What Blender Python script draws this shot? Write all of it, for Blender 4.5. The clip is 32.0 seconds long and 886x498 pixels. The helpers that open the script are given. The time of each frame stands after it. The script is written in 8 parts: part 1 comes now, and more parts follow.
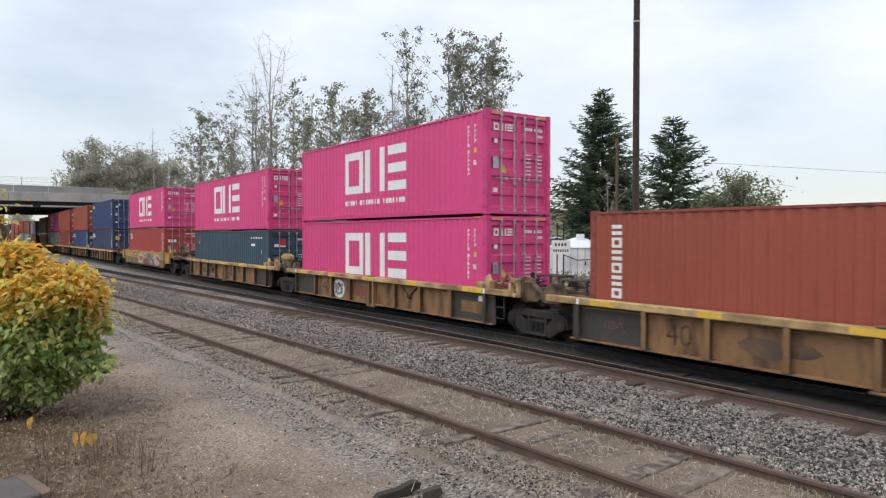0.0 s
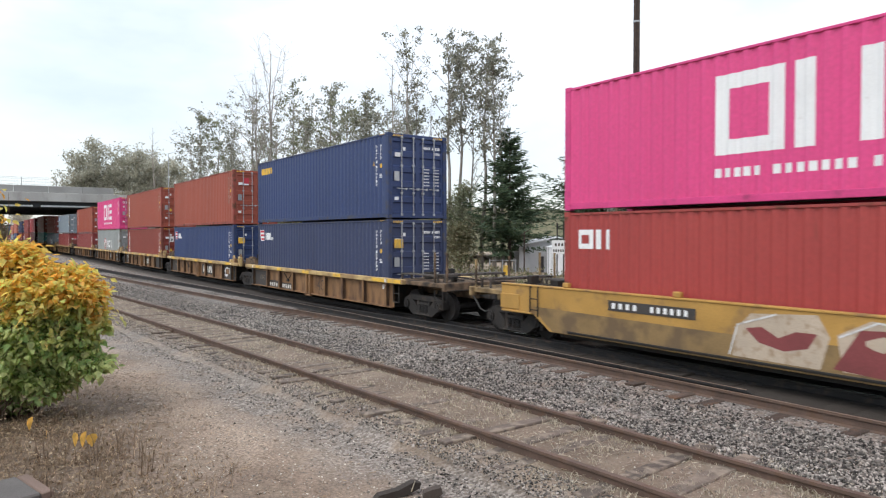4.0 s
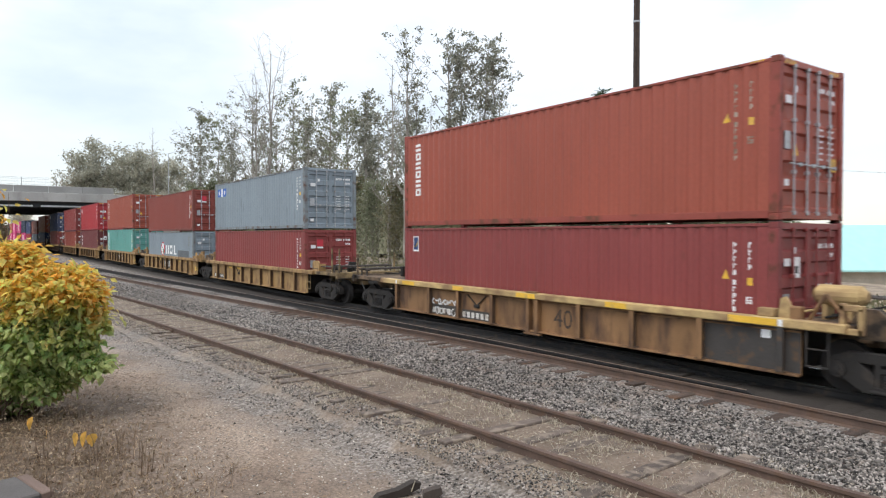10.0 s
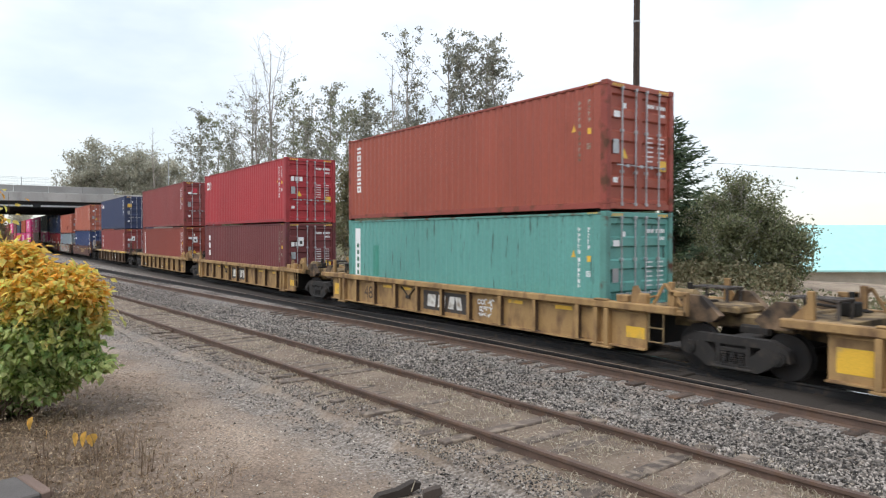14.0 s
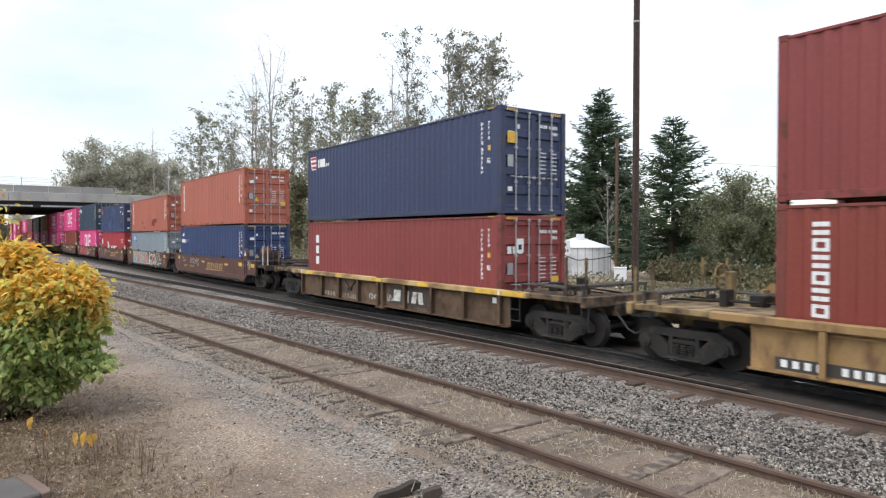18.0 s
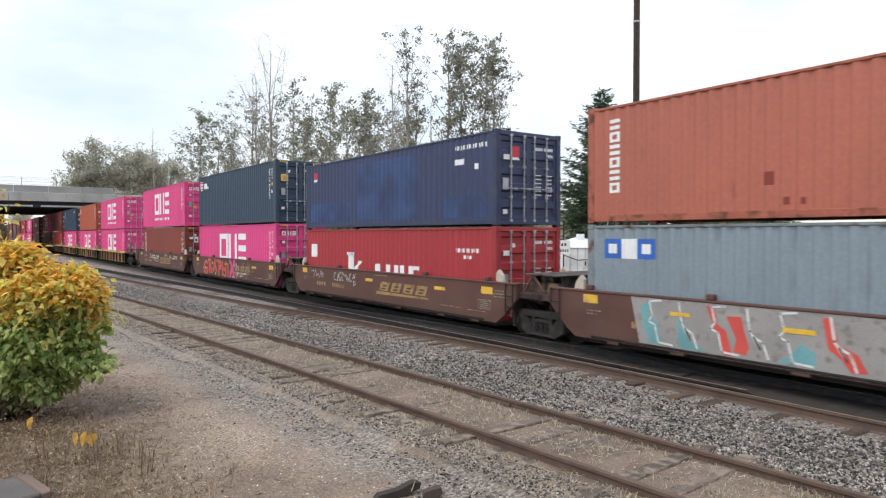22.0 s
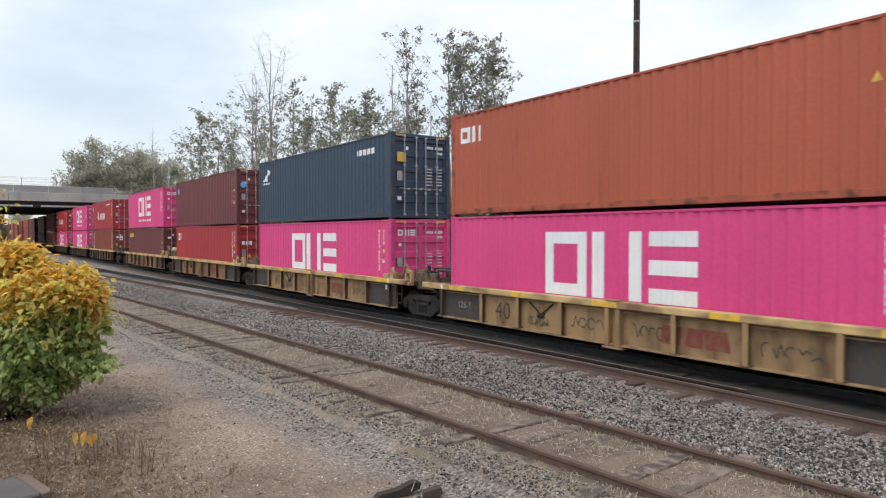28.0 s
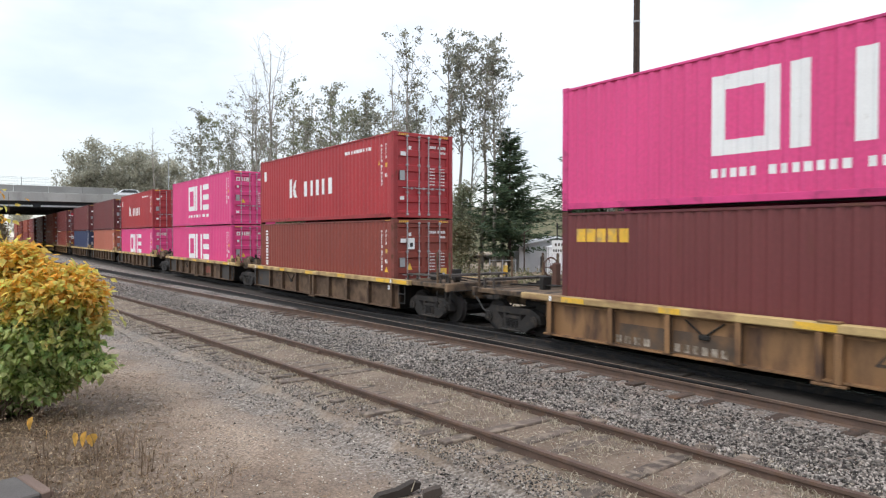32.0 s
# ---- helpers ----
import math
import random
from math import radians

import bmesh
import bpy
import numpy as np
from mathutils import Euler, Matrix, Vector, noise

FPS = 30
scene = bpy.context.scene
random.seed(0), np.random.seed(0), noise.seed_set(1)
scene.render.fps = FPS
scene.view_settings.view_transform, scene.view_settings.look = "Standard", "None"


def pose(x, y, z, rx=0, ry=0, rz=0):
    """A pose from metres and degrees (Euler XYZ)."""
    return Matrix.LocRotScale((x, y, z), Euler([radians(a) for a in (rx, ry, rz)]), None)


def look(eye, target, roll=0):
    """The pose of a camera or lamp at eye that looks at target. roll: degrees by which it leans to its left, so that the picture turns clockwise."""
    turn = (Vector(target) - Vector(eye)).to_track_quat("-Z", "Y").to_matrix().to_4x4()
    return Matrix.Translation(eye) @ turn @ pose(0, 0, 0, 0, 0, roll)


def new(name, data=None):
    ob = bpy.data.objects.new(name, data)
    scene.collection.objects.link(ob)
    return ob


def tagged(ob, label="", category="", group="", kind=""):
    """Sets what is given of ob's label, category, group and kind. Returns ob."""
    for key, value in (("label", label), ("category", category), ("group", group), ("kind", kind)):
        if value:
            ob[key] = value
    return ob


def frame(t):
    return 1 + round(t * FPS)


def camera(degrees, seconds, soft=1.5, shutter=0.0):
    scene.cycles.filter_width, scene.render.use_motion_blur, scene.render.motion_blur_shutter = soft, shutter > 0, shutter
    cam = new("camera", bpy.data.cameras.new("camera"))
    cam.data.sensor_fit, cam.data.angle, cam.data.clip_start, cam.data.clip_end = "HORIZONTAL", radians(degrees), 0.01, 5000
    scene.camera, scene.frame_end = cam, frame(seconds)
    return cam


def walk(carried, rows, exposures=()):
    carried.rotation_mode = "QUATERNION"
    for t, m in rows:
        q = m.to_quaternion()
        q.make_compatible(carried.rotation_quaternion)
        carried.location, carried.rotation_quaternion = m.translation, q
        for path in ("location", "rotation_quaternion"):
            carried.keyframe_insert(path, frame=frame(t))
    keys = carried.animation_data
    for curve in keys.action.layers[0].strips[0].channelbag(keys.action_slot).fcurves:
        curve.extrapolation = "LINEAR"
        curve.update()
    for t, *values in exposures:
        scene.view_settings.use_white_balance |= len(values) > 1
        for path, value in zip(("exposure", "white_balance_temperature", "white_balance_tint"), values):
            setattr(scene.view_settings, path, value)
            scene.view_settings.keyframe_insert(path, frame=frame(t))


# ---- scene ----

# ---------------- camera and its stand ----------------
cam = camera(67.2, 32.0, soft=1.22, shutter=0.13)
EYE = (0.0, 0.0, 2.62)                      # rail heads of the tracks lie at z = 0
VIEW = look(EYE, (-8.1163, 5.8381, 2.4129))
walk(cam, [(0.0, VIEW), (32.0, VIEW)], exposures=[(0.0, 0.31), (2.0, 0.30), (3.5, 0.53), (5.5, 0.78), (7.0, 0.72), (8.5, 0.62), (14.0, 0.56), (17.0, 0.66), (20.0, 0.64), (24.0, 0.58), (25.5, 0.56), (27.5, 0.38), (29.0, 0.50), (32.0, 0.58)])

# ---------------- sky and sun ----------------
world = bpy.data.worlds.new("world")
scene.world = world
world.use_nodes = True


def sky_nodes(nt):
    nt.nodes.clear()
    out = nt.nodes.new("ShaderNodeOutputWorld")
    back = nt.nodes.new("ShaderNodeBackground")
    sky = nt.nodes.new("ShaderNodeTexSky")
    sky.sky_type, sky.sun_disc = "NISHITA", False
    sky.sun_elevation, sky.sun_rotation = radians(42), radians(200)
    sky.air_density, sky.dust_density = 1.2, 0.15
    co = nt.nodes.new("ShaderNodeTexCoord")
    mp = nt.nodes.new("ShaderNodeMapping")
    mp.inputs["Scale"].default_value = (1.0, 1.0, 2.6)
    nz = nt.nodes.new("ShaderNodeTexNoise")
    nz.inputs["Scale"].default_value, nz.inputs["Detail"].default_value = 1.7, 6.0
    nz.inputs["Roughness"].default_value = 0.52
    rp = nt.nodes.new("ShaderNodeValToRGB")
    rp.color_ramp.elements[0].position, rp.color_ramp.elements[1].position = 0.36, 0.66
    rp.color_ramp.elements[0].color = (0.42, 0.42, 0.42, 1)
    rp.color_ramp.elements[1].color = (0.97, 0.97, 0.97, 1)
    mix = nt.nodes.new("ShaderNodeMix")
    mix.data_type = "RGBA"
    mix.inputs["B"].default_value = (8.75, 9.3, 10.15, 1)          # bright overcast
    up = nt.nodes.new("ShaderNodeSeparateXYZ")                    # as under any overcast, brighter overhead than low down
    rise = nt.nodes.new("ShaderNodeMapRange")
    rise.inputs["From Min"].default_value, rise.inputs["From Max"].default_value = 0.0, 0.85
    rise.inputs["To Min"].default_value, rise.inputs["To Max"].default_value = 0.79, 1.28
    lift = nt.nodes.new("ShaderNodeVectorMath")
    lift.operation = "SCALE"
    li = nt.links.new
    li(co.outputs["Generated"], mp.inputs["Vector"])
    li(mp.outputs["Vector"], nz.inputs["Vector"])
    li(nz.outputs["Fac"], rp.inputs["Fac"])
    li(rp.outputs["Color"], mix.inputs["Factor"])
    li(sky.outputs["Color"], mix.inputs["A"])
    li(co.outputs["Generated"], up.inputs[0])
    li(up.outputs["Z"], rise.inputs["Value"])
    li(mix.outputs["Result"], lift.inputs[0])
    li(rise.outputs["Result"], lift.inputs["Scale"])
    li(lift.outputs["Vector"], back.inputs["Color"])
    back.inputs["Strength"].default_value = 0.1
    li(back.outputs["Background"], out.inputs["Surface"])


sky_nodes(world.node_tree)
sun = new("sun", bpy.data.lights.new("sun", "SUN"))
sun.data.energy, sun.data.angle, sun.data.color = 1.2, radians(35), (1.0, 0.95, 0.87)
sun.matrix_basis = look((0, 0, 60), (-10, 36, 0))


# ---------------- materials ----------------
def mat(name, base, rough=0.6, metal=0.0, var=0.16, scale=1.2, stretch=(1, 1, 1), fine=0.10, fine_scale=40.0,
        spot=None, spot_at=0.62, spot_scale=6.0, spot_soft=0.08, spot_stretch=(1, 1, 1), bump=0.0, bump_scale=60.0, island=0.0, each=0.0, skew=1.0):
    """A paint, metal, stone or bark: a base colour with broad and fine variation, spots of a second colour and a fine relief."""
    m = bpy.data.materials.new(name)
    m.use_nodes = True
    nt = m.node_tree
    b = nt.nodes["Principled BSDF"]
    li, nn = nt.links.new, nt.nodes.new
    b.inputs["Roughness"].default_value, b.inputs["Metallic"].default_value = rough, metal
    co = nn("ShaderNodeTexCoord")
    info = nn("ShaderNodeObjectInfo")
    off = nn("ShaderNodeVectorMath")
    off.operation = "SCALE"
    off.inputs[0].default_value = (37.0, 19.0, 53.0)
    li(info.outputs["Random"], off.inputs["Scale"])
    add = nn("ShaderNodeVectorMath")
    li(co.outputs["Object"], add.inputs[0])
    li(off.outputs["Vector"], add.inputs[1])

    def noise_at(sc, st, detail=4.0):
        mp = nn("ShaderNodeMapping")
        mp.inputs["Scale"].default_value = st
        li(add.outputs["Vector"], mp.inputs["Vector"])
        n = nn("ShaderNodeTexNoise")
        n.inputs["Scale"].default_value, n.inputs["Detail"].default_value = sc, detail
        li(mp.outputs["Vector"], n.inputs["Vector"])
        return n.outputs["Fac"]

    def remap(sock, lo, hi, a, c):
        r = nn("ShaderNodeMapRange")
        r.inputs["From Min"].default_value, r.inputs["From Max"].default_value = lo, hi
        r.inputs["To Min"].default_value, r.inputs["To Max"].default_value = a, c
        li(sock, r.inputs["Value"])
        return r.outputs["Result"]

    def times(x, y):
        t = nn("ShaderNodeMath")
        t.operation = "MULTIPLY"
        li(x, t.inputs[0])
        li(y, t.inputs[1])
        return t.outputs["Value"]

    f = times(remap(noise_at(scale, stretch), 0.3, 0.7, 1 - var, 1 + var), remap(noise_at(fine_scale, (1, 1, 1), 2.0), 0.3, 0.7, 1 - fine, 1 + fine))
    if island:
        g = nn("ShaderNodeNewGeometry")
        pw = nn("ShaderNodeMath")                       # a few pieces much paler than the rest
        pw.operation = "POWER"
        li(g.outputs["Random Per Island"], pw.inputs[0])
        pw.inputs[1].default_value = skew
        f = times(f, remap(pw.outputs["Value"], 0, 1, 1 - island, 1 - island + island * (1 + skew)))
    if each:
        f = times(f, remap(info.outputs["Random"], 0, 1, 1 - each, 1 + each))
    hsv = nn("ShaderNodeHueSaturation")
    hsv.inputs["Color"].default_value = (*base, 1)
    li(f, hsv.inputs["Value"])
    col = hsv.outputs["Color"]
    if spot:
        s = remap(noise_at(spot_scale, spot_stretch, 5.0), spot_at - spot_soft, spot_at + spot_soft, 0, 1)
        mx = nn("ShaderNodeMix")
        mx.data_type = "RGBA"
        li(s, mx.inputs["Factor"])
        li(col, mx.inputs["A"])
        mx.inputs["B"].default_value = (*spot, 1)
        col = mx.outputs["Result"]
        li(remap(s, 0, 1, rough, min(1.0, rough + 0.25)), b.inputs["Roughness"])
    li(col, b.inputs["Base Color"])
    if bump:
        bp = nn("ShaderNodeBump")
        bp.inputs["Strength"].default_value, bp.inputs["Distance"].default_value = bump, 0.02
        li(noise_at(bump_scale, (1, 1, 1), 3.0), bp.inputs["Height"])
        li(bp.outputs["Normal"], b.inputs["Normal"])
    return m


RUST, GRIME = (0.10, 0.040, 0.020), (0.06, 0.05, 0.042)


def box_paint(name, base, spot=None, at=0.72, var=0.09):
    spot = spot or tuple(0.6 * q + 0.4 * r for q, r in zip(base, RUST))        # faded, rusty streaks
    return mat(name, base, rough=0.5, var=var, scale=0.55, stretch=(1, 1, 0.35), fine=0.07, fine_scale=14, spot=spot, spot_at=at, spot_scale=2.2, spot_stretch=(2.2, 2.2, 0.5), spot_soft=0.07)


PAINT = {
    "pink": box_paint("magenta container paint", (0.665, 0.058, 0.212), (0.42, 0.050, 0.145), 0.74, 0.06),
    "brick": box_paint("brick-red container paint", (0.305, 0.067, 0.038)),
    "crimson": box_paint("crimson container paint", (0.345, 0.046, 0.040)),
    "brown": box_paint("red-brown container paint", (0.220, 0.042, 0.028)),
    "orange": box_paint("orange-brown container paint", (0.400, 0.118, 0.074)),
    "vermilion": box_paint("orange-red container paint", (0.400, 0.089, 0.042)),
    "red": box_paint("red container paint", (0.360, 0.028, 0.034), (0.25, 0.03, 0.03), 0.72),
    "maroon": box_paint("maroon container paint", (0.145, 0.032, 0.032)),
    "wine": box_paint("wine-red container paint", (0.228, 0.043, 0.039)),
    "navy": box_paint("navy container paint", (0.030, 0.042, 0.098), (0.05, 0.062, 0.11), 0.70),
    "blue": box_paint("blue container paint", (0.023, 0.043, 0.126), (0.04, 0.06, 0.13), 0.70),
    "slate": box_paint("slate-blue container paint", (0.026, 0.048, 0.080), (0.06, 0.075, 0.09), 0.72),
    "petrol": box_paint("petrol-blue container paint", (0.034, 0.062, 0.088), (0.02, 0.12, 0.13), 0.60),
    "grey": box_paint("pale grey container paint", (0.222, 0.266, 0.296), (0.17, 0.20, 0.22), 0.66),
    "dove": box_paint("dove-grey container paint", (0.275, 0.292, 0.282), (0.22, 0.215, 0.19), 0.68),
    "teal": mat("pale teal container paint", (0.108, 0.305, 0.265), rough=0.5, var=0.10, scale=0.55, stretch=(1, 1, 0.35), fine=0.07, fine_scale=14, spot=(0.035, 0.04, 0.034), spot_at=0.68, spot_scale=2.0, spot_soft=0.035, spot_stretch=(7, 7, 0.5)),
}
# the frames of a container: the same paint, rusting through at the edges
BASES = {"pink": (0.60, 0.048, 0.195), "brick": (0.26, 0.052, 0.035), "crimson": (0.29, 0.042, 0.036), "brown": (0.18, 0.044, 0.032), "orange": (0.36, 0.10, 0.06), "vermilion": (0.36, 0.080, 0.040), "red": (0.30, 0.026, 0.031), "maroon": (0.105, 0.020, 0.024), "wine": (0.21, 0.040, 0.037), "navy": (0.027, 0.038, 0.086), "blue": (0.021, 0.039, 0.11), "slate": (0.024, 0.043, 0.070), "petrol": (0.030, 0.055, 0.076), "grey": (0.18, 0.205, 0.215), "dove": (0.22, 0.23, 0.215), "teal": (0.09, 0.24, 0.205)}
EDGES = {k: mat(k + " worn frame paint", c, rough=0.6, var=0.15, scale=1.5, spot={"pink": (0.30, 0.035, 0.11), "navy": (0.075, 0.068, 0.064), "blue": (0.07, 0.066, 0.066), "slate": (0.075, 0.068, 0.062)}.get(k, RUST), spot_at=0.60 if k not in ("pink", "red") else 0.66, spot_scale=3.5, spot_soft=0.09) for k, c in BASES.items()}
WHITE = mat("white lettering paint", (0.78, 0.78, 0.77), rough=0.5, var=0.05, fine=0.05, spot=(0.55, 0.53, 0.5), spot_at=0.72)
YELLOW = mat("yellow marking paint", (0.74, 0.44, 0.045), rough=0.5, var=0.12, spot=(0.42, 0.29, 0.12), spot_at=0.60, spot_scale=4.0, spot_soft=0.1)
RED = mat("red marking paint", (0.52, 0.03, 0.05), rough=0.5)
SKYBLUE = mat("sky-blue marking paint", (0.10, 0.38, 0.80), rough=0.5)
ROYAL = mat("royal-blue marking paint", (0.03, 0.12, 0.45), rough=0.5)
GREEN = mat("green marking paint", (0.03, 0.14, 0.08), rough=0.5)
BLACK = mat("black marking paint", (0.018, 0.017, 0.016), rough=0.55)
GOLD = mat("faded gold lettering paint", (0.33, 0.205, 0.075), rough=0.6, var=0.2, spot=(0.15, 0.075, 0.045), spot_at=0.6)
PATCH = mat("repainted patch", (0.031, 0.062, 0.165), rough=0.5, var=0.15, spot=(0.030, 0.042, 0.098), spot_at=0.56, spot_scale=0.8, spot_soft=0.12)
STEEL = mat("galvanised steel", (0.40, 0.41, 0.42), rough=0.42, metal=0.6, var=0.15, spot=(0.2, 0.16, 0.13), spot_at=0.68)
DARK = mat("tarry underframe steel", (0.016, 0.014, 0.012), rough=0.85, var=0.3, spot=(0.045, 0.030, 0.022), spot_at=0.62, spot_scale=3.0, bump=0.2)
TRUCK = mat("grimy cast steel", (0.021, 0.018, 0.016), rough=0.85, var=0.3, spot=(0.055, 0.043, 0.035), spot_at=0.6, spot_scale=4.0, bump=0.3)
TREAD = mat("grimy wheel steel", (0.018, 0.015, 0.014), rough=0.8, var=0.2, spot=(0.03, 0.024, 0.02), spot_at=0.55)
GREASE = mat("black greasy steel", (0.020, 0.018, 0.017), rough=0.8, var=0.3, spot=(0.06, 0.045, 0.036), spot_at=0.6)
TAN = mat("weathered yellow car paint", (0.240, 0.127, 0.054), rough=0.7, var=0.20, scale=0.9, stretch=(1, 1, 0.5), spot=(0.075, 0.042, 0.028), spot_at=0.58, spot_scale=1.9, spot_soft=0.13, spot_stretch=(1.6, 1, 0.55), bump=0.08)
# rib webs are a darker brown than their flanges
RIBDARK = mat("dark brown rib web steel", (0.082, 0.050, 0.032), rough=0.85, var=0.25, spot=(0.14, 0.085, 0.045), spot_at=0.6, spot_scale=4)
UMBER = mat("dark weathered brown car paint", (0.135, 0.082, 0.046), rough=0.75, var=0.25, scale=0.9, spot=(0.060, 0.034, 0.022), spot_at=0.55, spot_scale=2.4, spot_soft=0.14, bump=0.08)
DULLWHITE = mat("dirty white lettering", (0.64, 0.62, 0.57), rough=0.6, var=0.12, spot=(0.26, 0.2, 0.15), spot_at=0.58, spot_scale=5, spot_soft=0.12)
WORNWHITE = mat("worn off white lettering", (0.36, 0.31, 0.25), rough=0.7, var=0.2, spot=(0.12, 0.085, 0.055), spot_at=0.52, spot_scale=7, spot_soft=0.12)
CREAM = mat("faded pale yellow car paint", (0.345, 0.210, 0.084), rough=0.7, var=0.18, scale=0.9, spot=(0.16, 0.092, 0.048), spot_at=0.58, spot_scale=2.2, spot_soft=0.12, spot_stretch=(1.4, 1, 0.7), bump=0.08)
TANPALE = mat("pale weathered yellow car paint", (0.315, 0.198, 0.092), rough=0.7, var=0.20, scale=0.9, stretch=(1, 1, 0.5), spot=(0.12, 0.070, 0.042), spot_at=0.60, spot_scale=1.9, spot_soft=0.13, spot_stretch=(1.6, 1, 0.55), bump=0.08)
CHORD = mat("yellow side-sill paint", (0.52, 0.365, 0.160), rough=0.65, var=0.15, scale=1.4, spot=(0.20, 0.115, 0.06), spot_at=0.54, spot_scale=2.5, spot_soft=0.12, spot_stretch=(0.5, 1, 1))
BROWNCAR = mat("dusty brown car paint", (0.098, 0.041, 0.030), rough=0.75, var=0.22, scale=0.8, spot=(0.130, 0.070, 0.052), spot_at=0.60, spot_scale=2.0, spot_soft=0.14, spot_stretch=(0.5, 1, 1), bump=0.08)
OCHRE = mat("ochre smooth car paint", (0.42, 0.235, 0.055), rough=0.65, var=0.15, spot=(0.20, 0.12, 0.06), spot_at=0.64, spot_scale=2.0, spot_soft=0.1)
DECK = mat("grimy brown deck steel", (0.185, 0.118, 0.068), rough=0.85, var=0.3, scale=2.0, spot=(0.028, 0.022, 0.018), spot_at=0.50, spot_scale=3.0, spot_soft=0.14, bump=0.2)
DECKPALE = mat("grimy pale yellow deck steel", (0.27, 0.185, 0.085), rough=0.8, var=0.3, scale=2.0, spot=(0.055, 0.038, 0.026), spot_at=0.52, spot_scale=3.0, spot_soft=0.14, bump=0.2)
DECKBROWN = mat("grimy dark brown deck steel", (0.060, 0.036, 0.030), rough=0.85, var=0.3, scale=2.0, spot=(0.020, 0.017, 0.016), spot_at=0.50, spot_scale=3.0, spot_soft=0.14, bump=0.2)
GRATE = mat("dusty grey-brown grating steel", (0.080, 0.066, 0.056), rough=0.8, var=0.25, scale=3.0, spot=(0.035, 0.03, 0.027), spot_at=0.56, spot_scale=5.0)
SLAB = mat("dark grey repaint", (0.050, 0.044, 0.040), rough=0.75, var=0.2, spot=(0.12, 0.075, 0.045), spot_at=0.64)
RAILRUST = mat("rusty rail steel", (0.108, 0.068, 0.050), rough=0.75, var=0.25, scale=3, spot=(0.125, 0.075, 0.05), spot_at=0.6, bump=0.15)
RAILWORN = mat("worn brown rail head", (0.33, 0.245, 0.185), rough=0.45, metal=0.5, var=0.25, scale=2.0)
RAILHEAD = mat("polished rail head", (0.55, 0.54, 0.53), rough=0.25, metal=1.0, var=0.1)
TIEDARK = mat("oily, shade-darkened tie wood", (0.072, 0.049, 0.036), rough=0.9, var=0.35, scale=1.5, stretch=(6, 1, 6), spot=(0.13, 0.072, 0.040), spot_at=0.60, bump=0.4, each=0.4)


def oil_and_shade(m, start, end, colour):
    """Oil and the shade of trains, put into one colour past a tie's near end."""
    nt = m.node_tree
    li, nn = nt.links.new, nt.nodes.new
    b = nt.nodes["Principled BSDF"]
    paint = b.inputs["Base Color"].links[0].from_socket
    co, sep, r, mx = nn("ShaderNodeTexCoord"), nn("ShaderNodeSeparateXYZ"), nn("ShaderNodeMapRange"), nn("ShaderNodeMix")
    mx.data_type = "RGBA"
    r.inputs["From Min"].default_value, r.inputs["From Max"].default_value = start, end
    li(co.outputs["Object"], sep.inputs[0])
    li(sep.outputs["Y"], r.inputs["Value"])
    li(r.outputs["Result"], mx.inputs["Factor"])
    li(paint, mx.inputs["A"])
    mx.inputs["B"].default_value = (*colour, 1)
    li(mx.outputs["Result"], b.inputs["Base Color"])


oil_and_shade(TIEDARK, -1.75, -1.25, (0.034, 0.026, 0.020))
TIEWOOD = mat("weathered tie wood", (0.105, 0.080, 0.063), rough=0.9, var=0.35, scale=1.5, stretch=(6, 1, 6), spot=(0.24, 0.19, 0.145), spot_at=0.54, bump=0.4, each=0.3)
CONCRETE = mat("weathered concrete", (0.40, 0.39, 0.365), rough=0.9, var=0.14, scale=0.25, spot=(0.28, 0.265, 0.245), spot_at=0.62, spot_scale=0.6, spot_stretch=(1, 1, 0.4), bump=0.1)
GIRDER = mat("dark painted girder", (0.05, 0.055, 0.058), rough=0.8)
LIGHTLINE = mat("pale light-line colour", (0.62, 0.63, 0.62), rough=0.7)
FENCE = mat("galvanised fence wire", (0.30, 0.31, 0.32), rough=0.5, metal=0.4)
POLEWOOD = mat("creosoted pole wood", (0.050, 0.033, 0.026), rough=0.9, var=0.25, scale=2.0, stretch=(4, 4, 0.3), spot=(0.095, 0.065, 0.05), spot_at=0.6, bump=0.3)
BARK = mat("grey tree bark", (0.30, 0.27, 0.235), rough=0.95, var=0.3, scale=3, stretch=(1, 1, 0.3), spot=(0.30, 0.28, 0.25), spot_at=0.62, bump=0.4)
DARKBARK = mat("dark conifer bark", (0.075, 0.055, 0.042), rough=0.95, var=0.3, scale=3, bump=0.4)
STONE = mat("grey ballast stone", (0.174, 0.154, 0.135), rough=0.9, var=0.22, scale=0.6, island=0.86, fine=0.15, skew=2.0)
PEBBLE = mat("pale pebble", (0.24, 0.215, 0.18), rough=0.9, var=0.12, island=0.75, fine=0.15, skew=1.8)
TEALROOF = mat("pale turquoise sheet roof", (0.36, 0.64, 0.60), rough=0.55, var=0.06)
BEIGE = mat("beige wall paint", (0.46, 0.40, 0.32), rough=0.85, var=0.1)
SHEDWALL = mat("pale grey sheet metal", (0.50, 0.50, 0.51), rough=0.6, var=0.06)
SHEDROOF = mat("white sheet metal roof", (0.78, 0.79, 0.80), rough=0.5, var=0.04)


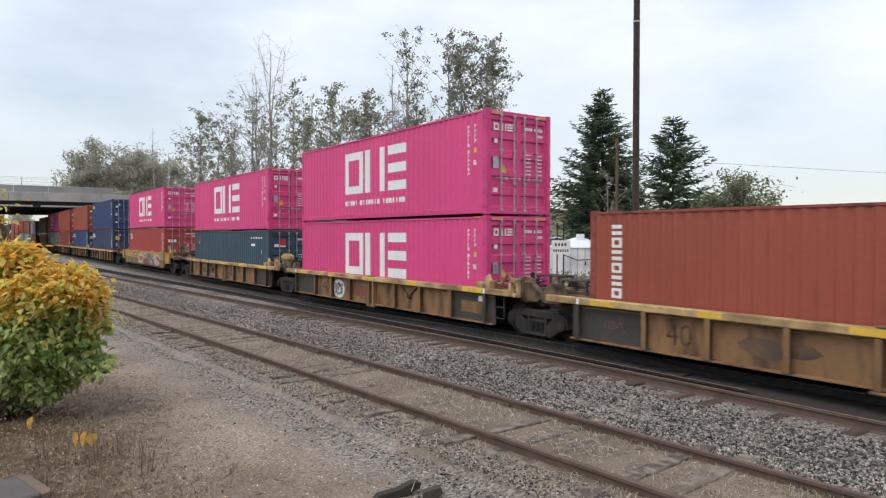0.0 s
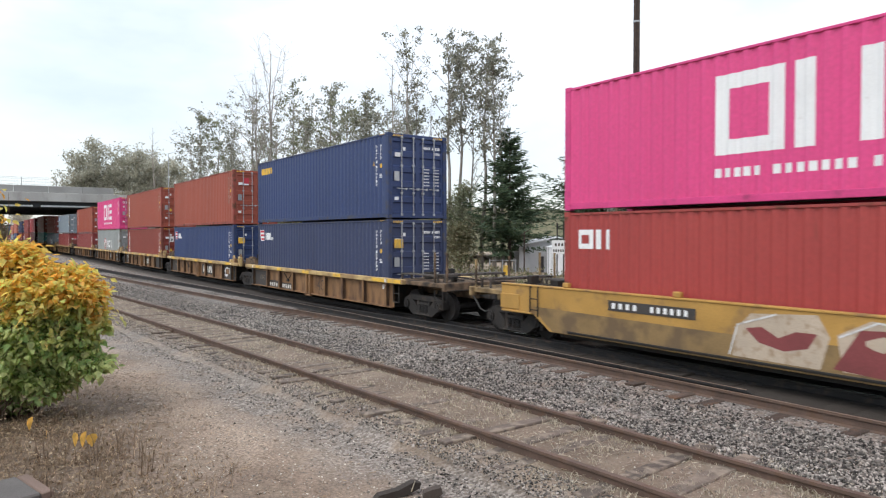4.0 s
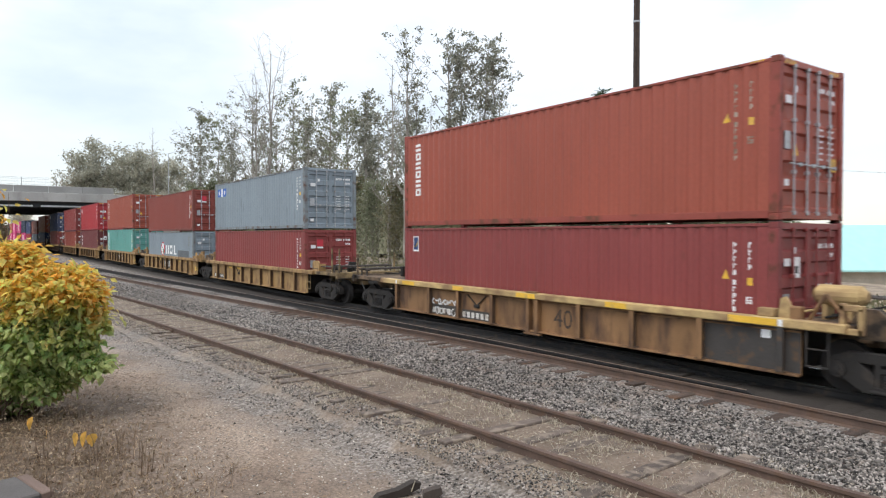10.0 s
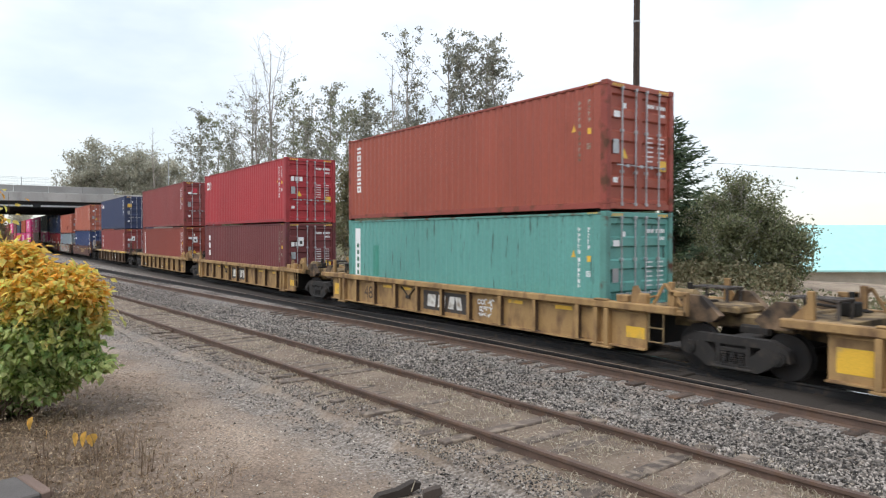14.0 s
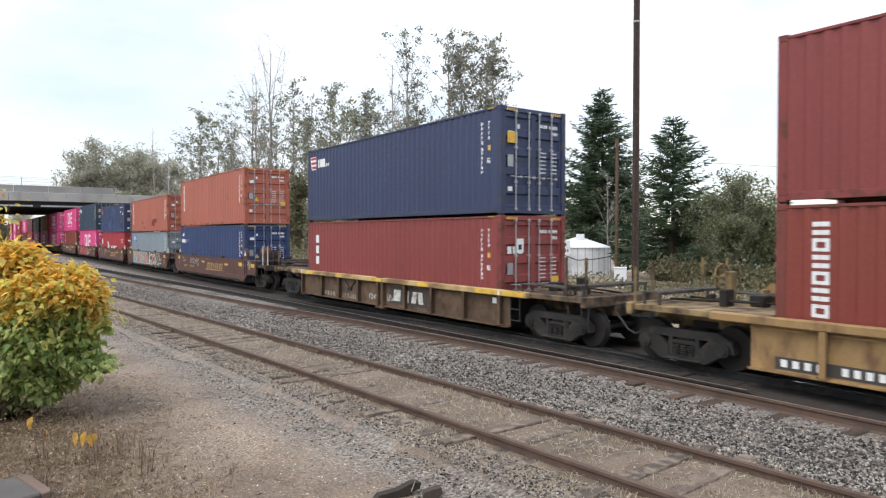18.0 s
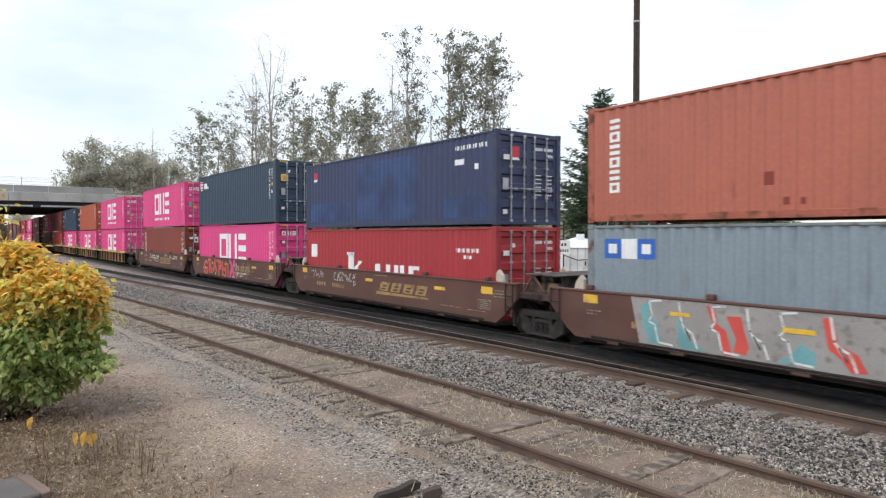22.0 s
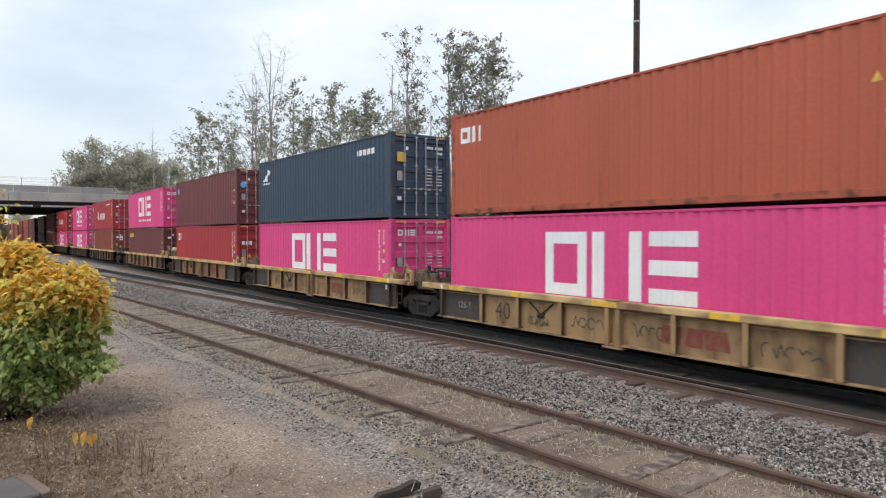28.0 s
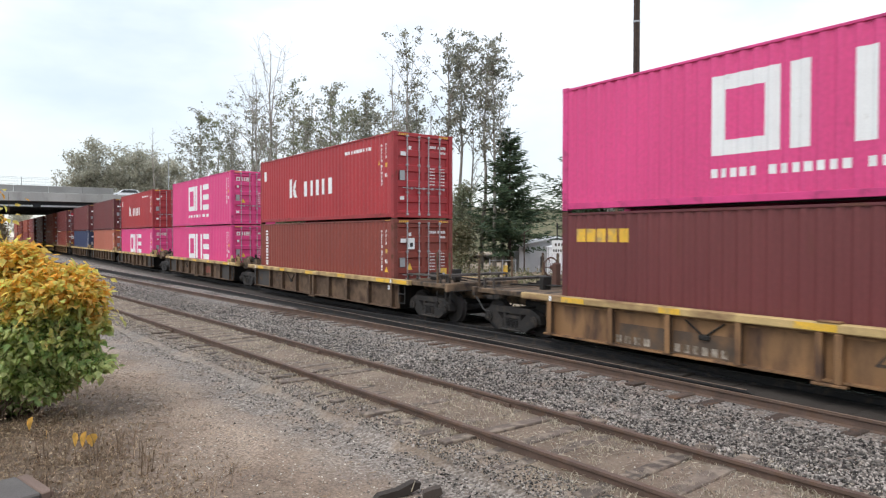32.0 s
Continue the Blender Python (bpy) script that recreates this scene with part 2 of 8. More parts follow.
def leaf(name, a, c, rough=0.6, high=None, low=0.0, top=1.0, vary=0.35, through_light=0.4, other=None):
    """Foliage: each leaf between two colours by chance, and towards a third one, autumn's, up the plant."""
    m = bpy.data.materials.new(name)
    m.use_nodes = True
    nt = m.node_tree
    b = nt.nodes["Principled BSDF"]
    li, nn = nt.links.new, nt.nodes.new
    b.inputs["Roughness"].default_value = rough
    g = nn("ShaderNodeNewGeometry")
    mx = nn("ShaderNodeMix")
    mx.data_type = "RGBA"
    mx.inputs["A"].default_value, mx.inputs["B"].default_value = (*a, 1), (*c, 1)
    li(g.outputs["Random Per Island"], mx.inputs["Factor"])
    col = mx.outputs["Result"]
    co = nn("ShaderNodeTexCoord")
    if high:
        sep = nn("ShaderNodeSeparateXYZ")
        li(co.outputs["Object"], sep.inputs[0])
        n = nn("ShaderNodeTexNoise")
        n.inputs["Scale"].default_value = 3.0
        li(co.outputs["Object"], n.inputs["Vector"])
        s = nn("ShaderNodeMath")
        s.operation = "MULTIPLY_ADD"
        li(n.outputs["Fac"], s.inputs[0])
        s.inputs[1].default_value = 1.8
        li(sep.outputs["Z"], s.inputs[2])
        r = nn("ShaderNodeMapRange")
        r.inputs["From Min"].default_value, r.inputs["From Max"].default_value = low, top
        li(s.outputs["Value"], r.inputs["Value"])
        mh = nn("ShaderNodeMix")
        mh.data_type = "RGBA"
        li(r.outputs["Result"], mh.inputs["Factor"])
        li(col, mh.inputs["A"])
        mo = nn("ShaderNodeMix")
        mo.data_type = "RGBA"
        mo.inputs["A"].default_value, mo.inputs["B"].default_value = (*high, 1), (*(other or high), 1)
        li(g.outputs["Random Per Island"], mo.inputs["Factor"])
        li(mo.outputs["Result"], mh.inputs["B"])
        col = mh.outputs["Result"]
    n2 = nn("ShaderNodeTexNoise")
    n2.inputs["Scale"].default_value = 9.0
    li(co.outputs["Object"], n2.inputs["Vector"])
    v = nn("ShaderNodeMapRange")
    v.inputs["From Min"].default_value, v.inputs["From Max"].default_value = 0.3, 0.7
    v.inputs["To Min"].default_value, v.inputs["To Max"].default_value = 1 - vary, 1 + vary
    li(n2.outputs["Fac"], v.inputs["Value"])
    h = nn("ShaderNodeHueSaturation")
    li(v.outputs["Result"], h.inputs["Value"])
    li(col, h.inputs["Color"])
    li(h.outputs["Color"], b.inputs["Base Color"])
    tr = nn("ShaderNodeBsdfTranslucent")            # thin leaves let light through
    li(h.outputs["Color"], tr.inputs["Color"])
    ms = nn("ShaderNodeMixShader")
    ms.inputs["Fac"].default_value = through_light
    li(b.outputs["BSDF"], ms.inputs[1])
    li(tr.outputs["BSDF"], ms.inputs[2])
    li(ms.outputs["Shader"], nt.nodes["Material Output"].inputs["Surface"])
    return m


LEAF_OLIVE = leaf("olive autumn leaves", (0.165, 0.19, 0.115), (0.32, 0.32, 0.21), through_light=0.5)
LEAF_DULL = leaf("grey-green autumn leaves", (0.20, 0.208, 0.165), (0.38, 0.37, 0.29), through_light=0.5)
# far crowns: distance haze is put into this paler leaf colour
LEAF_FAR = leaf("haze-paled olive leaves", (0.34, 0.345, 0.275), (0.56, 0.53, 0.43), through_light=0.6, vary=0.2)
LEAF_SALLOW = leaf("dark olive leaves", (0.085, 0.106, 0.050), (0.27, 0.275, 0.15), through_light=0.5)
LEAF_FIR = leaf("dark green needles", (0.032, 0.062, 0.034), (0.105, 0.142, 0.072), through_light=0.35)
LEAF_BUSH = leaf("green leaves turning yellow and orange", (0.27, 0.41, 0.14), (0.66, 0.68, 0.31), high=(0.66, 0.68, 0.18), other=(0.86, 0.43, 0.08), low=2.25, top=2.95, vary=0.36, through_light=0.62)
LEAF_DEAD = leaf("dry brown stems", (0.13, 0.085, 0.055), (0.24, 0.175, 0.115))
STRAW = leaf("straw-coloured dry grass", (0.27, 0.22, 0.15), (0.62, 0.55, 0.43))
LITTER = leaf("brown matted litter", (0.135, 0.088, 0.056), (0.42, 0.305, 0.195))
DEADLEAF = leaf("curled tan dead leaves", (0.13, 0.088, 0.055), (0.50, 0.39, 0.26))
LEAF_WEED = leaf("brown-green undergrowth", (0.12, 0.135, 0.065), (0.26, 0.215, 0.13))
LEAF_YELLOW = leaf("yellow fallen leaf", (0.60, 0.33, 0.05), (0.70, 0.42, 0.10))


# ---------------- building blocks ----------------
class Geo:
    """A list of corners and faces that grows into one mesh."""

    def __init__(self):
        self.v, self.f = [], []

    def add(self, verts, faces):
        n = len(self.v)
        self.v += [tuple(p) for p in verts]
        self.f += [tuple(i + n for i in q) for q in faces]
        return self

    def box(self, x0, x1, y0, y1, z0, z1, c=0.0):
        """A block, its edges chamfered by c."""
        if c <= 0:
            return self.add([(x, y, z) for x in (x0, x1) for y in (y0, y1) for z in (z0, z1)],
                            [(0, 1, 3, 2), (4, 6, 7, 5), (0, 4, 5, 1), (2, 3, 7, 6), (0, 2, 6, 4), (1, 5, 7, 3)])
        vs, key = [], {}
        for i, x in enumerate((x0, x1)):
            for j, y in enumerate((y0, y1)):
                for k, z in enumerate((z0, z1)):
                    sx, sy, sz = (c, -c)[i], (c, -c)[j], (c, -c)[k]
                    for a, p in enumerate(((x, y + sy, z + sz), (x + sx, y, z + sz), (x + sx, y + sy, z))):
                        key[i, j, k, a] = len(vs)
                        vs.append(p)
        fs = []
        for i in (0, 1):
            fs.append([key[i, j, k, 0] for j, k in ((0, 0), (0, 1), (1, 1), (1, 0))])
            fs.append([key[j, i, k, 1] for j, k in ((0, 0), (1, 0), (1, 1), (0, 1))])
            fs.append([key[j, k, i, 2] for j, k in ((0, 0), (0, 1), (1, 1), (1, 0))])
            for j in (0, 1):
                fs.append([key[0, i, j, 1], key[1, i, j, 1], key[1, i, j, 2], key[0, i, j, 2]])
                fs.append([key[i, 0, j, 0], key[i, 1, j, 0], key[i, 1, j, 2], key[i, 0, j, 2]])
                fs.append([key[i, j, 0, 0], key[i, j, 1, 0], key[i, j, 1, 1], key[i, j, 0, 1]])
                for k in (0, 1):
                    fs.append([key[i, j, k, 0], key[i, j, k, 1], key[i, j, k, 2]])
        return self.add(vs, fs)

    def tube(self, a, b, r0, r1=None, n=8, caps=True):
        """A round bar from a to b."""
        a, b = Vector(a), Vector(b)
        r1 = r0 if r1 is None else r1
        d = (b - a).normalized()
        u = d.orthogonal().normalized()
        w = d.cross(u)
        vs = []
        for p, r in ((a, r0), (b, r1)):
            for i in range(n):
                t = 2 * math.pi * i / n
                vs.append(p + (u * math.cos(t) + w * math.sin(t)) * r)
        fs = [(i, (i + 1) % n, n + (i + 1) % n, n + i) for i in range(n)]
        if caps:
            fs += [tuple(range(n))[::-1], tuple(range(n, 2 * n))]
        return self.add(vs, fs)

    def prism(self, pts, y0, y1):
        """A plate: the outline pts in x and z, from y0 to y1."""
        n = len(pts)
        return self.add([(x, y0, z) for x, z in pts] + [(x, y1, z) for x, z in pts],
                        [tuple(range(n)), tuple(range(n, 2 * n))[::-1]] + [(i, i + n, (i + 1) % n + n, (i + 1) % n) for i in range(n)])

    def mesh(self, name, smooth=False):
        me = bpy.data.meshes.new(name)
        me.from_pydata(self.v, [], self.f)
        if smooth:
            me.polygons.foreach_set("use_smooth", [True] * len(me.polygons))
        bm = bmesh.new()
        bm.from_mesh(me)
        bmesh.ops.recalc_face_normals(bm, faces=bm.faces)
        bm.to_mesh(me)
        bm.free()
        return me


MESHES = {}


def shared(key, make):
    """The mesh of that key, built once."""
    if key not in MESHES:
        g = make()
        MESHES[key] = g.mesh(key if isinstance(key, str) else str(key[0])) if isinstance(g, Geo) else g
    return MESHES[key]


def part(name, me, material, parent=None, label="", at=None):
    """Links one mesh as a part of a thing; its paint sits on the object, so that alike parts share a mesh."""
    if isinstance(me, Geo):
        me = me.mesh(name)
    ob = new(name, me)
    if not me.materials:
        me.materials.append(None)
    ob.material_slots[0].link = "OBJECT"
    ob.material_slots[0].material = material
    ob.parent = parent
    if at is not None:
        ob.matrix_basis = at
    if label:
        ob["label"] = label
    return ob


def thing(name, at=None, label="", category="", group="", kind=""):
    ob = new(name)
    ob.empty_display_size = 0.2
    if at is not None:
        ob.matrix_basis = at
    return tagged(ob, label, category, group, kind)


def raw_mesh(name, verts, faces_n, corners, smooth=False):
    """A mesh of many pieces from arrays: verts (n, 3), and faces that all have the same number of corners."""
    me = bpy.data.meshes.new(name)
    verts = np.asarray(verts, dtype=np.float32).reshape(-1, 3)
    corners = np.asarray(corners, dtype=np.int32).reshape(-1)
    nf = len(corners) // faces_n
    me.vertices.add(len(verts))
    me.vertices.foreach_set("co", verts.ravel())
    me.loops.add(len(corners))
    me.loops.foreach_set("vertex_index", corners)
    me.polygons.add(nf)
    me.polygons.foreach_set("loop_start", np.arange(nf, dtype=np.int32) * faces_n)
    me.update(calc_edges=True)
    me.validate()
    return me


rng = np.random.default_rng(7)


# ---------------- ground ----------------
def spur_mid(x):
    """The middle line of the near spur."""
    x = max(x, -60.0) if x > -60 else x
    return 6.75 + 0.05 * x - 0.0005 * x * x if x > -45 else 3.4875 + 0.095 * (x + 45)


def lead_rail(x):
    """The near rail of the lead that leaves the main line."""
    if x > -25:
        return 10.43 - 0.0029 * min(0.0, x + 4.0) ** 2
    return 9.15 + 0.072 * (x + 25) + 0.0001 * (x + 25) ** 2 if x > -70 else 6.11 + 0.055 * (x + 70)


NEAR_RAIL, FAR_RAIL = 12.073, 13.578          # the main line under the train
MID = 12.825


def ground_height(x, y):
    n = noise.noise(Vector((x * 0.35, y * 0.35, 0.3)))
    h = -0.24 + 0.05 * n
    if -60 < x < 20:
        s = abs(y - spur_mid(x))
        if s < 1.6:
            h = -0.13 + 0.03 * n - 0.02 * max(0, s - 0.7)
    d = y - lead_rail(max(x, -70))
    if d > -1.7:
        h = max(h, -0.22 + 0.05 * min(1, (d + 1.7) / 1.2) + 0.02 * n)
    if y > 15.4:
        k = min(1.0, (y - 15.4) / 2.5)
        h = -0.18 - 0.25 * k + 0.12 * n * k
    if y > 46:
        h -= min(3.2, (y - 46) * 0.16)
    if y > 200 or x < -250:
        h = max(h, -3.5)
    return h


def build_ground():
    xs = np.unique(np.concatenate([np.linspace(-2500, -200, 14), np.linspace(-200, -40, 50), np.arange(-40, 6, 0.3), np.linspace(6, 60, 24), np.linspace(60, 1500, 8)]))
    ys = np.unique(np.concatenate([np.linspace(-1500, -20, 10), np.linspace(-20, -1, 14), np.arange(-1, 16.5, 0.25), np.linspace(16.5, 60, 40), np.linspace(60, 3000, 16)]))
    v = [(x, y, ground_height(x, y)) for x in xs for y in ys]
    nx, ny = len(xs), len(ys)
    i = np.arange((nx - 1) * (ny - 1))
    a = (i // (ny - 1)) * ny + i % (ny - 1)
    me = raw_mesh("ground", v, 4, np.stack([a, a + ny, a + ny + 1, a + 1], -1))
    me.polygons.foreach_set("use_smooth", [True] * len(me.polygons))
    m = bpy.data.materials.new("dirt, gravel and dry grass")
    m.use_nodes = True
    nt = m.node_tree
    b = nt.nodes["Principled BSDF"]
    b.inputs["Roughness"].default_value = 0.95
    li, nn = nt.links.new, nt.nodes.new
    co = nn("ShaderNodeTexCoord")

    def tex(sc, detail=5.0, st=(1, 1, 1)):
        mp = nn("ShaderNodeMapping")
        mp.inputs["Scale"].default_value = st
        li(co.outputs["Object"], mp.inputs["Vector"])
        n = nn("ShaderNodeTexNoise")
        n.inputs["Scale"].default_value, n.inputs["Detail"].default_value = sc, detail
        li(mp.outputs["Vector"], n.inputs["Vector"])
        return n.outputs["Fac"]

    def ramp(sock, stops):
        r = nn("ShaderNodeValToRGB")
        e = r.color_ramp.elements
        while len(e) < len(stops):
            e.new(0.5)
        for q, (p, c) in zip(e, stops):
            q.position, q.color = p, (*c, 1) if not isinstance(c, float) else (c, c, c, 1)
        li(sock, r.inputs["Fac"])
        return r.outputs["Color"]

    def mixed(f, a, c, kind="MIX"):
        x = nn("ShaderNodeMix")
        x.data_type, x.blend_type = "RGBA", kind
        for s, t in ((f, "Factor"), (a, "A"), (c, "B")):
            if isinstance(s, float):
                x.inputs[t].default_value = s
            elif isinstance(s, tuple):
                x.inputs[t].default_value = (*s, 1)
            else:
                li(s, x.inputs[t])
        return x.outputs["Result"]

    dirt = ramp(tex(0.55), [(0.30, (0.158, 0.110, 0.078)), (0.50, (0.270, 0.199, 0.145)), (0.70, (0.330, 0.253, 0.190))])
    dirt = mixed(0.8, dirt, ramp(tex(28, 3.0), [(0.30, 0.4), (0.70, 1.5)]), "MULTIPLY")
    straw = ramp(tex(60, 2.0, (1, 1, 1)), [(0.34, (0.20, 0.155, 0.10)), (0.62, (0.46, 0.38, 0.27))])
    vor = nn("ShaderNodeTexVoronoi")
    vor.inputs["Scale"].default_value = 34.0
    li(co.outputs["Object"], vor.inputs["Vector"])
    stones = ramp(vor.outputs["Color"], [(0.15, (0.062, 0.055, 0.048)), (0.5, (0.160, 0.143, 0.126)), (0.9, (0.39, 0.355, 0.315))])
    sep = nn("ShaderNodeSeparateXYZ")
    li(co.outputs["Object"], sep.inputs[0])
    lean = nn("ShaderNodeMath")                     # runs along the spur
    lean.operation = "MULTIPLY_ADD"
    li(sep.outputs["X"], lean.inputs[0])
    lean.inputs[1].default_value = -0.065
    li(sep.outputs["Y"], lean.inputs[2])
    wob = nn("ShaderNodeMath")
    wob.operation = "MULTIPLY_ADD"
    li(tex(0.9), wob.inputs[0])
    wob.inputs[1].default_value = 1.6
    li(lean.outputs["Value"], wob.inputs[2])
    scaled = nn("ShaderNodeMath")
    scaled.operation = "MULTIPLY"
    li(wob.outputs["Value"], scaled.inputs[0])
    scaled.inputs[1].default_value = 0.05
    # dirt, a gravel shoulder, the grassy spur, ballast up to the main line, then weeds
    gravel = ramp(scaled.outputs["Value"], [(0.23, 0.0), (0.27, 0.75), (0.298, 0.75), (0.325, 0.05), (0.425, 0.10), (0.45, 1.0), (0.86, 1.0), (0.92, 0.0)])
    grass = ramp(scaled.outputs["Value"], [(0.06, 0.35), (0.13, 0.15), (0.29, 0.15), (0.33, 0.42), (0.41, 0.42), (0.445, 0.0), (0.86, 0.0), (0.95, 0.8)])
    speck = ramp(tex(1.7, 6.0), [(0.42, 0.0), (0.60, 1.0)])
    col = mixed(mixed(1.0, grass, speck, "MULTIPLY"), dirt, straw)
    damp = ramp(scaled.outputs["Value"], [(0.12, 1.0), (0.225, 0.0), (0.315, 0.0), (0.34, 0.75), (0.41, 0.75), (0.44, 0.0)])
    col = mixed(mixed(1.0, damp, ramp(tex(1.1, 5.0), [(0.32, 0.25), (0.56, 1.0)]), "MULTIPLY"), col, (0.122, 0.085, 0.059))
    gm = mixed(1.0, gravel, ramp(tex(2.3, 6.0), [(0.30, 0.35), (0.52, 1.0)]), "MULTIPLY")
    col = mixed(gm, col, stones)
    # main line strip past both rails: oily black and train shade in one colour
    oil_shade = nn("ShaderNodeMapRange")
    oil_shade.inputs["From Min"].default_value, oil_shade.inputs["From Max"].default_value = 10.1, 11.0
    li(sep.outputs["Y"], oil_shade.inputs["Value"])
    oil_shade2 = nn("ShaderNodeMapRange")
    oil_shade2.inputs["From Min"].default_value, oil_shade2.inputs["From Max"].default_value = 16.9, 15.6
    li(sep.outputs["Y"], oil_shade2.inputs["Value"])
    both = mixed(1.0, oil_shade.outputs["Result"], oil_shade2.outputs["Result"], "MULTIPLY")
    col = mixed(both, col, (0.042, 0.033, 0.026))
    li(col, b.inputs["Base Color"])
    bp = nn("ShaderNodeBump")
    bp.inputs["Strength"].default_value, bp.inputs["Distance"].default_value = 0.7, 0.03
    li(mixed(0.5, ramp(vor.outputs["Distance"], [(0.0, 1.0), (0.6, 0.0)]), tex(45, 4.0)), bp.inputs["Height"])
    li(bp.outputs["Normal"], b.inputs["Normal"])
    me.materials.append(m)
    return tagged(new("ground", me), "bare tan dirt, grey gravel and dry grass beside the railway", "ground", kind="structure")


build_ground()


# ---------------- tracks ----------------
RAIL_SHAPE = [(-0.036, 0.0), (0.036, 0.0), (0.036, -0.036), (0.010, -0.052), (0.010, -0.142), (0.070, -0.160), (0.070, -0.172), (-0.070, -0.172), (-0.070, -0.160), (-0.010, -0.142), (-0.010, -0.052), (-0.036, -0.036)]


def rail_mesh(line, grow=1.0):
    """A rail of the usual section along a line y(x), given as points."""
    g = Geo()
    n = len(RAIL_SHAPE)
    for i, (x, y) in enumerate(line):
        g.v += [(x, y + a * grow, c) for a, c in RAIL_SHAPE]
    for i in range(len(line) - 1):
        g.f += [(i * n + k, i * n + (k + 1) % n, (i + 1) * n + (k + 1) % n, (i + 1) * n + k) for k in range(n)]
    g.f += [tuple(range(n)), tuple(range((len(line) - 1) * n, len(line) * n))]
    return g


def head_strip(line, w=0.026):
    g = Geo()
    for x, y in line:
        g.v += [(x, y - w, 0.0025), (x, y + w, 0.0025)]
    g.f = [(2 * i, 2 * i + 2, 2 * i + 3, 2 * i + 1) for i in range(len(line) - 1)]
    return g


def tie_mesh(length, seed=5):
    g = Geo().box(-0.115, 0.115, -length / 2, length / 2, -0.34, -0.168, 0.014)
    r = random.Random(seed)
    g.v = [(x + r.uniform(-0.008, 0.008), y + r.uniform(-0.01, 0.01), z + r.uniform(-0.006, 0.004)) for x, y, z in g.v]
    return g


def build_tracks():
    steps = [x for x in np.concatenate([np.linspace(-420, -60, 30), np.arange(-58, 30, 2.0), np.linspace(32, 150, 8)])]
    main = thing("main_line_track", label="straight main line track with polished rail heads", category="railway track", kind="structure")
    for y in (NEAR_RAIL, FAR_RAIL):
        r = part("rail", rail_mesh([(x, y) for x in (-420.0, -100.0, 0.0, 150.0)]), GREASE, main)
        part("rail_head", head_strip([(x, y) for x in (-420.0, -100.0, 0.0, 150.0)]), RAILHEAD, r, "bright polished running surface")
    tie, long_tie = tie_mesh(2.6).mesh("tie"), tie_mesh(4.3).mesh("tie")
    for i in range(240):
        x = 12.0 - 0.54 * i
        wide = -24 < x < 12
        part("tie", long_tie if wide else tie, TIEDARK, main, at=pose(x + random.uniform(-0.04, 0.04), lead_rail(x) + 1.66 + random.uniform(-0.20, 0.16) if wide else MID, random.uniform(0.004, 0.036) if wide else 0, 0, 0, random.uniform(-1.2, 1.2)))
    lead = thing("lead_track", label="rusty turnout lead with a switch rail beside the near rail", category="railway track", kind="structure")
    r = part("rail", rail_mesh([(x, lead_rail(x)) for x in steps if -130 < x < 14]), RAILRUST, lead)
    part("rail_head", head_strip([(x, lead_rail(x)) for x in steps if -130 < x < 14], 0.020), RAILWORN, r, "worn brown running surface")
    n = len(RAIL_SHAPE)
    far_point = rail_mesh([(x, lead_rail(x) + 1.505) for x in steps if -130 < x < -12] + [(-9.5, 11.84), (-6.5, 11.96)])
    far_point.v[-n:] = [(x, 11.96 + 0.3 * (y - 11.96), min(z, -0.14)) for x, y, z in far_point.v[-n:]]
    part("rail", far_point, GREASE, lead)
    gx = [-60.0, -40.0, -32.0, -23.0, -13.0, -9.0, -6.10, -5.75]
    gy = [8.60, 9.75, 10.12, 10.46, 10.66, 10.70, 10.70, 10.66]
    guard = rail_mesh(list(zip(gx, gy)), 0.9)
    guard.v[-n:] = [(x, 10.66 + 0.4 * (y - 10.66), min(z, -0.13)) for x, y, z in guard.v[-n:]]          # the point is ramped down
    g = part("switch_rail", guard, GREASE, lead, "dark switch rail ending in a tapered point", at=pose(0, 0, 0.006))
    part("rail_head", head_strip(list(zip(gx[:-1], gy[:-1])), 0.022), RAILWORN, g, "worn bright running surface")
    for i in range(120):
        x = -25 - 0.56 * i
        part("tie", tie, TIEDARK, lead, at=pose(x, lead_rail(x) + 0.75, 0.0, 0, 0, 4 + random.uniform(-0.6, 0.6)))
    spur = thing("spur_track", label="old rusty spur track half sunk in dirt and dry grass", category="railway track", kind="structure")
    for s in (-0.7525, 0.7525):
        part("rail", rail_mesh([(x, spur_mid(x) + s) for x in steps if -130 < x < 14], 1.05), RAILRUST, spur)
    for i in range(130):
        x = 5.0 - 0.58 * i + random.uniform(-0.05, 0.05)
        part("tie", tie, TIEWOOD, spur, at=pose(x, spur_mid(x) + random.uniform(-0.06, 0.06), 0.060 - 0.024 * min(1.0, max(0.0, (-9.0 - x) / 8.0)) + random.uniform(-0.034, 0.014), random.uniform(-1.0, 1.0), random.uniform(-1.5, 1.5), 3 + random.uniform(-2.5, 2.5)))
    bar = Geo().prism([(-0.45, -0.125), (0.45, -0.125), (0.45, -0.06), (-0.45, -0.06)], -0.018, 0.018)
    for k in (-4, -2, 0, 2, 4):
        bar.tube((k * 0.09, -0.035, -0.092), (k * 0.09, 0.035, -0.092), 0.017, n=6)
    bar = bar.mesh("joint_bar")
    for x, s in ((-8.4, 0.7525), (-20.2, -0.7525), (-3.2, -0.7525), (-14.6, 0.7525)):
        part("joint_bar", bar, RAILRUST, spur, at=pose(x, spur_mid(x) + s - 0.045, 0, 0, 0, 3.2))


build_tracks()


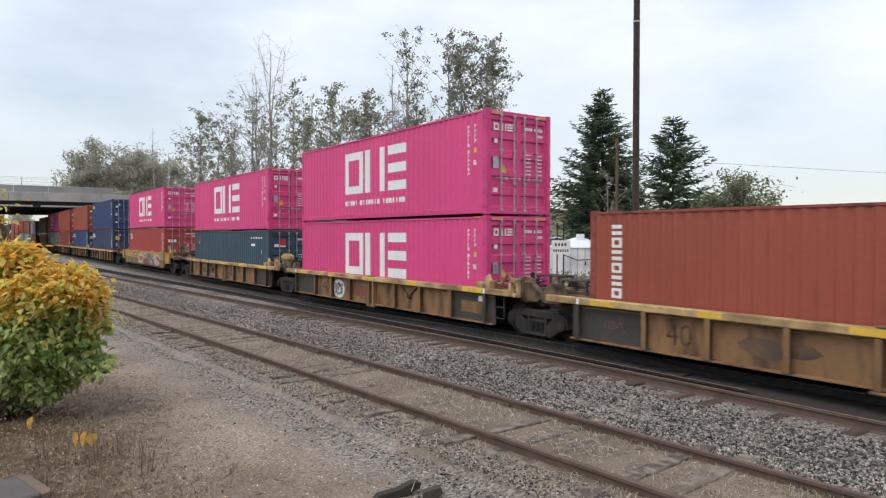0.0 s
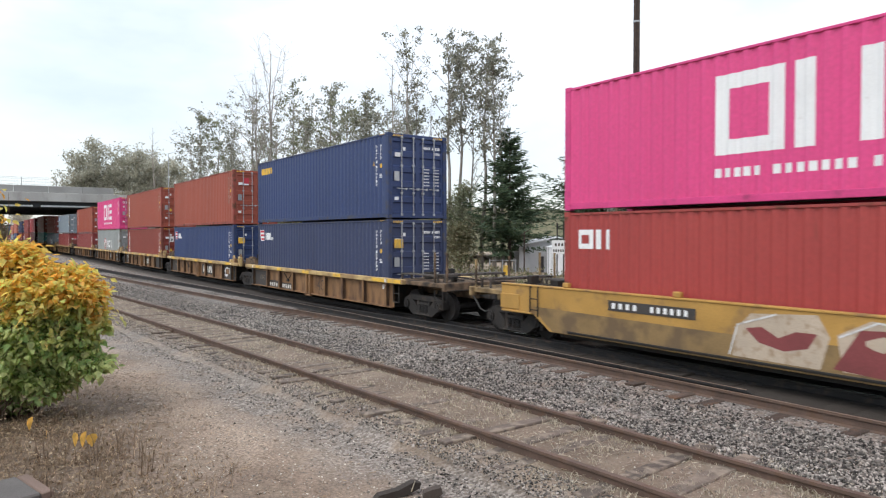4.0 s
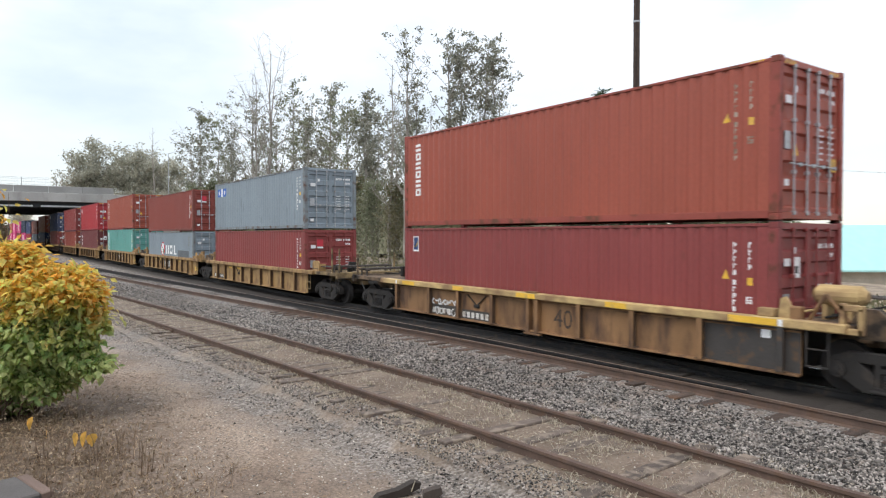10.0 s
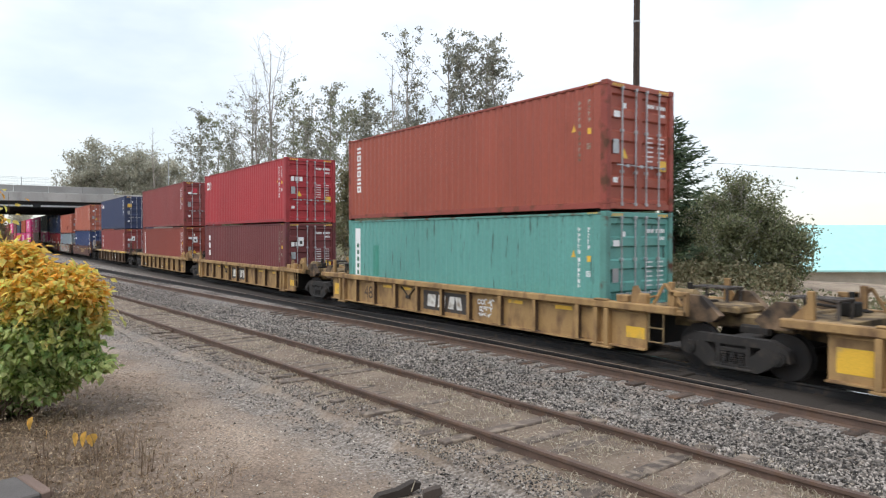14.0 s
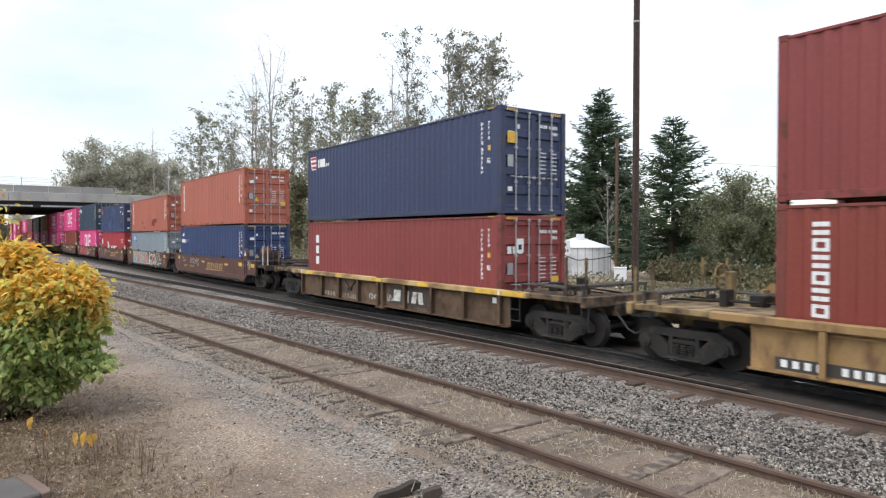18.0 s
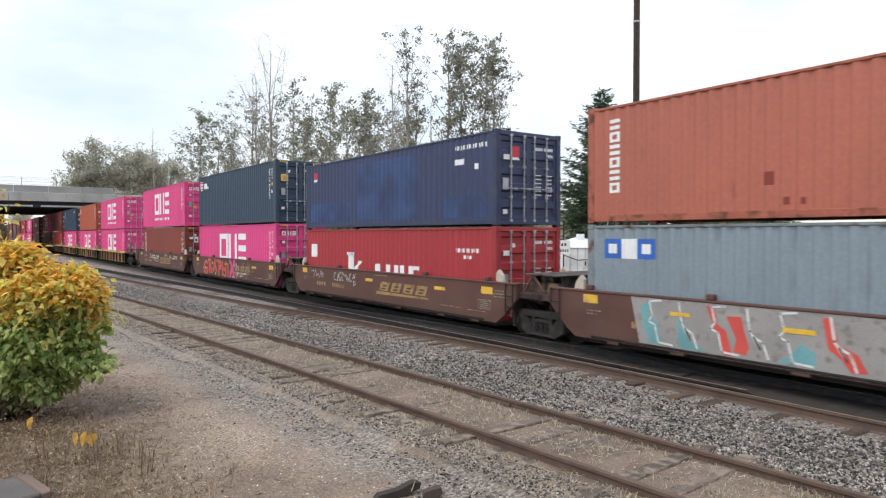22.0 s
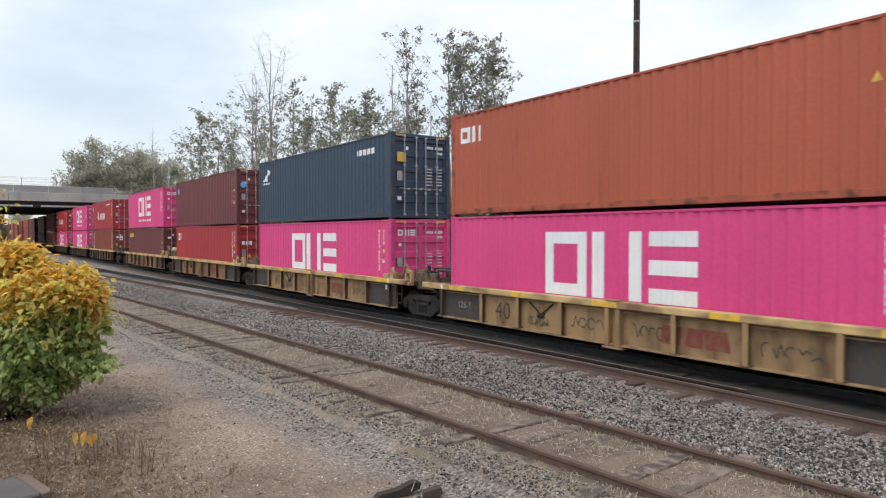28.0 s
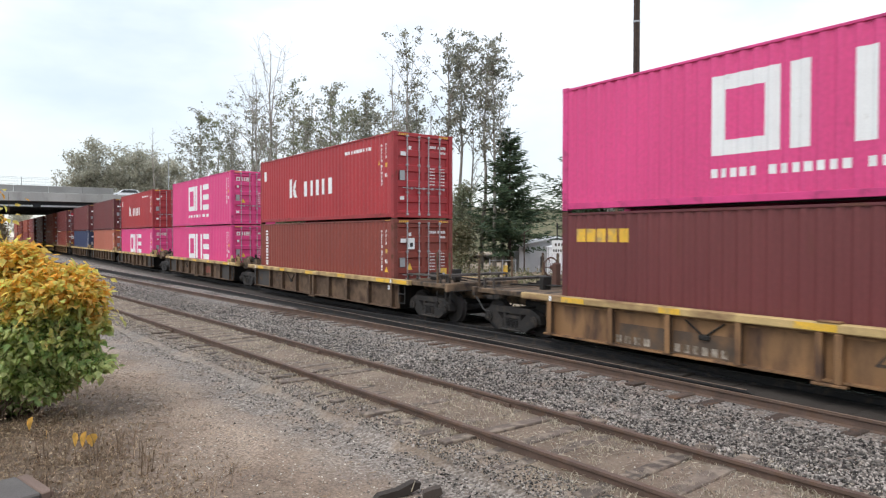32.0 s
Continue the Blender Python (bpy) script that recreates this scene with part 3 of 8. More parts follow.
def build_stones():
    """Broken stone lying loose on the ballast and on the gravel shoulder."""
    n = 125000
    x = -1.0 - 62.0 * rng.random(n) ** 2.1
    y = np.empty(n)
    kind = rng.random(n)
    for i in range(n):
        if kind[i] < 0.72:
            lo, hi = spur_mid(x[i]) + 0.85, lead_rail(x[i]) - (0.55 if rng.random() < 0.85 else 0.1)
            y[i] = lo + (hi - lo) * min(rng.random(), rng.random() * 1.6)
        else:
            y[i] = spur_mid(x[i]) - 0.95 - abs(rng.normal(0.45, 0.45))
    size = rng.uniform(0.010, 0.027, n) * (1 + 0.6 * rng.random(n) ** 4)
    size[kind >= 0.72] *= 0.62
    z = np.array([ground_height(a, c) for a, c in zip(x, y)])
    base = np.array([(1, 0, 0), (0, 1, 0), (-1, 0, 0), (0, -1, 0), (0, 0, 0.75), (0, 0, -0.75)])
    v = base[None] * rng.uniform(0.5, 1.3, (n, 6, 1)) * size[:, None, None]
    v += rng.normal(0, 0.24, (n, 6, 3)) * size[:, None, None]
    t = rng.uniform(0, 6.28, n)
    c, s = np.cos(t), np.sin(t)
    v = np.stack([v[..., 0] * c[:, None] - v[..., 1] * s[:, None], v[..., 0] * s[:, None] + v[..., 1] * c[:, None], v[..., 2]], -1)
    v += np.stack([x, y, z + size * 0.28], -1)[:, None, :]
    f = np.array([(0, 1, 4), (1, 2, 4), (2, 3, 4), (3, 0, 4), (1, 0, 5), (2, 1, 5), (3, 2, 5), (0, 3, 5)])
    me = raw_mesh("ballast_stones", v, 3, (f[None] + 6 * np.arange(n)[:, None, None]))
    me.materials.append(STONE)
    tagged(new("ballast_stones", me), "loose broken grey ballast stones between the tracks", "gravel", kind="stuff")


build_stones()


def build_pebbles():
    """Pebbles and crumbs strewn over the bare dirt."""
    n = 16000
    x = -2.5 - 20.0 * rng.random(n) ** 1.5
    y = np.array([rng.uniform(0.2, spur_mid(a) + 0.7) for a in x])
    size = rng.uniform(0.005, 0.017, n)
    z = np.array([ground_height(a, c) for a, c in zip(x, y)])
    base = np.array([(1, 0, 0), (0, 1, 0), (-1, 0, 0), (0, -1, 0), (0, 0, 0.7)])
    v = base[None] * rng.uniform(0.6, 1.3, (n, 5, 1)) * size[:, None, None] + rng.normal(0, 0.15, (n, 5, 3)) * size[:, None, None]
    v += np.stack([x, y, z + size * 0.1], -1)[:, None, :]
    f = np.array([(0, 1, 4), (1, 2, 4), (2, 3, 4), (3, 0, 4)])
    me = raw_mesh("pebbles", v, 3, f[None] + 5 * np.arange(n)[:, None, None])
    me.materials.append(PEBBLE)
    tagged(new("pebbles", me), "pale pebbles strewn over the dirt", "gravel", kind="stuff")


build_pebbles()


def blades(name, pts, height, material, label, category, width=0.008, lean=0.5, per=7, spread=0.07):
    """Tufts of thin blades."""
    pts = np.repeat(np.asarray(pts), per, 0)
    n = len(pts)
    p = pts + np.stack([rng.normal(0, spread, n), rng.normal(0, spread, n), np.zeros(n)], -1)
    h = height * rng.uniform(0.35, 1.15, n)
    a = rng.uniform(0, 6.28, n)
    d = np.stack([np.cos(a), np.sin(a), np.zeros(n)], -1)
    side = np.stack([-np.sin(a), np.cos(a), np.zeros(n)], -1) * width
    up = np.array([0, 0, 1.0])
    mid = p + up * (h * 0.6)[:, None] + d * (h * lean * 0.25)[:, None]
    tip = p + up * h[:, None] * 0.95 + d * (h * lean)[:, None]
    v = np.stack([p - side, p + side, mid + side * 0.7, mid - side * 0.7, tip], 1)
    base = 5 * np.arange(n)[:, None]
    f = np.concatenate([base + [0, 1, 2], base + [0, 2, 3], base + [3, 2, 4]], 1)
    me = raw_mesh(name, v, 3, f)
    me.materials.append(material)
    return tagged(new(name, me), label, category, kind="stuff")


def build_grass():
    pts = []
    while len(pts) < 2300:
        x = -1.5 - 32 * rng.random() ** 1.5
        s = rng.choice([-0.7525, 0.7525]) + rng.normal(0, 0.22) if rng.random() < 0.7 else rng.normal(0, 0.7)
        y = spur_mid(x) + s
        if noise.noise(Vector((x * 1.1, y * 1.1, 3.0))) + 0.5 * noise.noise(Vector((x * 4.0, y * 4.0, 8.0))) > rng.normal(0.02, 0.16):
            pts.append((x, y, ground_height(x, y) - 0.01))
    blades("dry_grass", pts, 0.075, STRAW, "short straw-coloured dry grass in clumps along the spur rails", "grass", width=0.0045, per=11, lean=1.0, spread=0.055)
    pts = []
    for i in range(1100):
        x, y = rng.uniform(-14.5, -5.6), rng.uniform(-0.4, 2.8)
        if y > 1.2 + 0.13 * (x + 14.5) + rng.normal(0, 0.45):
            continue
        pts.append((x, y, ground_height(x, y)))
    blades("dry_weeds", pts, 0.085, LITTER, "matted brown dry weeds under the bush", "grass", width=0.006, per=10, lean=1.7, spread=0.10)
    pts = []
    for i in range(34):
        x, y = rng.uniform(-10.2, -8.2), rng.uniform(0.7, 1.85)
        pts.append((x, y, ground_height(x, y)))
    blades("dead_stalks", pts, 0.46, LEAF_DEAD, "tall dead brown weed stalks", "weeds", width=0.0055, per=3, lean=0.35, spread=0.04)


def build_litter(name, n, where, material, words, long=0.055):
    """Straws, twigs and leaf scraps lying flat on the dirt."""
    x, y = where(n)
    z = np.array([ground_height(a, c) for a, c in zip(x, y)])
    p = np.stack([x, y, z + rng.uniform(0.004, 0.016, n)], -1)
    a = rng.uniform(0, 6.28, n)
    d = np.stack([np.cos(a), np.sin(a), rng.normal(0, 0.16, n)], -1) * (long * rng.uniform(0.35, 1.4, n))[:, None]
    s = np.stack([-np.sin(a), np.cos(a), rng.normal(0, 0.3, n)], -1) * rng.uniform(0.003, 0.009, n)[:, None]
    v = np.stack([p - d - s * 0.4, p + s, p + d + s * 0.3, p - s], 1).reshape(-1, 3)
    q = 4 * np.arange(n)[:, None]
    me = raw_mesh(name, v, 3, np.concatenate([q + [0, 1, 2], q + [0, 2, 3]], 1))
    me.materials.append(material)
    tagged(new(name, me), words, "litter", kind="stuff")


def on_spur(n):
    xs, ys = [], []
    while len(xs) < n:                              # in patches
        x = -1.5 - 30 * rng.random() ** 1.5
        y = spur_mid(x) + rng.normal(0, 0.85)
        if noise.noise(Vector((x * 0.9, y * 1.3, 5.0))) + 0.6 * noise.noise(Vector((x * 3.5, y * 3.5, 1.0))) > rng.normal(0.05, 0.15):
            xs.append(x)
            ys.append(y)
    return np.array(xs), np.array(ys)


def on_path(n):
    x = -3.0 - 17 * rng.random(n) ** 1.3
    return x, np.array([rng.uniform(0.0, spur_mid(a) - 0.6) for a in x])


def on_verge(n):
    x = rng.uniform(-14.5, -5.4, n)
    return x, np.abs(rng.normal(0, 1.1, n)) + 0.05 * (x + 10)


def on_soil(n):
    return -12.9 + rng.normal(0, 1.7, n), 2.3 + rng.normal(0, 0.6, n)


build_litter("bark_litter", 2600, on_soil, LEAF_DEAD, "dark bark chips and dead leaves on the soil", 0.06)
build_litter("straw_litter", 6500, on_spur, STRAW, "pale straws and chips lying between the spur rails")
build_litter("twig_litter", 1100, on_path, LITTER, "scattered twigs and leaf scraps on the bare dirt")
build_litter("leaf_litter", 6500, on_verge, LITTER, "brown leaf litter under the bush", 0.07)

build_grass()


# ---------------- containers ----------------
LONG, WIDE, HIGH, LOW = 12.192, 2.438, 2.896, 2.591
PERIOD, DEPTH = 0.283, 0.034
EDGE = 5.917                                 # the corrugated sheet ends at the corner posts


def corrugation():
    """Break points of the side sheet: x and how far it lies behind the outer ridges."""
    pts, x = [(-EDGE, 0.0)], -EDGE + 0.10
    while x + PERIOD < EDGE - 0.05:
        pts += [(x, 0.0), (x + 0.068, DEPTH), (x + 0.142, DEPTH), (x + 0.210, 0.0)]
        x += PERIOD
    return pts + [(EDGE, 0.0)]


CORR = corrugation()
CORR_X = [q[0] for q in CORR]


def sheet_depth(x):
    return float(np.interp(x, CORR_X, [q[1] for q in CORR]))


def clip_x(poly, cut, keep_above):
    out = []
    for (x0, z0), (x1, z1) in zip(poly, poly[1:] + poly[:1]):
        a, b = (x0 >= cut, x1 >= cut) if keep_above else (x0 <= cut, x1 <= cut)
        if a:
            out.append((x0, z0))
        if a != b:
            k = (cut - x0) / (x1 - x0)
            out.append((cut, z0 + k * (z1 - z0)))
    return out


def draped(polys, face_y, proud=0.003):
    """Painted shapes in x and z, laid onto the corrugated near side."""
    g, seen = Geo(), {}
    for poly in polys:
        lo, hi = min(q[0] for q in poly), max(q[0] for q in poly)
        cuts = [lo] + [x for x in CORR_X if lo < x < hi] + [hi]
        for a, b in zip(cuts, cuts[1:]):
            if b - a < 1e-5:
                continue
            c = clip_x(clip_x(list(poly), a, True), b, False)
            if len(c) > 2:
                corners = []
                for x, z in c:
                    k = (round(x, 4), round(z, 4))
                    if k not in seen:
                        seen[k] = len(g.v)
                        g.v.append((x, face_y - proud + sheet_depth(x), z))
                    if seen[k] not in corners:
                        corners.append(seen[k])
                if len(corners) > 2:
                    g.f.append(tuple(corners))
    return g


def flat(polys, y):
    g = Geo()
    for poly in polys:
        g.add([(x, y, z) for x, z in poly], [tuple(range(len(poly)))])
    return g


def rect(x0, x1, z0, z1, slant=0.0):
    return [(x0, z0), (x1, z0), (x1 + slant, z1), (x0 + slant, z1)]


def ring(x0, x1, z0, z1, w):
    return [rect(x0, x0 + w, z0, z1), rect(x1 - w, x1, z0, z1), rect(x0 + w, x1 - w, z0, z0 + w), rect(x0 + w, x1 - w, z1 - w, z1)]


def disc(cx, cz, rx, rz, n=18):
    return [(cx + rx * math.cos(2 * math.pi * i / n), cz + rz * math.sin(2 * math.pi * i / n)) for i in range(n)]


def bars(x0, x1, z0, z1, n, fill=0.7):
    """A row of n plain bars."""
    s = (x1 - x0) / n
    return [rect(x0 + i * s, x0 + (i + fill) * s, z0, z1) for i in range(n)]


def stack(x0, x1, z0, z1, n, fill=0.7):
    s = (z1 - z0) / n
    return [rect(x0, x1, z0 + i * s, z0 + (i + fill) * s) for i in range(n)]


def glyphs(x0, x1, z0, z1, n, seed):
    """An upright run of n small uneven bars, as of lettering too fine to read."""
    r, out, s = random.Random(seed), [], (z1 - z0) / n
    for i in range(n):
        z, w = z0 + i * s, x1 - x0
        out.append(rect(x0, x0 + w * r.uniform(0.3, 0.45), z, z + s * 0.8))
        out.append(rect(x0 + w * 0.45, x1, z + s * r.choice((0.0, 0.25, 0.5)), z + s * r.uniform(0.65, 0.8)))
    return out


def beam(x, w, z0, z1):
    """A plain upright bar."""
    return [rect(x + w * 0.2, x + w * 0.8, z0, z1)]


def tall_marks(h):
    """An upright column of six small plain shapes."""
    out = []
    for k in range(6):
        z = h - 0.54 - 0.278 * k
        out += ring(-5.49, -5.21, z, z + 0.22, 0.06) if k % 2 else [rect(-5.49, -5.21, z + 0.14, z + 0.22), rect(-5.49, -5.21, z, z + 0.08)]
    return out


def marks(kind, h):
    """The painted marks of a side: a name for the part, its paint and its plain shapes."""
    if kind == "one":
        lo, hi = 0.93, 2.43
        shapes = [("logo_ring", WHITE, ring(-2.20, -0.90, lo, hi, 0.28))] + [("logo_bar", WHITE, [rect(x, x + 0.33, lo, hi)]) for x in (-0.71, 0.33)]
        shapes += [("logo_bar", WHITE, [rect(0.82, 1.97, z, z + 0.31)]) for z in (lo, 1.52, 2.12)]
        return shapes + [("logo_strip", WHITE, bars(-2.20, -1.25, 0.51, 0.68, 5, 0.62) + bars(-1.08, 0.35, 0.51, 0.68, 7, 0.62) + bars(0.52, 1.97, 0.51, 0.68, 7, 0.62))]
    if kind == "mol":
        z0, z1 = h * 0.40, h * 0.64
        s = ring(0.24, 0.98, z0, z1, 0.19) + beam(-0.90, 0.40, z0, z1) + beam(-0.40, 0.42, z0, z1) + beam(1.22, 0.46, z0, z1) + [rect(1.68, 2.0, z0, z0 + 0.10)]
        return [("side_logo", WHITE, s), ("emblem", RED, [disc(-1.70, h * 0.53, 0.52, 0.52)]), ("emblem_core", WHITE, [disc(-1.72, h * 0.53, 0.42, 0.42)]), ("emblem_mark", GREEN, [[(-1.95, h * 0.61), (-1.45, h * 0.52), (-1.50, h * 0.40), (-1.72, h * 0.40), (-1.74, h * 0.52)]])]
    if kind == "molsq":
        return [("logo_panel", ROYAL, [rect(-5.60, -5.16, h - 0.75, h - 0.32)]), ("logo_panel", ROYAL, [rect(-4.72, -4.28, h - 0.75, h - 0.32)]), ("logo_mark", WHITE, [rect(-5.50, -5.26, h - 0.64, h - 0.43)]), ("logo_mark", WHITE, [rect(-4.62, -4.38, h - 0.64, h - 0.43)]), ("logo_panel", WHITE, [rect(-5.16, -4.72, h - 0.75, h - 0.32)])]
    if kind == "triton":
        return [("side_logo", WHITE, tall_marks(h))]
    if kind == "tex":
        return [("side_logo", WHITE, stack(-5.44, -5.16, h - 1.70, h - 0.42, 3, 0.72))]
    if kind == "cai":
        return [("side_logo", WHITE, ring(-5.68, -5.22, h - 0.86, h - 0.42, 0.12) + [rect(-5.16, -4.98, h - 0.86, h - 0.42), rect(-4.86, -4.74, h - 0.86, h - 0.42)])]
    if kind == "nyk":
        f = [rect(-5.76 - 0.15 * k, -5.36 - 0.15 * k, h - 0.78 + k, h - 0.69 + k, -0.012) for k in (0.0, 0.18, 0.36)]
        return [("flag_mark", WHITE, [rect(-5.78, -5.32, h - 0.82, h - 0.30, -0.08)]), ("flag_stripe", RED, f), ("side_logo", WHITE, bars(-5.20, -4.55, h - 0.76, h - 0.44, 3, 0.8) + bars(-4.50, -4.15, h - 0.76, h - 0.64, 4))]
    if kind == "seaco":
        return [("side_logo", YELLOW, bars(-5.62, -4.30, h - 0.62, h - 0.34, 5, 0.78))]
    if kind == "touax":
        return [("side_logo", YELLOW, bars(-5.65, -4.08, h - 0.70, h - 0.40, 5, 0.82))]
    if kind == "cronos":
        return [("side_logo", WHITE, bars(-5.85, -4.35, h - 1.02, h - 0.80, 6, 0.6)), ("emblem", WHITE, [[(-5.80, h - 0.55), (-5.66, h - 0.40), (-5.50, h - 0.42), (-5.40, h - 0.36), (-5.46, h - 0.52), (-5.38, h - 0.62), (-5.56, h - 0.60), (-5.70, h - 0.68)]])]
    if kind == "kline":
        s = [rect(-2.40, -2.02, 0.66, 1.68), rect(-2.02, -1.78, 1.10, 1.42, 0.42), rect(-1.78, -1.42, 0.66, 1.10, -0.24), rect(-2.55, -1.95, 1.62, 1.72), rect(-0.42, -0.10, 0.70, 1.36), rect(0.28, 0.56, 0.70, 1.36), rect(0.80, 1.06, 0.70, 1.36), rect(1.22, 1.48, 0.70, 1.36), rect(1.70, 1.98, 0.70, 1.36), rect(1.98, 2.36, 1.24, 1.36), rect(1.98, 2.30, 0.98, 1.08)]
        return [("side_logo", WHITE, s), ("flag_mark", WHITE, [rect(-5.66, -5.14, h - 1.12, h - 0.60)]), ("code_panel", WHITE, bars(4.25, 5.35, h - 0.74, h - 0.62, 9, 0.5) + bars(4.65, 5.05, h - 0.92, h - 0.82, 3, 0.5))]
    if kind == "klinesmall":
        s = beam(-3.1, 0.36, h * 0.40, h * 0.66) + [rect(-2.75, -2.60, h * 0.50, h * 0.64, 0.2), rect(-2.60, -2.36, h * 0.40, h * 0.50, -0.16)] + [q for x, w in ((-1.95, 0.46), (-1.35, 0.26), (-0.95, 0.26), (-0.55, 0.26), (-0.1, 0.42)) for q in beam(x, w, h * 0.40, h * 0.60)]
        s = [[(-2.75 + (x + 3.1) * 1.28, h * 0.36 + (z - h * 0.40) * 1.08) for x, z in q] for q in s]
        return [("side_logo", WHITE, s), ("flag_mark", WHITE, [rect(-5.70, -5.38, h - 0.95, h - 0.50)]), ("logo_strip", WHITE, bars(2.6, 4.6, h - 0.50, h - 0.38, 9))]
    if kind == "dong":
        return [("logo_panel", WHITE, [rect(-5.60, -5.24, h - 2.30, h - 0.30)]), ("side_logo", GREEN, stack(-5.50, -5.34, h - 2.20, h - 0.75, 6, 0.62)), ("repainted_patch", mat("darker teal patch", (0.05, 0.24, 0.18), rough=0.5), [rect(-4.35, -3.95, 0.95, 2.0)])]
    if kind == "florens":
        return [("logo_panel", WHITE, [rect(-5.60, -5.30, h - 0.75, h - 0.28)]), ("logo_mark", PATCH, [rect(-5.57, -5.33, h - 0.70, h - 0.31)]), ("flag_stripe", YELLOW, [[(-5.54, h - 0.60), (-5.50, h - 0.64), (-5.36, h - 0.46), (-5.36, h - 0.38)]])]
    if kind == "tal":
        return [("logo_panel", RED, [rect(-5.45, -5.18, h - 0.62, h - 0.36)]), ("side_logo", WHITE, bars(-5.45, -5.18, h - 0.72, h - 0.66, 5))]
    if kind == "patch":
        return [("repainted_patch", PATCH, [rect(-1.75, 2.25, 0.26, h - 0.30), rect(3.62, 5.72, 0.22, 0.86), rect(-5.72, -2.30, 0.24, 0.98)]), ("logo_panel", RED, [rect(-5.42, -5.06, h - 0.62, h - 0.36)]), ("logo_mark", WHITE, [rect(-5.42, -5.06, h - 0.72, h - 0.63)]), ("code_panel", WHITE, bars(4.2, 5.72, h - 0.42, h - 0.30, 11, 0.5) + [rect(4.18, 4.66, h - 0.84, h - 0.68), rect(5.15, 5.28, h - 1.02, h - 0.86)])]
    if kind == "whale":
        return [("side_logo", WHITE, [[(-5.65, h - 0.95), (-5.05, h - 0.95), (-5.15, h - 0.62)], [(-5.10, h - 0.75), (-4.70, h - 0.55), (-5.0, h - 0.40)]] + bars(-5.65, -4.65, h - 1.10, h - 1.02, 8)), ("code_panel", WHITE, bars(3.7, 5.0, h - 0.62, h - 0.42, 9))]
    if kind == "dot":
        return [("side_logo", SKYBLUE, [disc(-5.52, h - 0.60, 0.17, 0.17)])]
    if kind == "stain":
        dk = mat("darker primer patch", (0.205, 0.036, 0.026), rough=0.7, var=0.12)
        return [("repainted_patch", dk, [[(1.22, 0.48), (1.28, 0.80), (1.60, 0.92), (2.80, 0.98), (2.80, 0.66), (2.45, 0.62), (2.42, 0.70), (2.18, 0.58), (2.14, 0.40), (2.05, 0.60), (1.90, 0.26), (1.78, 0.40), (1.62, 0.30), (1.55, 0.46)], rect(-1.98, -1.80, 0.62, 0.86), rect(-1.62, -1.52, 0.26, 0.40), rect(-1.32, -1.24, 0.26, 0.38)]), ("side_logo", WHITE, tall_marks(h))]
    if kind == "molgrey":
        dk = mat("darker grey repaint", (0.125, 0.140, 0.152), rough=0.6)
        return marks("mol", h) + [("repainted_patch", dk, [rect(2.4, 5.0, 0.55, 1.34)]), ("code_panel", WORNWHITE, [q for k in range(4) for q in bars(4.95, 5.40, h - 0.42 - 0.16 * k, h - 0.36 - 0.16 * k, 3, 0.4)])]
    return []


WORDS = {"pink": "magenta", "brick": "brick-red", "crimson": "crimson", "brown": "red-brown", "orange": "orange-brown", "vermilion": "orange-red", "red": "bright red", "maroon": "dark maroon", "wine": "wine-red", "navy": "navy blue", "blue": "blue", "slate": "dark slate-blue", "petrol": "dark petrol-blue", "grey": "pale grey", "dove": "dove-grey", "teal": "pale teal"}
LOGO_WORDS = {"one": "large white block logo", "mol": "white block logo and round emblem", "molgrey": "round emblem and a dark repaint", "molsq": "small blue and white logo panels", "triton": "upright white logo", "tex": "upright white logo", "cai": "small white logo", "nyk": "small flag and white logo", "seaco": "yellow logo", "touax": "yellow logo", "cronos": "white logo and emblem", "kline": "wide white logo", "klinesmall": "white logo across its middle", "dong": "white strip and rust streaks", "florens": "small square logo", "tal": "small red logo", "patch": "brighter blue repainted patch", "whale": "white emblem", "dot": "sky-blue dot", "stain": "dark primer patch", "plain": "plain unlettered side"}


def side_sheet(h):
    g = Geo()
    z0, z1, y = 0.17, h - 0.085, -1.203
    for x, d in CORR:
        g.v += [(x, y + d, z0), (x, y + d, z1)]
    g.f = [(2 * i, 2 * i + 2, 2 * i + 3, 2 * i + 1) for i in range(len(CORR) - 1)]
    n = len(g.v)
    g.v += [(-EDGE, y + 0.05, z0), (-EDGE, y + 0.05, z1), (EDGE, y + 0.05, z0), (EDGE, y + 0.05, z1)]
    g.f += [(n, n + 1, n + 3, n + 2)]
    return g


def door_leaf(h):
    """A door leaf with five pressed panels; hinged at y = 0, it reaches to y = 1.075."""
    g = Geo()
    z0, z1 = 0.16, h - 0.15
    prof = [(z0, 0.0)]
    n = 5
    s = (z1 - z0) / n
    for i in range(n):
        a = z0 + i * s
        prof += [(a + 0.06, 0.0), (a + 0.10, -0.055), (a + s - 0.16, -0.055), (a + s - 0.12, 0.0)]
    prof += [(z1, 0.0)]
    ys = (0.0, 0.07, 0.10, 0.975, 1.005, 1.075)
    for y in ys:
        edge = y in (0.0, 0.07, 1.005, 1.075)
        g.v += [(0.0 if edge else d, y, z) for z, d in prof]
    m = len(prof)
    for j in range(len(ys) - 1):
        g.f += [(j * m + i, j * m + i + 1, (j + 1) * m + i + 1, (j + 1) * m + i) for i in range(m - 1)]
    return g.box(-0.08, -0.07, 0.0, 1.075, z0, z1)


def lock_bar(h):
    g = Geo().tube((0.045, 0, 0.10), (0.045, 0, h - 0.10), 0.019, n=8)
    for z in (0.13, h * 0.30, h * 0.62, h - 0.14):
        g.box(0.0, 0.075, -0.04, 0.04, z - 0.035, z + 0.035, 0.008)
    return g


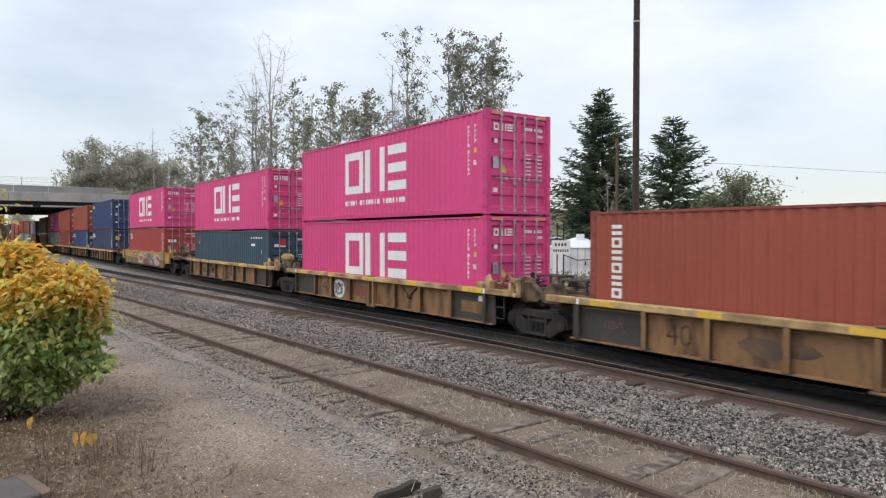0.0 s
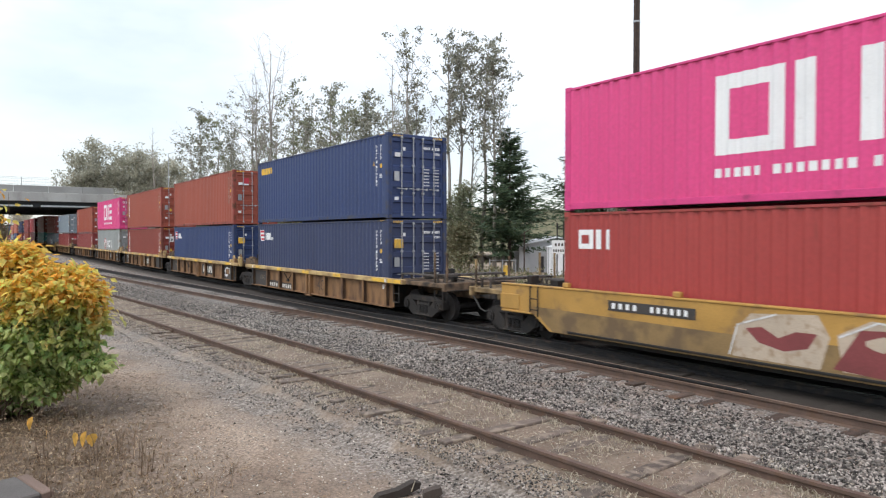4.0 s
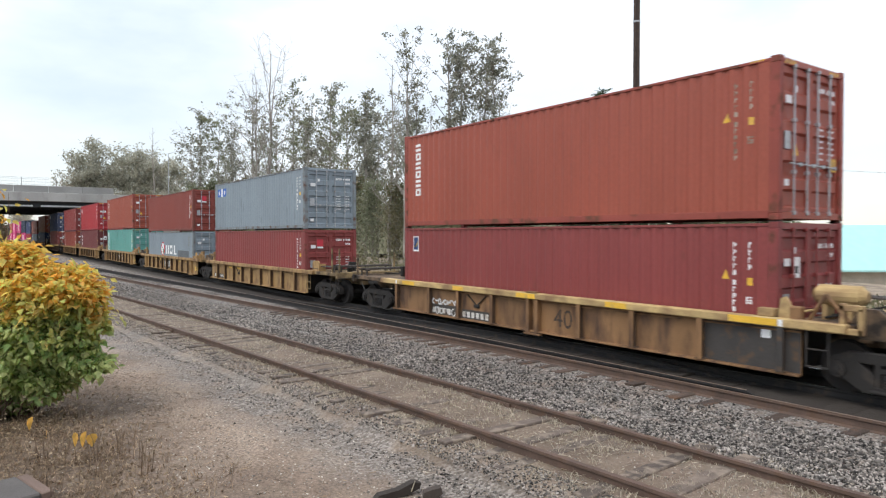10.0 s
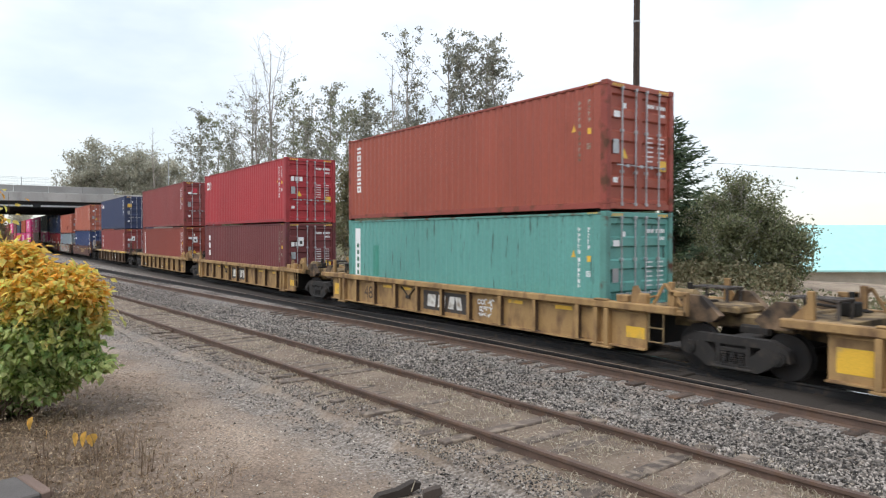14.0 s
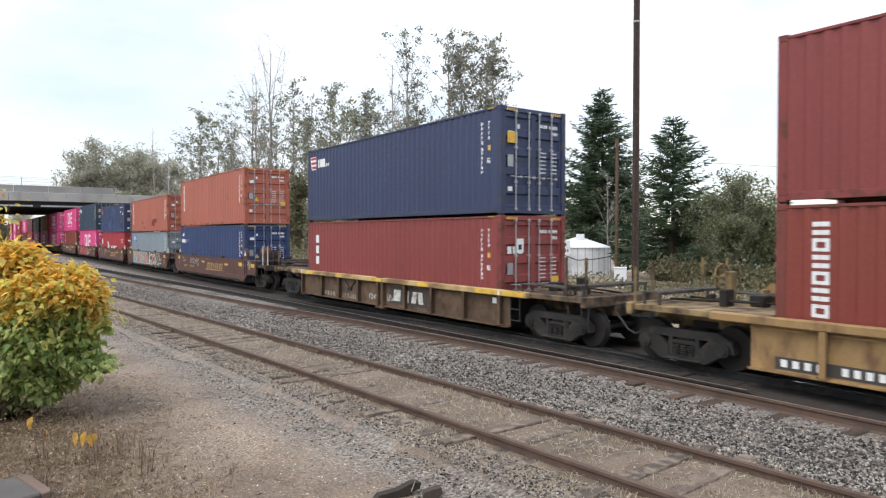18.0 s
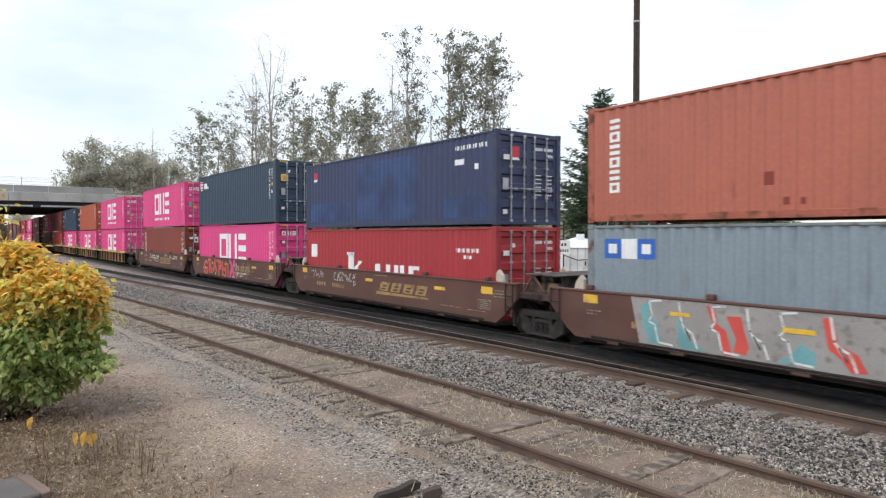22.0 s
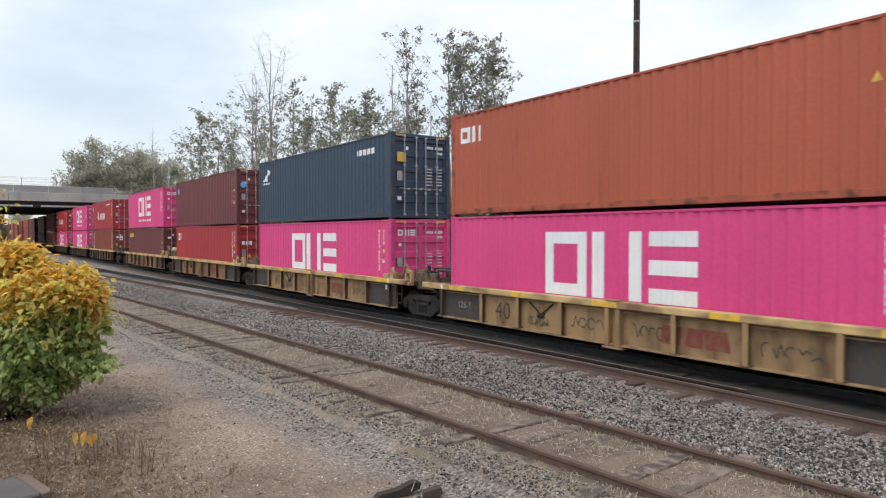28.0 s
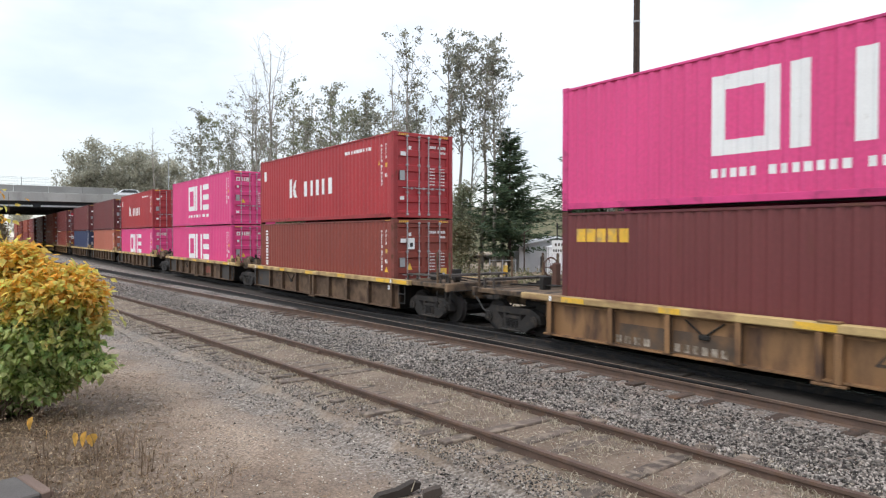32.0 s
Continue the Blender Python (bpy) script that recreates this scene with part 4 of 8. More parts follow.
def container(at, spec, upper=False):
    colour, size, logo = spec.split()
    h = HIGH if size == "hc" else LOW
    paint = PAINT[colour]
    size_words = "tall" if size == "hc" else "standard-height"
    ob = thing("shipping_container", at, f"{size_words} {WORDS[colour]} corrugated steel container, {LOGO_WORDS[logo]}", "container", "containers on the train")
    turn = pose(0, 0, 0, 0, 0, 180)
    sheet = shared(("side_wall", h), lambda: side_sheet(h))
    near = part("side_wall", sheet, paint, ob)
    part("side_wall", sheet, paint, ob, at=turn)
    part("roof", shared(("roof", h), lambda: Geo().box(-6.03, 6.03, -1.152, 1.152, h - 0.065, h - 0.030)), paint, ob)
    part("end_wall", shared(("end_wall", h), lambda: Geo().box(-6.06, -6.02, -1.06, 1.06, 0.17, h - 0.10)), paint, ob)
    part("floor", shared("floor", lambda: Geo().box(-6.0, 6.0, -1.15, 1.15, 0.10, 0.16)), DARK, ob)
    post = shared(("corner_post", h), lambda: Geo().box(-0.09, 0.09, -0.075, 0.075, 0.118, h - 0.118, 0.012))
    cast = shared("corner_casting", lambda: Geo().box(-0.089, 0.089, -0.081, 0.081, 0.0, 0.118, 0.008).tube((0, -0.083, 0.059), (0, -0.0812, 0.059), 0.028, n=8))
    for sx in (-1, 1):
        for sy in (-1, 1):
            part("corner_post", post, EDGES[colour], ob, at=pose(sx * 6.006, sy * 1.144, 0))
            for z in (0.0, h - 0.118):
                part("corner_casting", cast, EDGES[colour], ob, at=pose(sx * 6.007, sy * 1.138, z))
    top = shared(("top_rail", h), lambda: Geo().box(-5.916, 5.916, -1.213, -1.153, h - 0.085, h - 0.028, 0.008))
    bot = shared("bottom_rail", lambda: Geo().box(-5.916, 5.916, -1.210, -1.150, 0.030, 0.170, 0.008))
    for m in (None, turn):
        part("top_rail", top, EDGES[colour], ob, at=m)
        part("bottom_rail", bot, EDGES[colour], ob, at=m)
    part("door_header", shared(("door_header", h), lambda: Geo().box(5.98, 6.085, -1.07, 1.07, h - 0.14, h - 0.02, 0.01)), paint, ob)
    part("door_sill", shared("door_sill", lambda: Geo().box(5.98, 6.085, -1.07, 1.07, 0.02, 0.15, 0.01)), paint, ob)
    lock = shared("twist_lock", lambda: Geo().box(-0.075, 0.075, -0.065, 0.065, -LOCK, 0.0, 0.006).box(0.0, 0.16, -0.015, 0.015, -0.022, -0.008))
    if upper:
        for sx in (-1, 1):
            for sy in (-1, 1):
                part("twist_lock", lock, GREASE, ob, at=pose(sx * 6.0, sy * 1.13, 0, 0, 0, 0 if sx < 0 else 180))
    leafm, barm = shared(("door", h), lambda: door_leaf(h)), shared(("locking_bar", h), lambda: lock_bar(h))
    handle = shared("door_handle", lambda: Geo().tube((0.07, -0.02, 1.02), (0.09, 0.33, 1.0), 0.014, n=6).box(0.05, 0.10, 0.30, 0.38, 0.97, 1.04, 0.008))
    bar_paint = paint if colour in ("wine", "maroon") and size == "std" else STEEL
    for s in (-1, 1):
        d = part("door", leafm, paint, ob, at=pose(6.045, -1.075 if s < 0 else 0.002, 0))
        for y in ((0.40, 0.88) if s < 0 else (0.19, 0.66)):
            part("locking_bar", barm, bar_paint, d, at=pose(0, y, 0))
            part("door_handle", handle, bar_paint, d, at=pose(0, y - (0.18 if s < 0 else 0.2), 0))
    # painted marks
    for name, m, shapes in marks(logo, h):
        lift = {"flag_stripe": 0.006, "side_logo": 0.006, "logo_mark": 0.006, "emblem_core": 0.0045, "emblem_mark": 0.006}
        key = ("mark", logo, h, name, str(shapes[0][0]))
        q = part(name, shared(key, lambda: draped(shapes, -1.203, lift.get(name, 0.003))), m, near)
        if len(shapes) > 2 and name != "logo_ring":
            q["kind"] = "stuff"
    if logo == "tal":
        part("code_marking", shared(("code_row", h), lambda: draped(bars(3.6, 5.3, h - 0.42, h - 0.33, 11, 0.5) + [rect(3.7, 4.2, h - 0.78, h - 0.66), rect(5.05, 5.20, h - 1.12, h - 0.95)], -1.203)), WHITE, near, "row of white code marking")["kind"] = "stuff"
    elif logo not in ("molgrey", "patch", "kline", "whale"):
        part("code_marking", shared(("code_marking", h), lambda: draped(glyphs(5.240, 5.290, h - 0.98, h - 0.34, 5, 7) + glyphs(5.240, 5.290, h - 1.78, h - 1.04, 6, 8) + glyphs(5.535, 5.585, h - 0.88, h - 0.34, 4, 9) + glyphs(5.505, 5.605, h - 1.50, h - 1.36, 3, 4), -1.203)), WORNWHITE if colour in ("brick", "maroon") else WHITE, near, "upright white code marking")["kind"] = "stuff"
        part("warning_square", shared(("warning_square", h), lambda: draped([rect(5.52, 5.61, h - 1.16, h - 1.02)], -1.203)), YELLOW, near, "yellow square mark")
        if logo not in ("nyk", "molsq", "plain", "whale", "tex", "one"):
            tx, tz = (5.56, h - 1.80) if colour in ("brown", "maroon") else (5.09, h - 1.06)
            part("warning_triangle", shared(("warning_triangle", h, tx), lambda: draped([[(tx - 0.09, tz), (tx + 0.09, tz), (tx, tz + 0.18)]], -1.203)), YELLOW, near, "yellow warning triangle")
    if size == "hc":
        def stripes():
            g = flat([rect(5.55 + 0.075 * i, 5.585 + 0.075 * i, h - 0.062, h - 0.026, 0.02) for i in range(4)], -1.216)
            for i in range(5):
                for y in (-1.02, 0.62):
                    g.add([(6.088, y + 0.08 * i, h - 0.12), (6.088, y + 0.045 + 0.08 * i, h - 0.12), (6.088, y + 0.075 + 0.08 * i, h - 0.05), (6.088, y + 0.03 + 0.08 * i, h - 0.05)], [(0, 1, 2, 3)])
            return g
        part("height_marking", shared("height_marking", stripes), YELLOW, ob, "yellow and dark slanted height stripes")["kind"] = "stuff"

    def door_marks():
        g = Geo()
        def q(y0, y1, z0, z1):
            g.add([(6.050, y0, z0), (6.050, y1, z0), (6.050, y1, z1), (6.050, y0, z1)], [(0, 1, 2, 3)])
        for i in range(4):
            q(0.26 + 0.07 * i, 0.31 + 0.07 * i, h - 0.49, h - 0.40)
        for i in range(5):
            q(0.60 + 0.07 * i, 0.65 + 0.07 * i, h - 0.49, h - 0.40)
        for i in range(4):
            q(0.70 + 0.06 * i, 0.74 + 0.06 * i, h - 0.66, h - 0.58)
        for r in range(6):
            for k in range(3):
                q(0.27 + 0.075 * k, 0.325 + 0.075 * k, h - 1.20 - 0.11 * r, h - 1.165 - 0.11 * r)
                q(0.66 + 0.085 * k, 0.72 + 0.085 * k, h - 1.20 - 0.11 * r, h - 1.165 - 0.11 * r)
        return g
    part("door_marking", shared(("door_marking", h), door_marks), WHITE, ob, "white lines of door lettering")["kind"] = "stuff"

    def door_extra():
        g = Geo()
        def q(y0, y1, z0, z1):
            g.add([(6.0515, y0, z0), (6.0515, y1, z0), (6.0515, y1, z1), (6.0515, y0, z1)], [(0, 1, 2, 3)])
        if logo == "one":
            for y0, y1 in ((-0.92, -0.87), (-0.78, -0.73), (-0.63, -0.58), (-0.51, -0.46)):
                q(y0, y1, h - 0.56, h - 0.36)
            for z in (h - 0.41, h - 0.56):
                q(-0.92, -0.73, z, z + 0.05)
            for z in (h - 0.41, h - 0.485, h - 0.56):
                q(-0.42, -0.22, z, z + 0.05)
            q(-0.90, -0.78, h - 0.92, h - 0.80)
        elif logo in ("tex", "cai"):
            for y in (-0.95, -0.75, -0.55):
                q(y, y + 0.15, h - 1.05, h - 0.85)
        else:
            q(-0.92, -0.70, h - 0.80, h - 0.66)
            q(-0.60, -0.50, h - 0.58, h - 0.46)
        q(-0.94, -0.78, h - 2.28, h - 2.16)
        return g
    part("door_logo", shared(("door_logo", h, "one" if logo == "one" else "tex" if logo in ("tex", "cai") else "other"), door_extra), WHITE, ob)["kind"] = "stuff"

    def leaf_sticker(name, y0, y1, z0, z1, paint_of, words):
        part(name, shared((name, y0, z0), lambda: Geo().box(6.05, 6.0575, y0, y1, z0, z1)), paint_of, ob, words)
    if logo == "dot":
        part("door_emblem", shared(("door_emblem", h), lambda: Geo().add([(6.0605, -0.86 + dy, z) for dy, z in disc(0.0, h - 0.83, 0.15, 0.15)], [tuple(range(18))])), SKYBLUE, ob, "sky-blue round emblem")
    if logo in ("plain", "tal", "patch"):
        leaf_sticker("red_sticker", -0.64, -0.36, h - 0.72, h - 0.42, RED, "red square sticker")
        leaf_sticker("white_strip", -0.64, -0.36, h - 0.80, h - 0.725, WHITE, "white strip under the sticker")
    if logo in ("triton", "florens", "tex") and not upper:
        leaf_sticker("notice", -0.62, -0.36, h - 1.02, h - 0.64, WHITE, "white notice on the door")
        part("notice_mark", shared(("notice_mark", h), lambda: Geo().box(6.0577, 6.0585, -0.55, -0.43, h - 0.94, h - 0.80)), BLACK, ob)
    if logo in ("one", "cai", "triton", "florens", "cronos", "stain", "mol"):
        part("warning_triangle", shared(("door_triangle", h), lambda: Geo().add([(6.051, -0.68, h - 1.72), (6.051, -0.44, h - 1.72), (6.051, -0.56, h - 1.48)], [(0, 1, 2)])), YELLOW, ob, "yellow warning triangle")

    def plate():
        g = Geo()
        for y0, y1, z0, z1 in ((-0.95, -0.75, h - 1.62, h - 1.30),):
            g.box(6.05, 6.062, y0, y1, z0, z1)
        return g
    part("data_plate", shared(("data_plate", h), plate), STEEL, ob, "grey metal data plate")
    if logo in ("nyk", "cai", "triton", "whale", "tex"):
        part("yellow_sticker", shared(("yellow_sticker", h, logo in ("nyk", "whale")), lambda: Geo().box(6.05, 6.058, *((-0.95, -0.60, h - 0.98, h - 0.68) if logo in ("nyk", "whale") else (0.72, 0.98, h - 1.95, h - 1.70)))), YELLOW, ob, "yellow warning sticker")
    return ob


# ---------------- well cars ----------------
def truck_parts(parent, x):
    """A two-axle truck: bolster, two cast side frames with springs and bearing caps, two wheelsets."""
    b = part("truck", shared("truck", lambda: Geo().box(-0.20, 0.20, -1.05, 1.05, 0.42, 0.70, 0.03).box(-0.32, 0.32, -0.35, 0.35, 0.66, 0.86, 0.04).box(-0.95, 0.95, -0.05, 0.05, 0.40, 0.50, 0.01).box(-0.46, -0.34, -0.92, 0.92, 0.24, 0.44, 0.01).box(0.34, 0.46, -0.92, 0.92, 0.24, 0.44, 0.01).box(-0.30, 0.30, -0.92, 0.92, 0.11, 0.19, 0.01)), TRUCK, parent, at=pose(x, 0, 0))

    def frame_side():
        g = Geo()
        g.prism([(-1.10, 0.36), (-1.05, 0.58), (-0.75, 0.72), (0.75, 0.72), (1.05, 0.58), (1.10, 0.36), (0.92, 0.36), (0.88, 0.50), (0.68, 0.56), (-0.68, 0.56), (-0.88, 0.50), (-0.92, 0.36)], -0.09, 0.09)
        g.prism([(-1.04, 0.42), (-0.60, 0.59), (-0.34, 0.36), (-0.34, 0.20), (0.34, 0.20), (0.34, 0.36), (0.60, 0.59), (1.04, 0.42), (0.50, 0.09), (-0.50, 0.09)], -0.10, 0.10)
        g.box(-0.40, 0.40, -0.14, 0.14, 0.09, 0.15, 0.02)
        for s in (-1, 1):
            g.box(s * 0.30 - 0.05, s * 0.30 + 0.05, -0.085, 0.085, 0.14, 0.62, 0.015)
        g.box(-0.28, 0.28, -0.075, 0.075, 0.42, 0.50, 0.01)
        return g

    def springs():
        g = Geo()
        for k in (-0.17, 0.0, 0.17):
            for i in range(6):
                g.tube((k, -0.03, 0.17 + 0.042 * i), (k, -0.03, 0.195 + 0.042 * i), 0.068, n=8)
        return g

    def wheels():
        g = Geo().tube((0, -1.05, 0), (0, 1.05, 0), 0.075, n=10)
        for s in (-1, 1):
            g.tube((0, s * 0.69, 0), (0, s * 0.82, 0), 0.42, n=24)
            g.tube((0, s * 0.665, 0), (0, s * 0.695, 0), 0.452, n=24)
            g.tube((0, s * 0.82, 0), (0, s * 0.90, 0), 0.15, n=12)
            for i in range(5):
                a = 2 * math.pi * i / 5
                g.tube((0.26 * math.cos(a), s * 0.818, 0.26 * math.sin(a)), (0.26 * math.cos(a), s * 0.826, 0.26 * math.sin(a)), 0.045, n=8)
        return g

    for s in (-1, 1):
        part("side_frame", shared("side_frame", frame_side), TRUCK, b, at=pose(0, s * 1.02, 0))
        part("spring_nest", shared("spring_nest", springs), GREASE, b, at=pose(0, s * 1.02 - 0.03, 0))["kind"] = "stuff"
        for a in (-0.889, 0.889):
            part("bearing_cap", shared("bearing_cap", lambda: Geo().tube((0, -0.10, 0), (0, 0.10, 0), 0.135, n=12).tube((0, -0.13, 0), (0, -0.10, 0), 0.08, n=8)), TRUCK, b, at=pose(a, s * 1.07, 0.42, 0, 0, 0 if s < 0 else 180))
    for a in (-0.889, 0.889):
        w = part("wheelset", shared("wheelset", wheels), TREAD, b, at=pose(a, 0, 0.42))
        WHEELSETS.append((w, a))
    return b


FADEDRED = mat("faded red lettering", (0.22, 0.045, 0.032), rough=0.7, spot=(0.2, 0.1, 0.05), spot_at=0.55)
FADED = mat("faded black stencil paint", (0.045, 0.030, 0.022), rough=0.7, var=0.2, spot=(0.16, 0.09, 0.045), spot_at=0.60, spot_scale=7, spot_soft=0.12)
DULLRED = mat("dull red stencil paint", (0.17, 0.075, 0.06), rough=0.7, var=0.2, spot=(0.06, 0.05, 0.045), spot_at=0.56, spot_scale=8)
SMEAR = mat("brown smeared repaint", (0.085, 0.058, 0.040), rough=0.75, var=0.25, spot=(0.17, 0.10, 0.055), spot_at=0.56, spot_scale=3, spot_soft=0.14)
WHEELSETS = []
RIBS = {"tan": (-6.30, -4.45, -3.00, -1.50, 1.60, 3.10, 4.70, 6.25), "cream": (-5.20, -3.92, -2.55, -1.25, 0.05, 1.36, 2.70, 4.00, 5.42)}


def text_mesh(word, size, bold=0.0):
    """Plain lettering as a flat mesh, upright on the near side."""
    c = bpy.data.curves.new("lettering", "FONT")
    c.body, c.size, c.align_x, c.offset = word, size, "CENTER", bold
    o = new("lettering", c)
    me = bpy.data.meshes.new_from_object(o.evaluated_get(bpy.context.evaluated_depsgraph_get()))
    bpy.data.objects.remove(o)
    bpy.data.curves.remove(c)
    me.transform(Matrix.Rotation(math.pi / 2, 4, "X"))
    me.materials.clear()
    return me


def lettering(parent, word, size, x, y, z, paint):
    part("lettering", shared(("lettering", word, size), lambda: text_mesh(word, size)), paint, parent, at=pose(x, y, z))


def vee(x):
    """A thin hanging vee of rod with a hook at its foot."""
    return Geo().tube((x - 0.42, -1.31, 0.96), (x - 0.05, -1.31, 0.70), 0.018, n=6).tube((x + 0.42, -1.31, 0.96), (x + 0.05, -1.31, 0.70), 0.018, n=6).box(x - 0.12, x + 0.12, -1.34, -1.286, 0.60, 0.70, 0.02)


def grating(x0, x1, y0, y1, z, foot, along):
    """A raised walkway of slats on four legs."""
    g = Geo()
    lo, hi = (y0, y1) if along else (x0, x1)
    n = max(4, int((hi - lo) / 0.11))
    for i in range(n):
        c = lo + (hi - lo) * (i + 0.5) / n
        g.box(*((x0, x1, c - 0.036, c + 0.036) if along else (c - 0.036, c + 0.036, y0, y1)), z - 0.03, z)
    for a in (x0 + 0.05, x1 - 0.05):
        g.box(a - 0.025, a + 0.025, y0, y1, z - 0.06, z - 0.032)
        for b in (y0 + 0.05, y1 - 0.05):
            g.box(a - 0.025, a + 0.025, b - 0.025, b + 0.025, foot, z - 0.06)
    return g


def well_car(at, kind, ahead, behind, gap_ahead, gap_behind, extra):
    """One well unit. ahead and behind: 'pin' where it shares a truck with its neighbour, 'coupler' where it has one of its own."""
    words = {"tan": "dark rusty brown ribbed" if "umber" in extra else "weathered brown-yellow ribbed", "cream": "faded pale yellow ribbed", "brown": "dusty brown smooth-sided", "ochre": "ochre smooth-sided, spray-painted"}[kind]
    ob = thing("well_car", at, f"{words} steel well car carrying stacked containers", "rail car", "well cars of the train")
    body = {"tan": UMBER if "umber" in extra else TANPALE if "pale" in extra else TAN, "cream": CREAM, "brown": BROWNCAR, "ochre": OCHRE}[kind]
    chordp = CHORD if kind == "tan" else body
    deck_paint = {"cream": DECKPALE, "ochre": DECKPALE, "brown": DECKBROWN, "tan": DECK}[kind]
    half = {"tan": 6.55, "cream": 7.25, "brown": 7.1, "ochre": 7.1}[kind]
    ribbed = kind in RIBS
    hf, hr = (6.50 if kind == "cream" and "coupler" in (ahead, behind) else half for e in (ahead, behind))          # the end units of a set are shorter
    turn = pose(0, 0, 0, 0, 0, 180)
    top = 1.19 if ribbed else 1.38
    for m in (None, turn):
        if ribbed:
            e0, e1 = (hr, hf) if m is None else (hf, hr)
            side = part("side_sill", shared(("side_sill", e0, e1), lambda: Geo().box(-e0, e1, -1.285, -1.245, 0.24, 1.08, 0.006)), body, ob, at=m)
            part("top_chord", shared(("top_chord", e0, e1), lambda: Geo().box(-e0 - 0.75, e1 + 0.75, -1.440, -1.262, 1.03, 1.19, 0.02)), chordp, ob, at=m)
            part("bottom_flange", shared(("bottom_flange", e0, e1), lambda: Geo().box(-e0, e1, -1.395, -1.245, 0.215, 0.255, 0.006)), body, ob, at=m)
            rib = shared(("rib", kind), lambda: Geo().box(-0.056, 0.056, -1.436, -1.414, 0.256, 1.03, 0.004))
            web = shared(("web", kind), lambda: Geo().box(-0.016, 0.016, -1.414, -1.285, 0.256, 1.03).box(-0.10, 0.10, -1.41, -1.285, 0.256, 0.274))
            part("ledge", shared(("ledge", e0, e1), lambda: Geo().box(-e0, e1, -1.318, -1.285, 0.955, 0.985, 0.004)), body, ob, at=m)
            for x in RIBS[kind]:
                part("web", web, RIBDARK, part("rib", rib, SLAB if kind == "tan" and ((x < -6 and behind == "pin") or (x > 6 and ahead == "pin")) else body, ob, at=pose(x, 0, 0) if m is None else turn @ pose(-x, 0, 0)))
            wide = shared(("post", kind), lambda: Geo().box(-0.21, -0.10, -1.435, -1.285, 0.20, 1.025, 0.012).box(0.09, 0.21, -1.435, -1.285, 0.20, 1.025, 0.012).box(-0.27, 0.28, -1.447, -1.285, 0.15, 0.20, 0.01).box(-0.19, 0.19, -1.448, -1.30, 1.192, 1.225, 0.01))
            for x in ((0.06,) if kind == "tan" else () if hf < 7 else (-6.30, 6.12)):
                part("post", wide, body, ob, at=pose(x, 0, 0) if m is None else turn @ pose(-x, 0, 0))
        else:
            e0, e1 = (behind, ahead) if m is None else (ahead, behind)
            f0, f1 = (8.15 if e == "coupler" else half for e in (e0, e1))

            def plate():
                def foot(e, f):
                    return [(6.40, 0.30), (6.98, 0.68), (f, 0.68), (f, 1.38)] if e == "coupler" else [(6.30, 0.30), (6.62, 0.52), (half, 0.98), (half, 1.38)]
                near_foot, far_foot = foot(e0, f0), foot(e1, f1)
                return Geo().prism([(-x, z) for x, z in near_foot[::-1]] + far_foot, -1.40, -1.30)
            side = part("side_sill", shared(("side_plate", kind, e0, e1), plate), body, ob, at=m)
            part("top_chord", shared(("top_flange", e0, e1, half), lambda: Geo().box(-f0 - 0.01, f1 + 0.01, -1.42, -1.262, 1.34, 1.385, 0.01)), body, ob, at=m)
            for e, d in ((e0, -1), (e1, 1)):
                if e == "coupler":
                    part("foot_flange", shared(("foot_flange", d), lambda: Geo().box(7.0 if d > 0 else -8.14, 8.14 if d > 0 else -7.0, -1.43, -1.30, 0.66, 0.70, 0.008)), body, ob, at=m)
                    part("jacking_plate", shared(("jacking_plate", d), lambda: Geo().box(d * 7.82 - 0.36, d * 7.82 + 0.36, -1.425, -1.40, 0.74, 1.12, 0.01)), body, ob, at=m)
                part("grab_iron", shared(("grab_iron", d), lambda: Geo().tube((d * 6.75, -1.46, 0.62), (d * 6.75, -1.46, 1.36), 0.017, n=6).tube((d * 7.02, -1.46, 0.72), (d * 7.02, -1.46, 1.36), 0.017, n=6).tube((d * 6.75, -1.46, 0.78), (d * 7.02, -1.46, 0.78), 0.014, n=5).tube((d * 6.75, -1.46, 1.05), (d * 7.02, -1.46, 1.05), 0.014, n=5).tube((d * 6.75, -1.46, 1.34), (d * 6.75, -1.39, 1.34), 0.014, n=5).tube((d * 7.02, -1.46, 1.34), (d * 7.02, -1.39, 1.34), 0.014, n=5)), DARK, ob, at=m)
            part("bottom_flange", shared(("bottom_angle", kind), lambda: Geo().box(-5.8, 5.8, -1.43, -1.30, 0.33, 0.38, 0.01)), DARK, ob, at=m)
            clip = shared("guide_block", lambda: Geo().box(-0.09, 0.09, -1.40, -1.27, 1.386, 1.50, 0.02))
            for x in (-5.9, -2.9, 2.9, 5.9):
                part("guide_block", clip, body, ob, at=pose(x, 0, 0) if m is None else turn @ pose(-x, 0, 0))
        if m is None:
            near = side
    part("well_floor", shared(("well_floor", kind), lambda: Geo().box(-6.2, 6.2, -1.24, 1.24, 0.19, 0.27, 0.01)), DARK, ob)
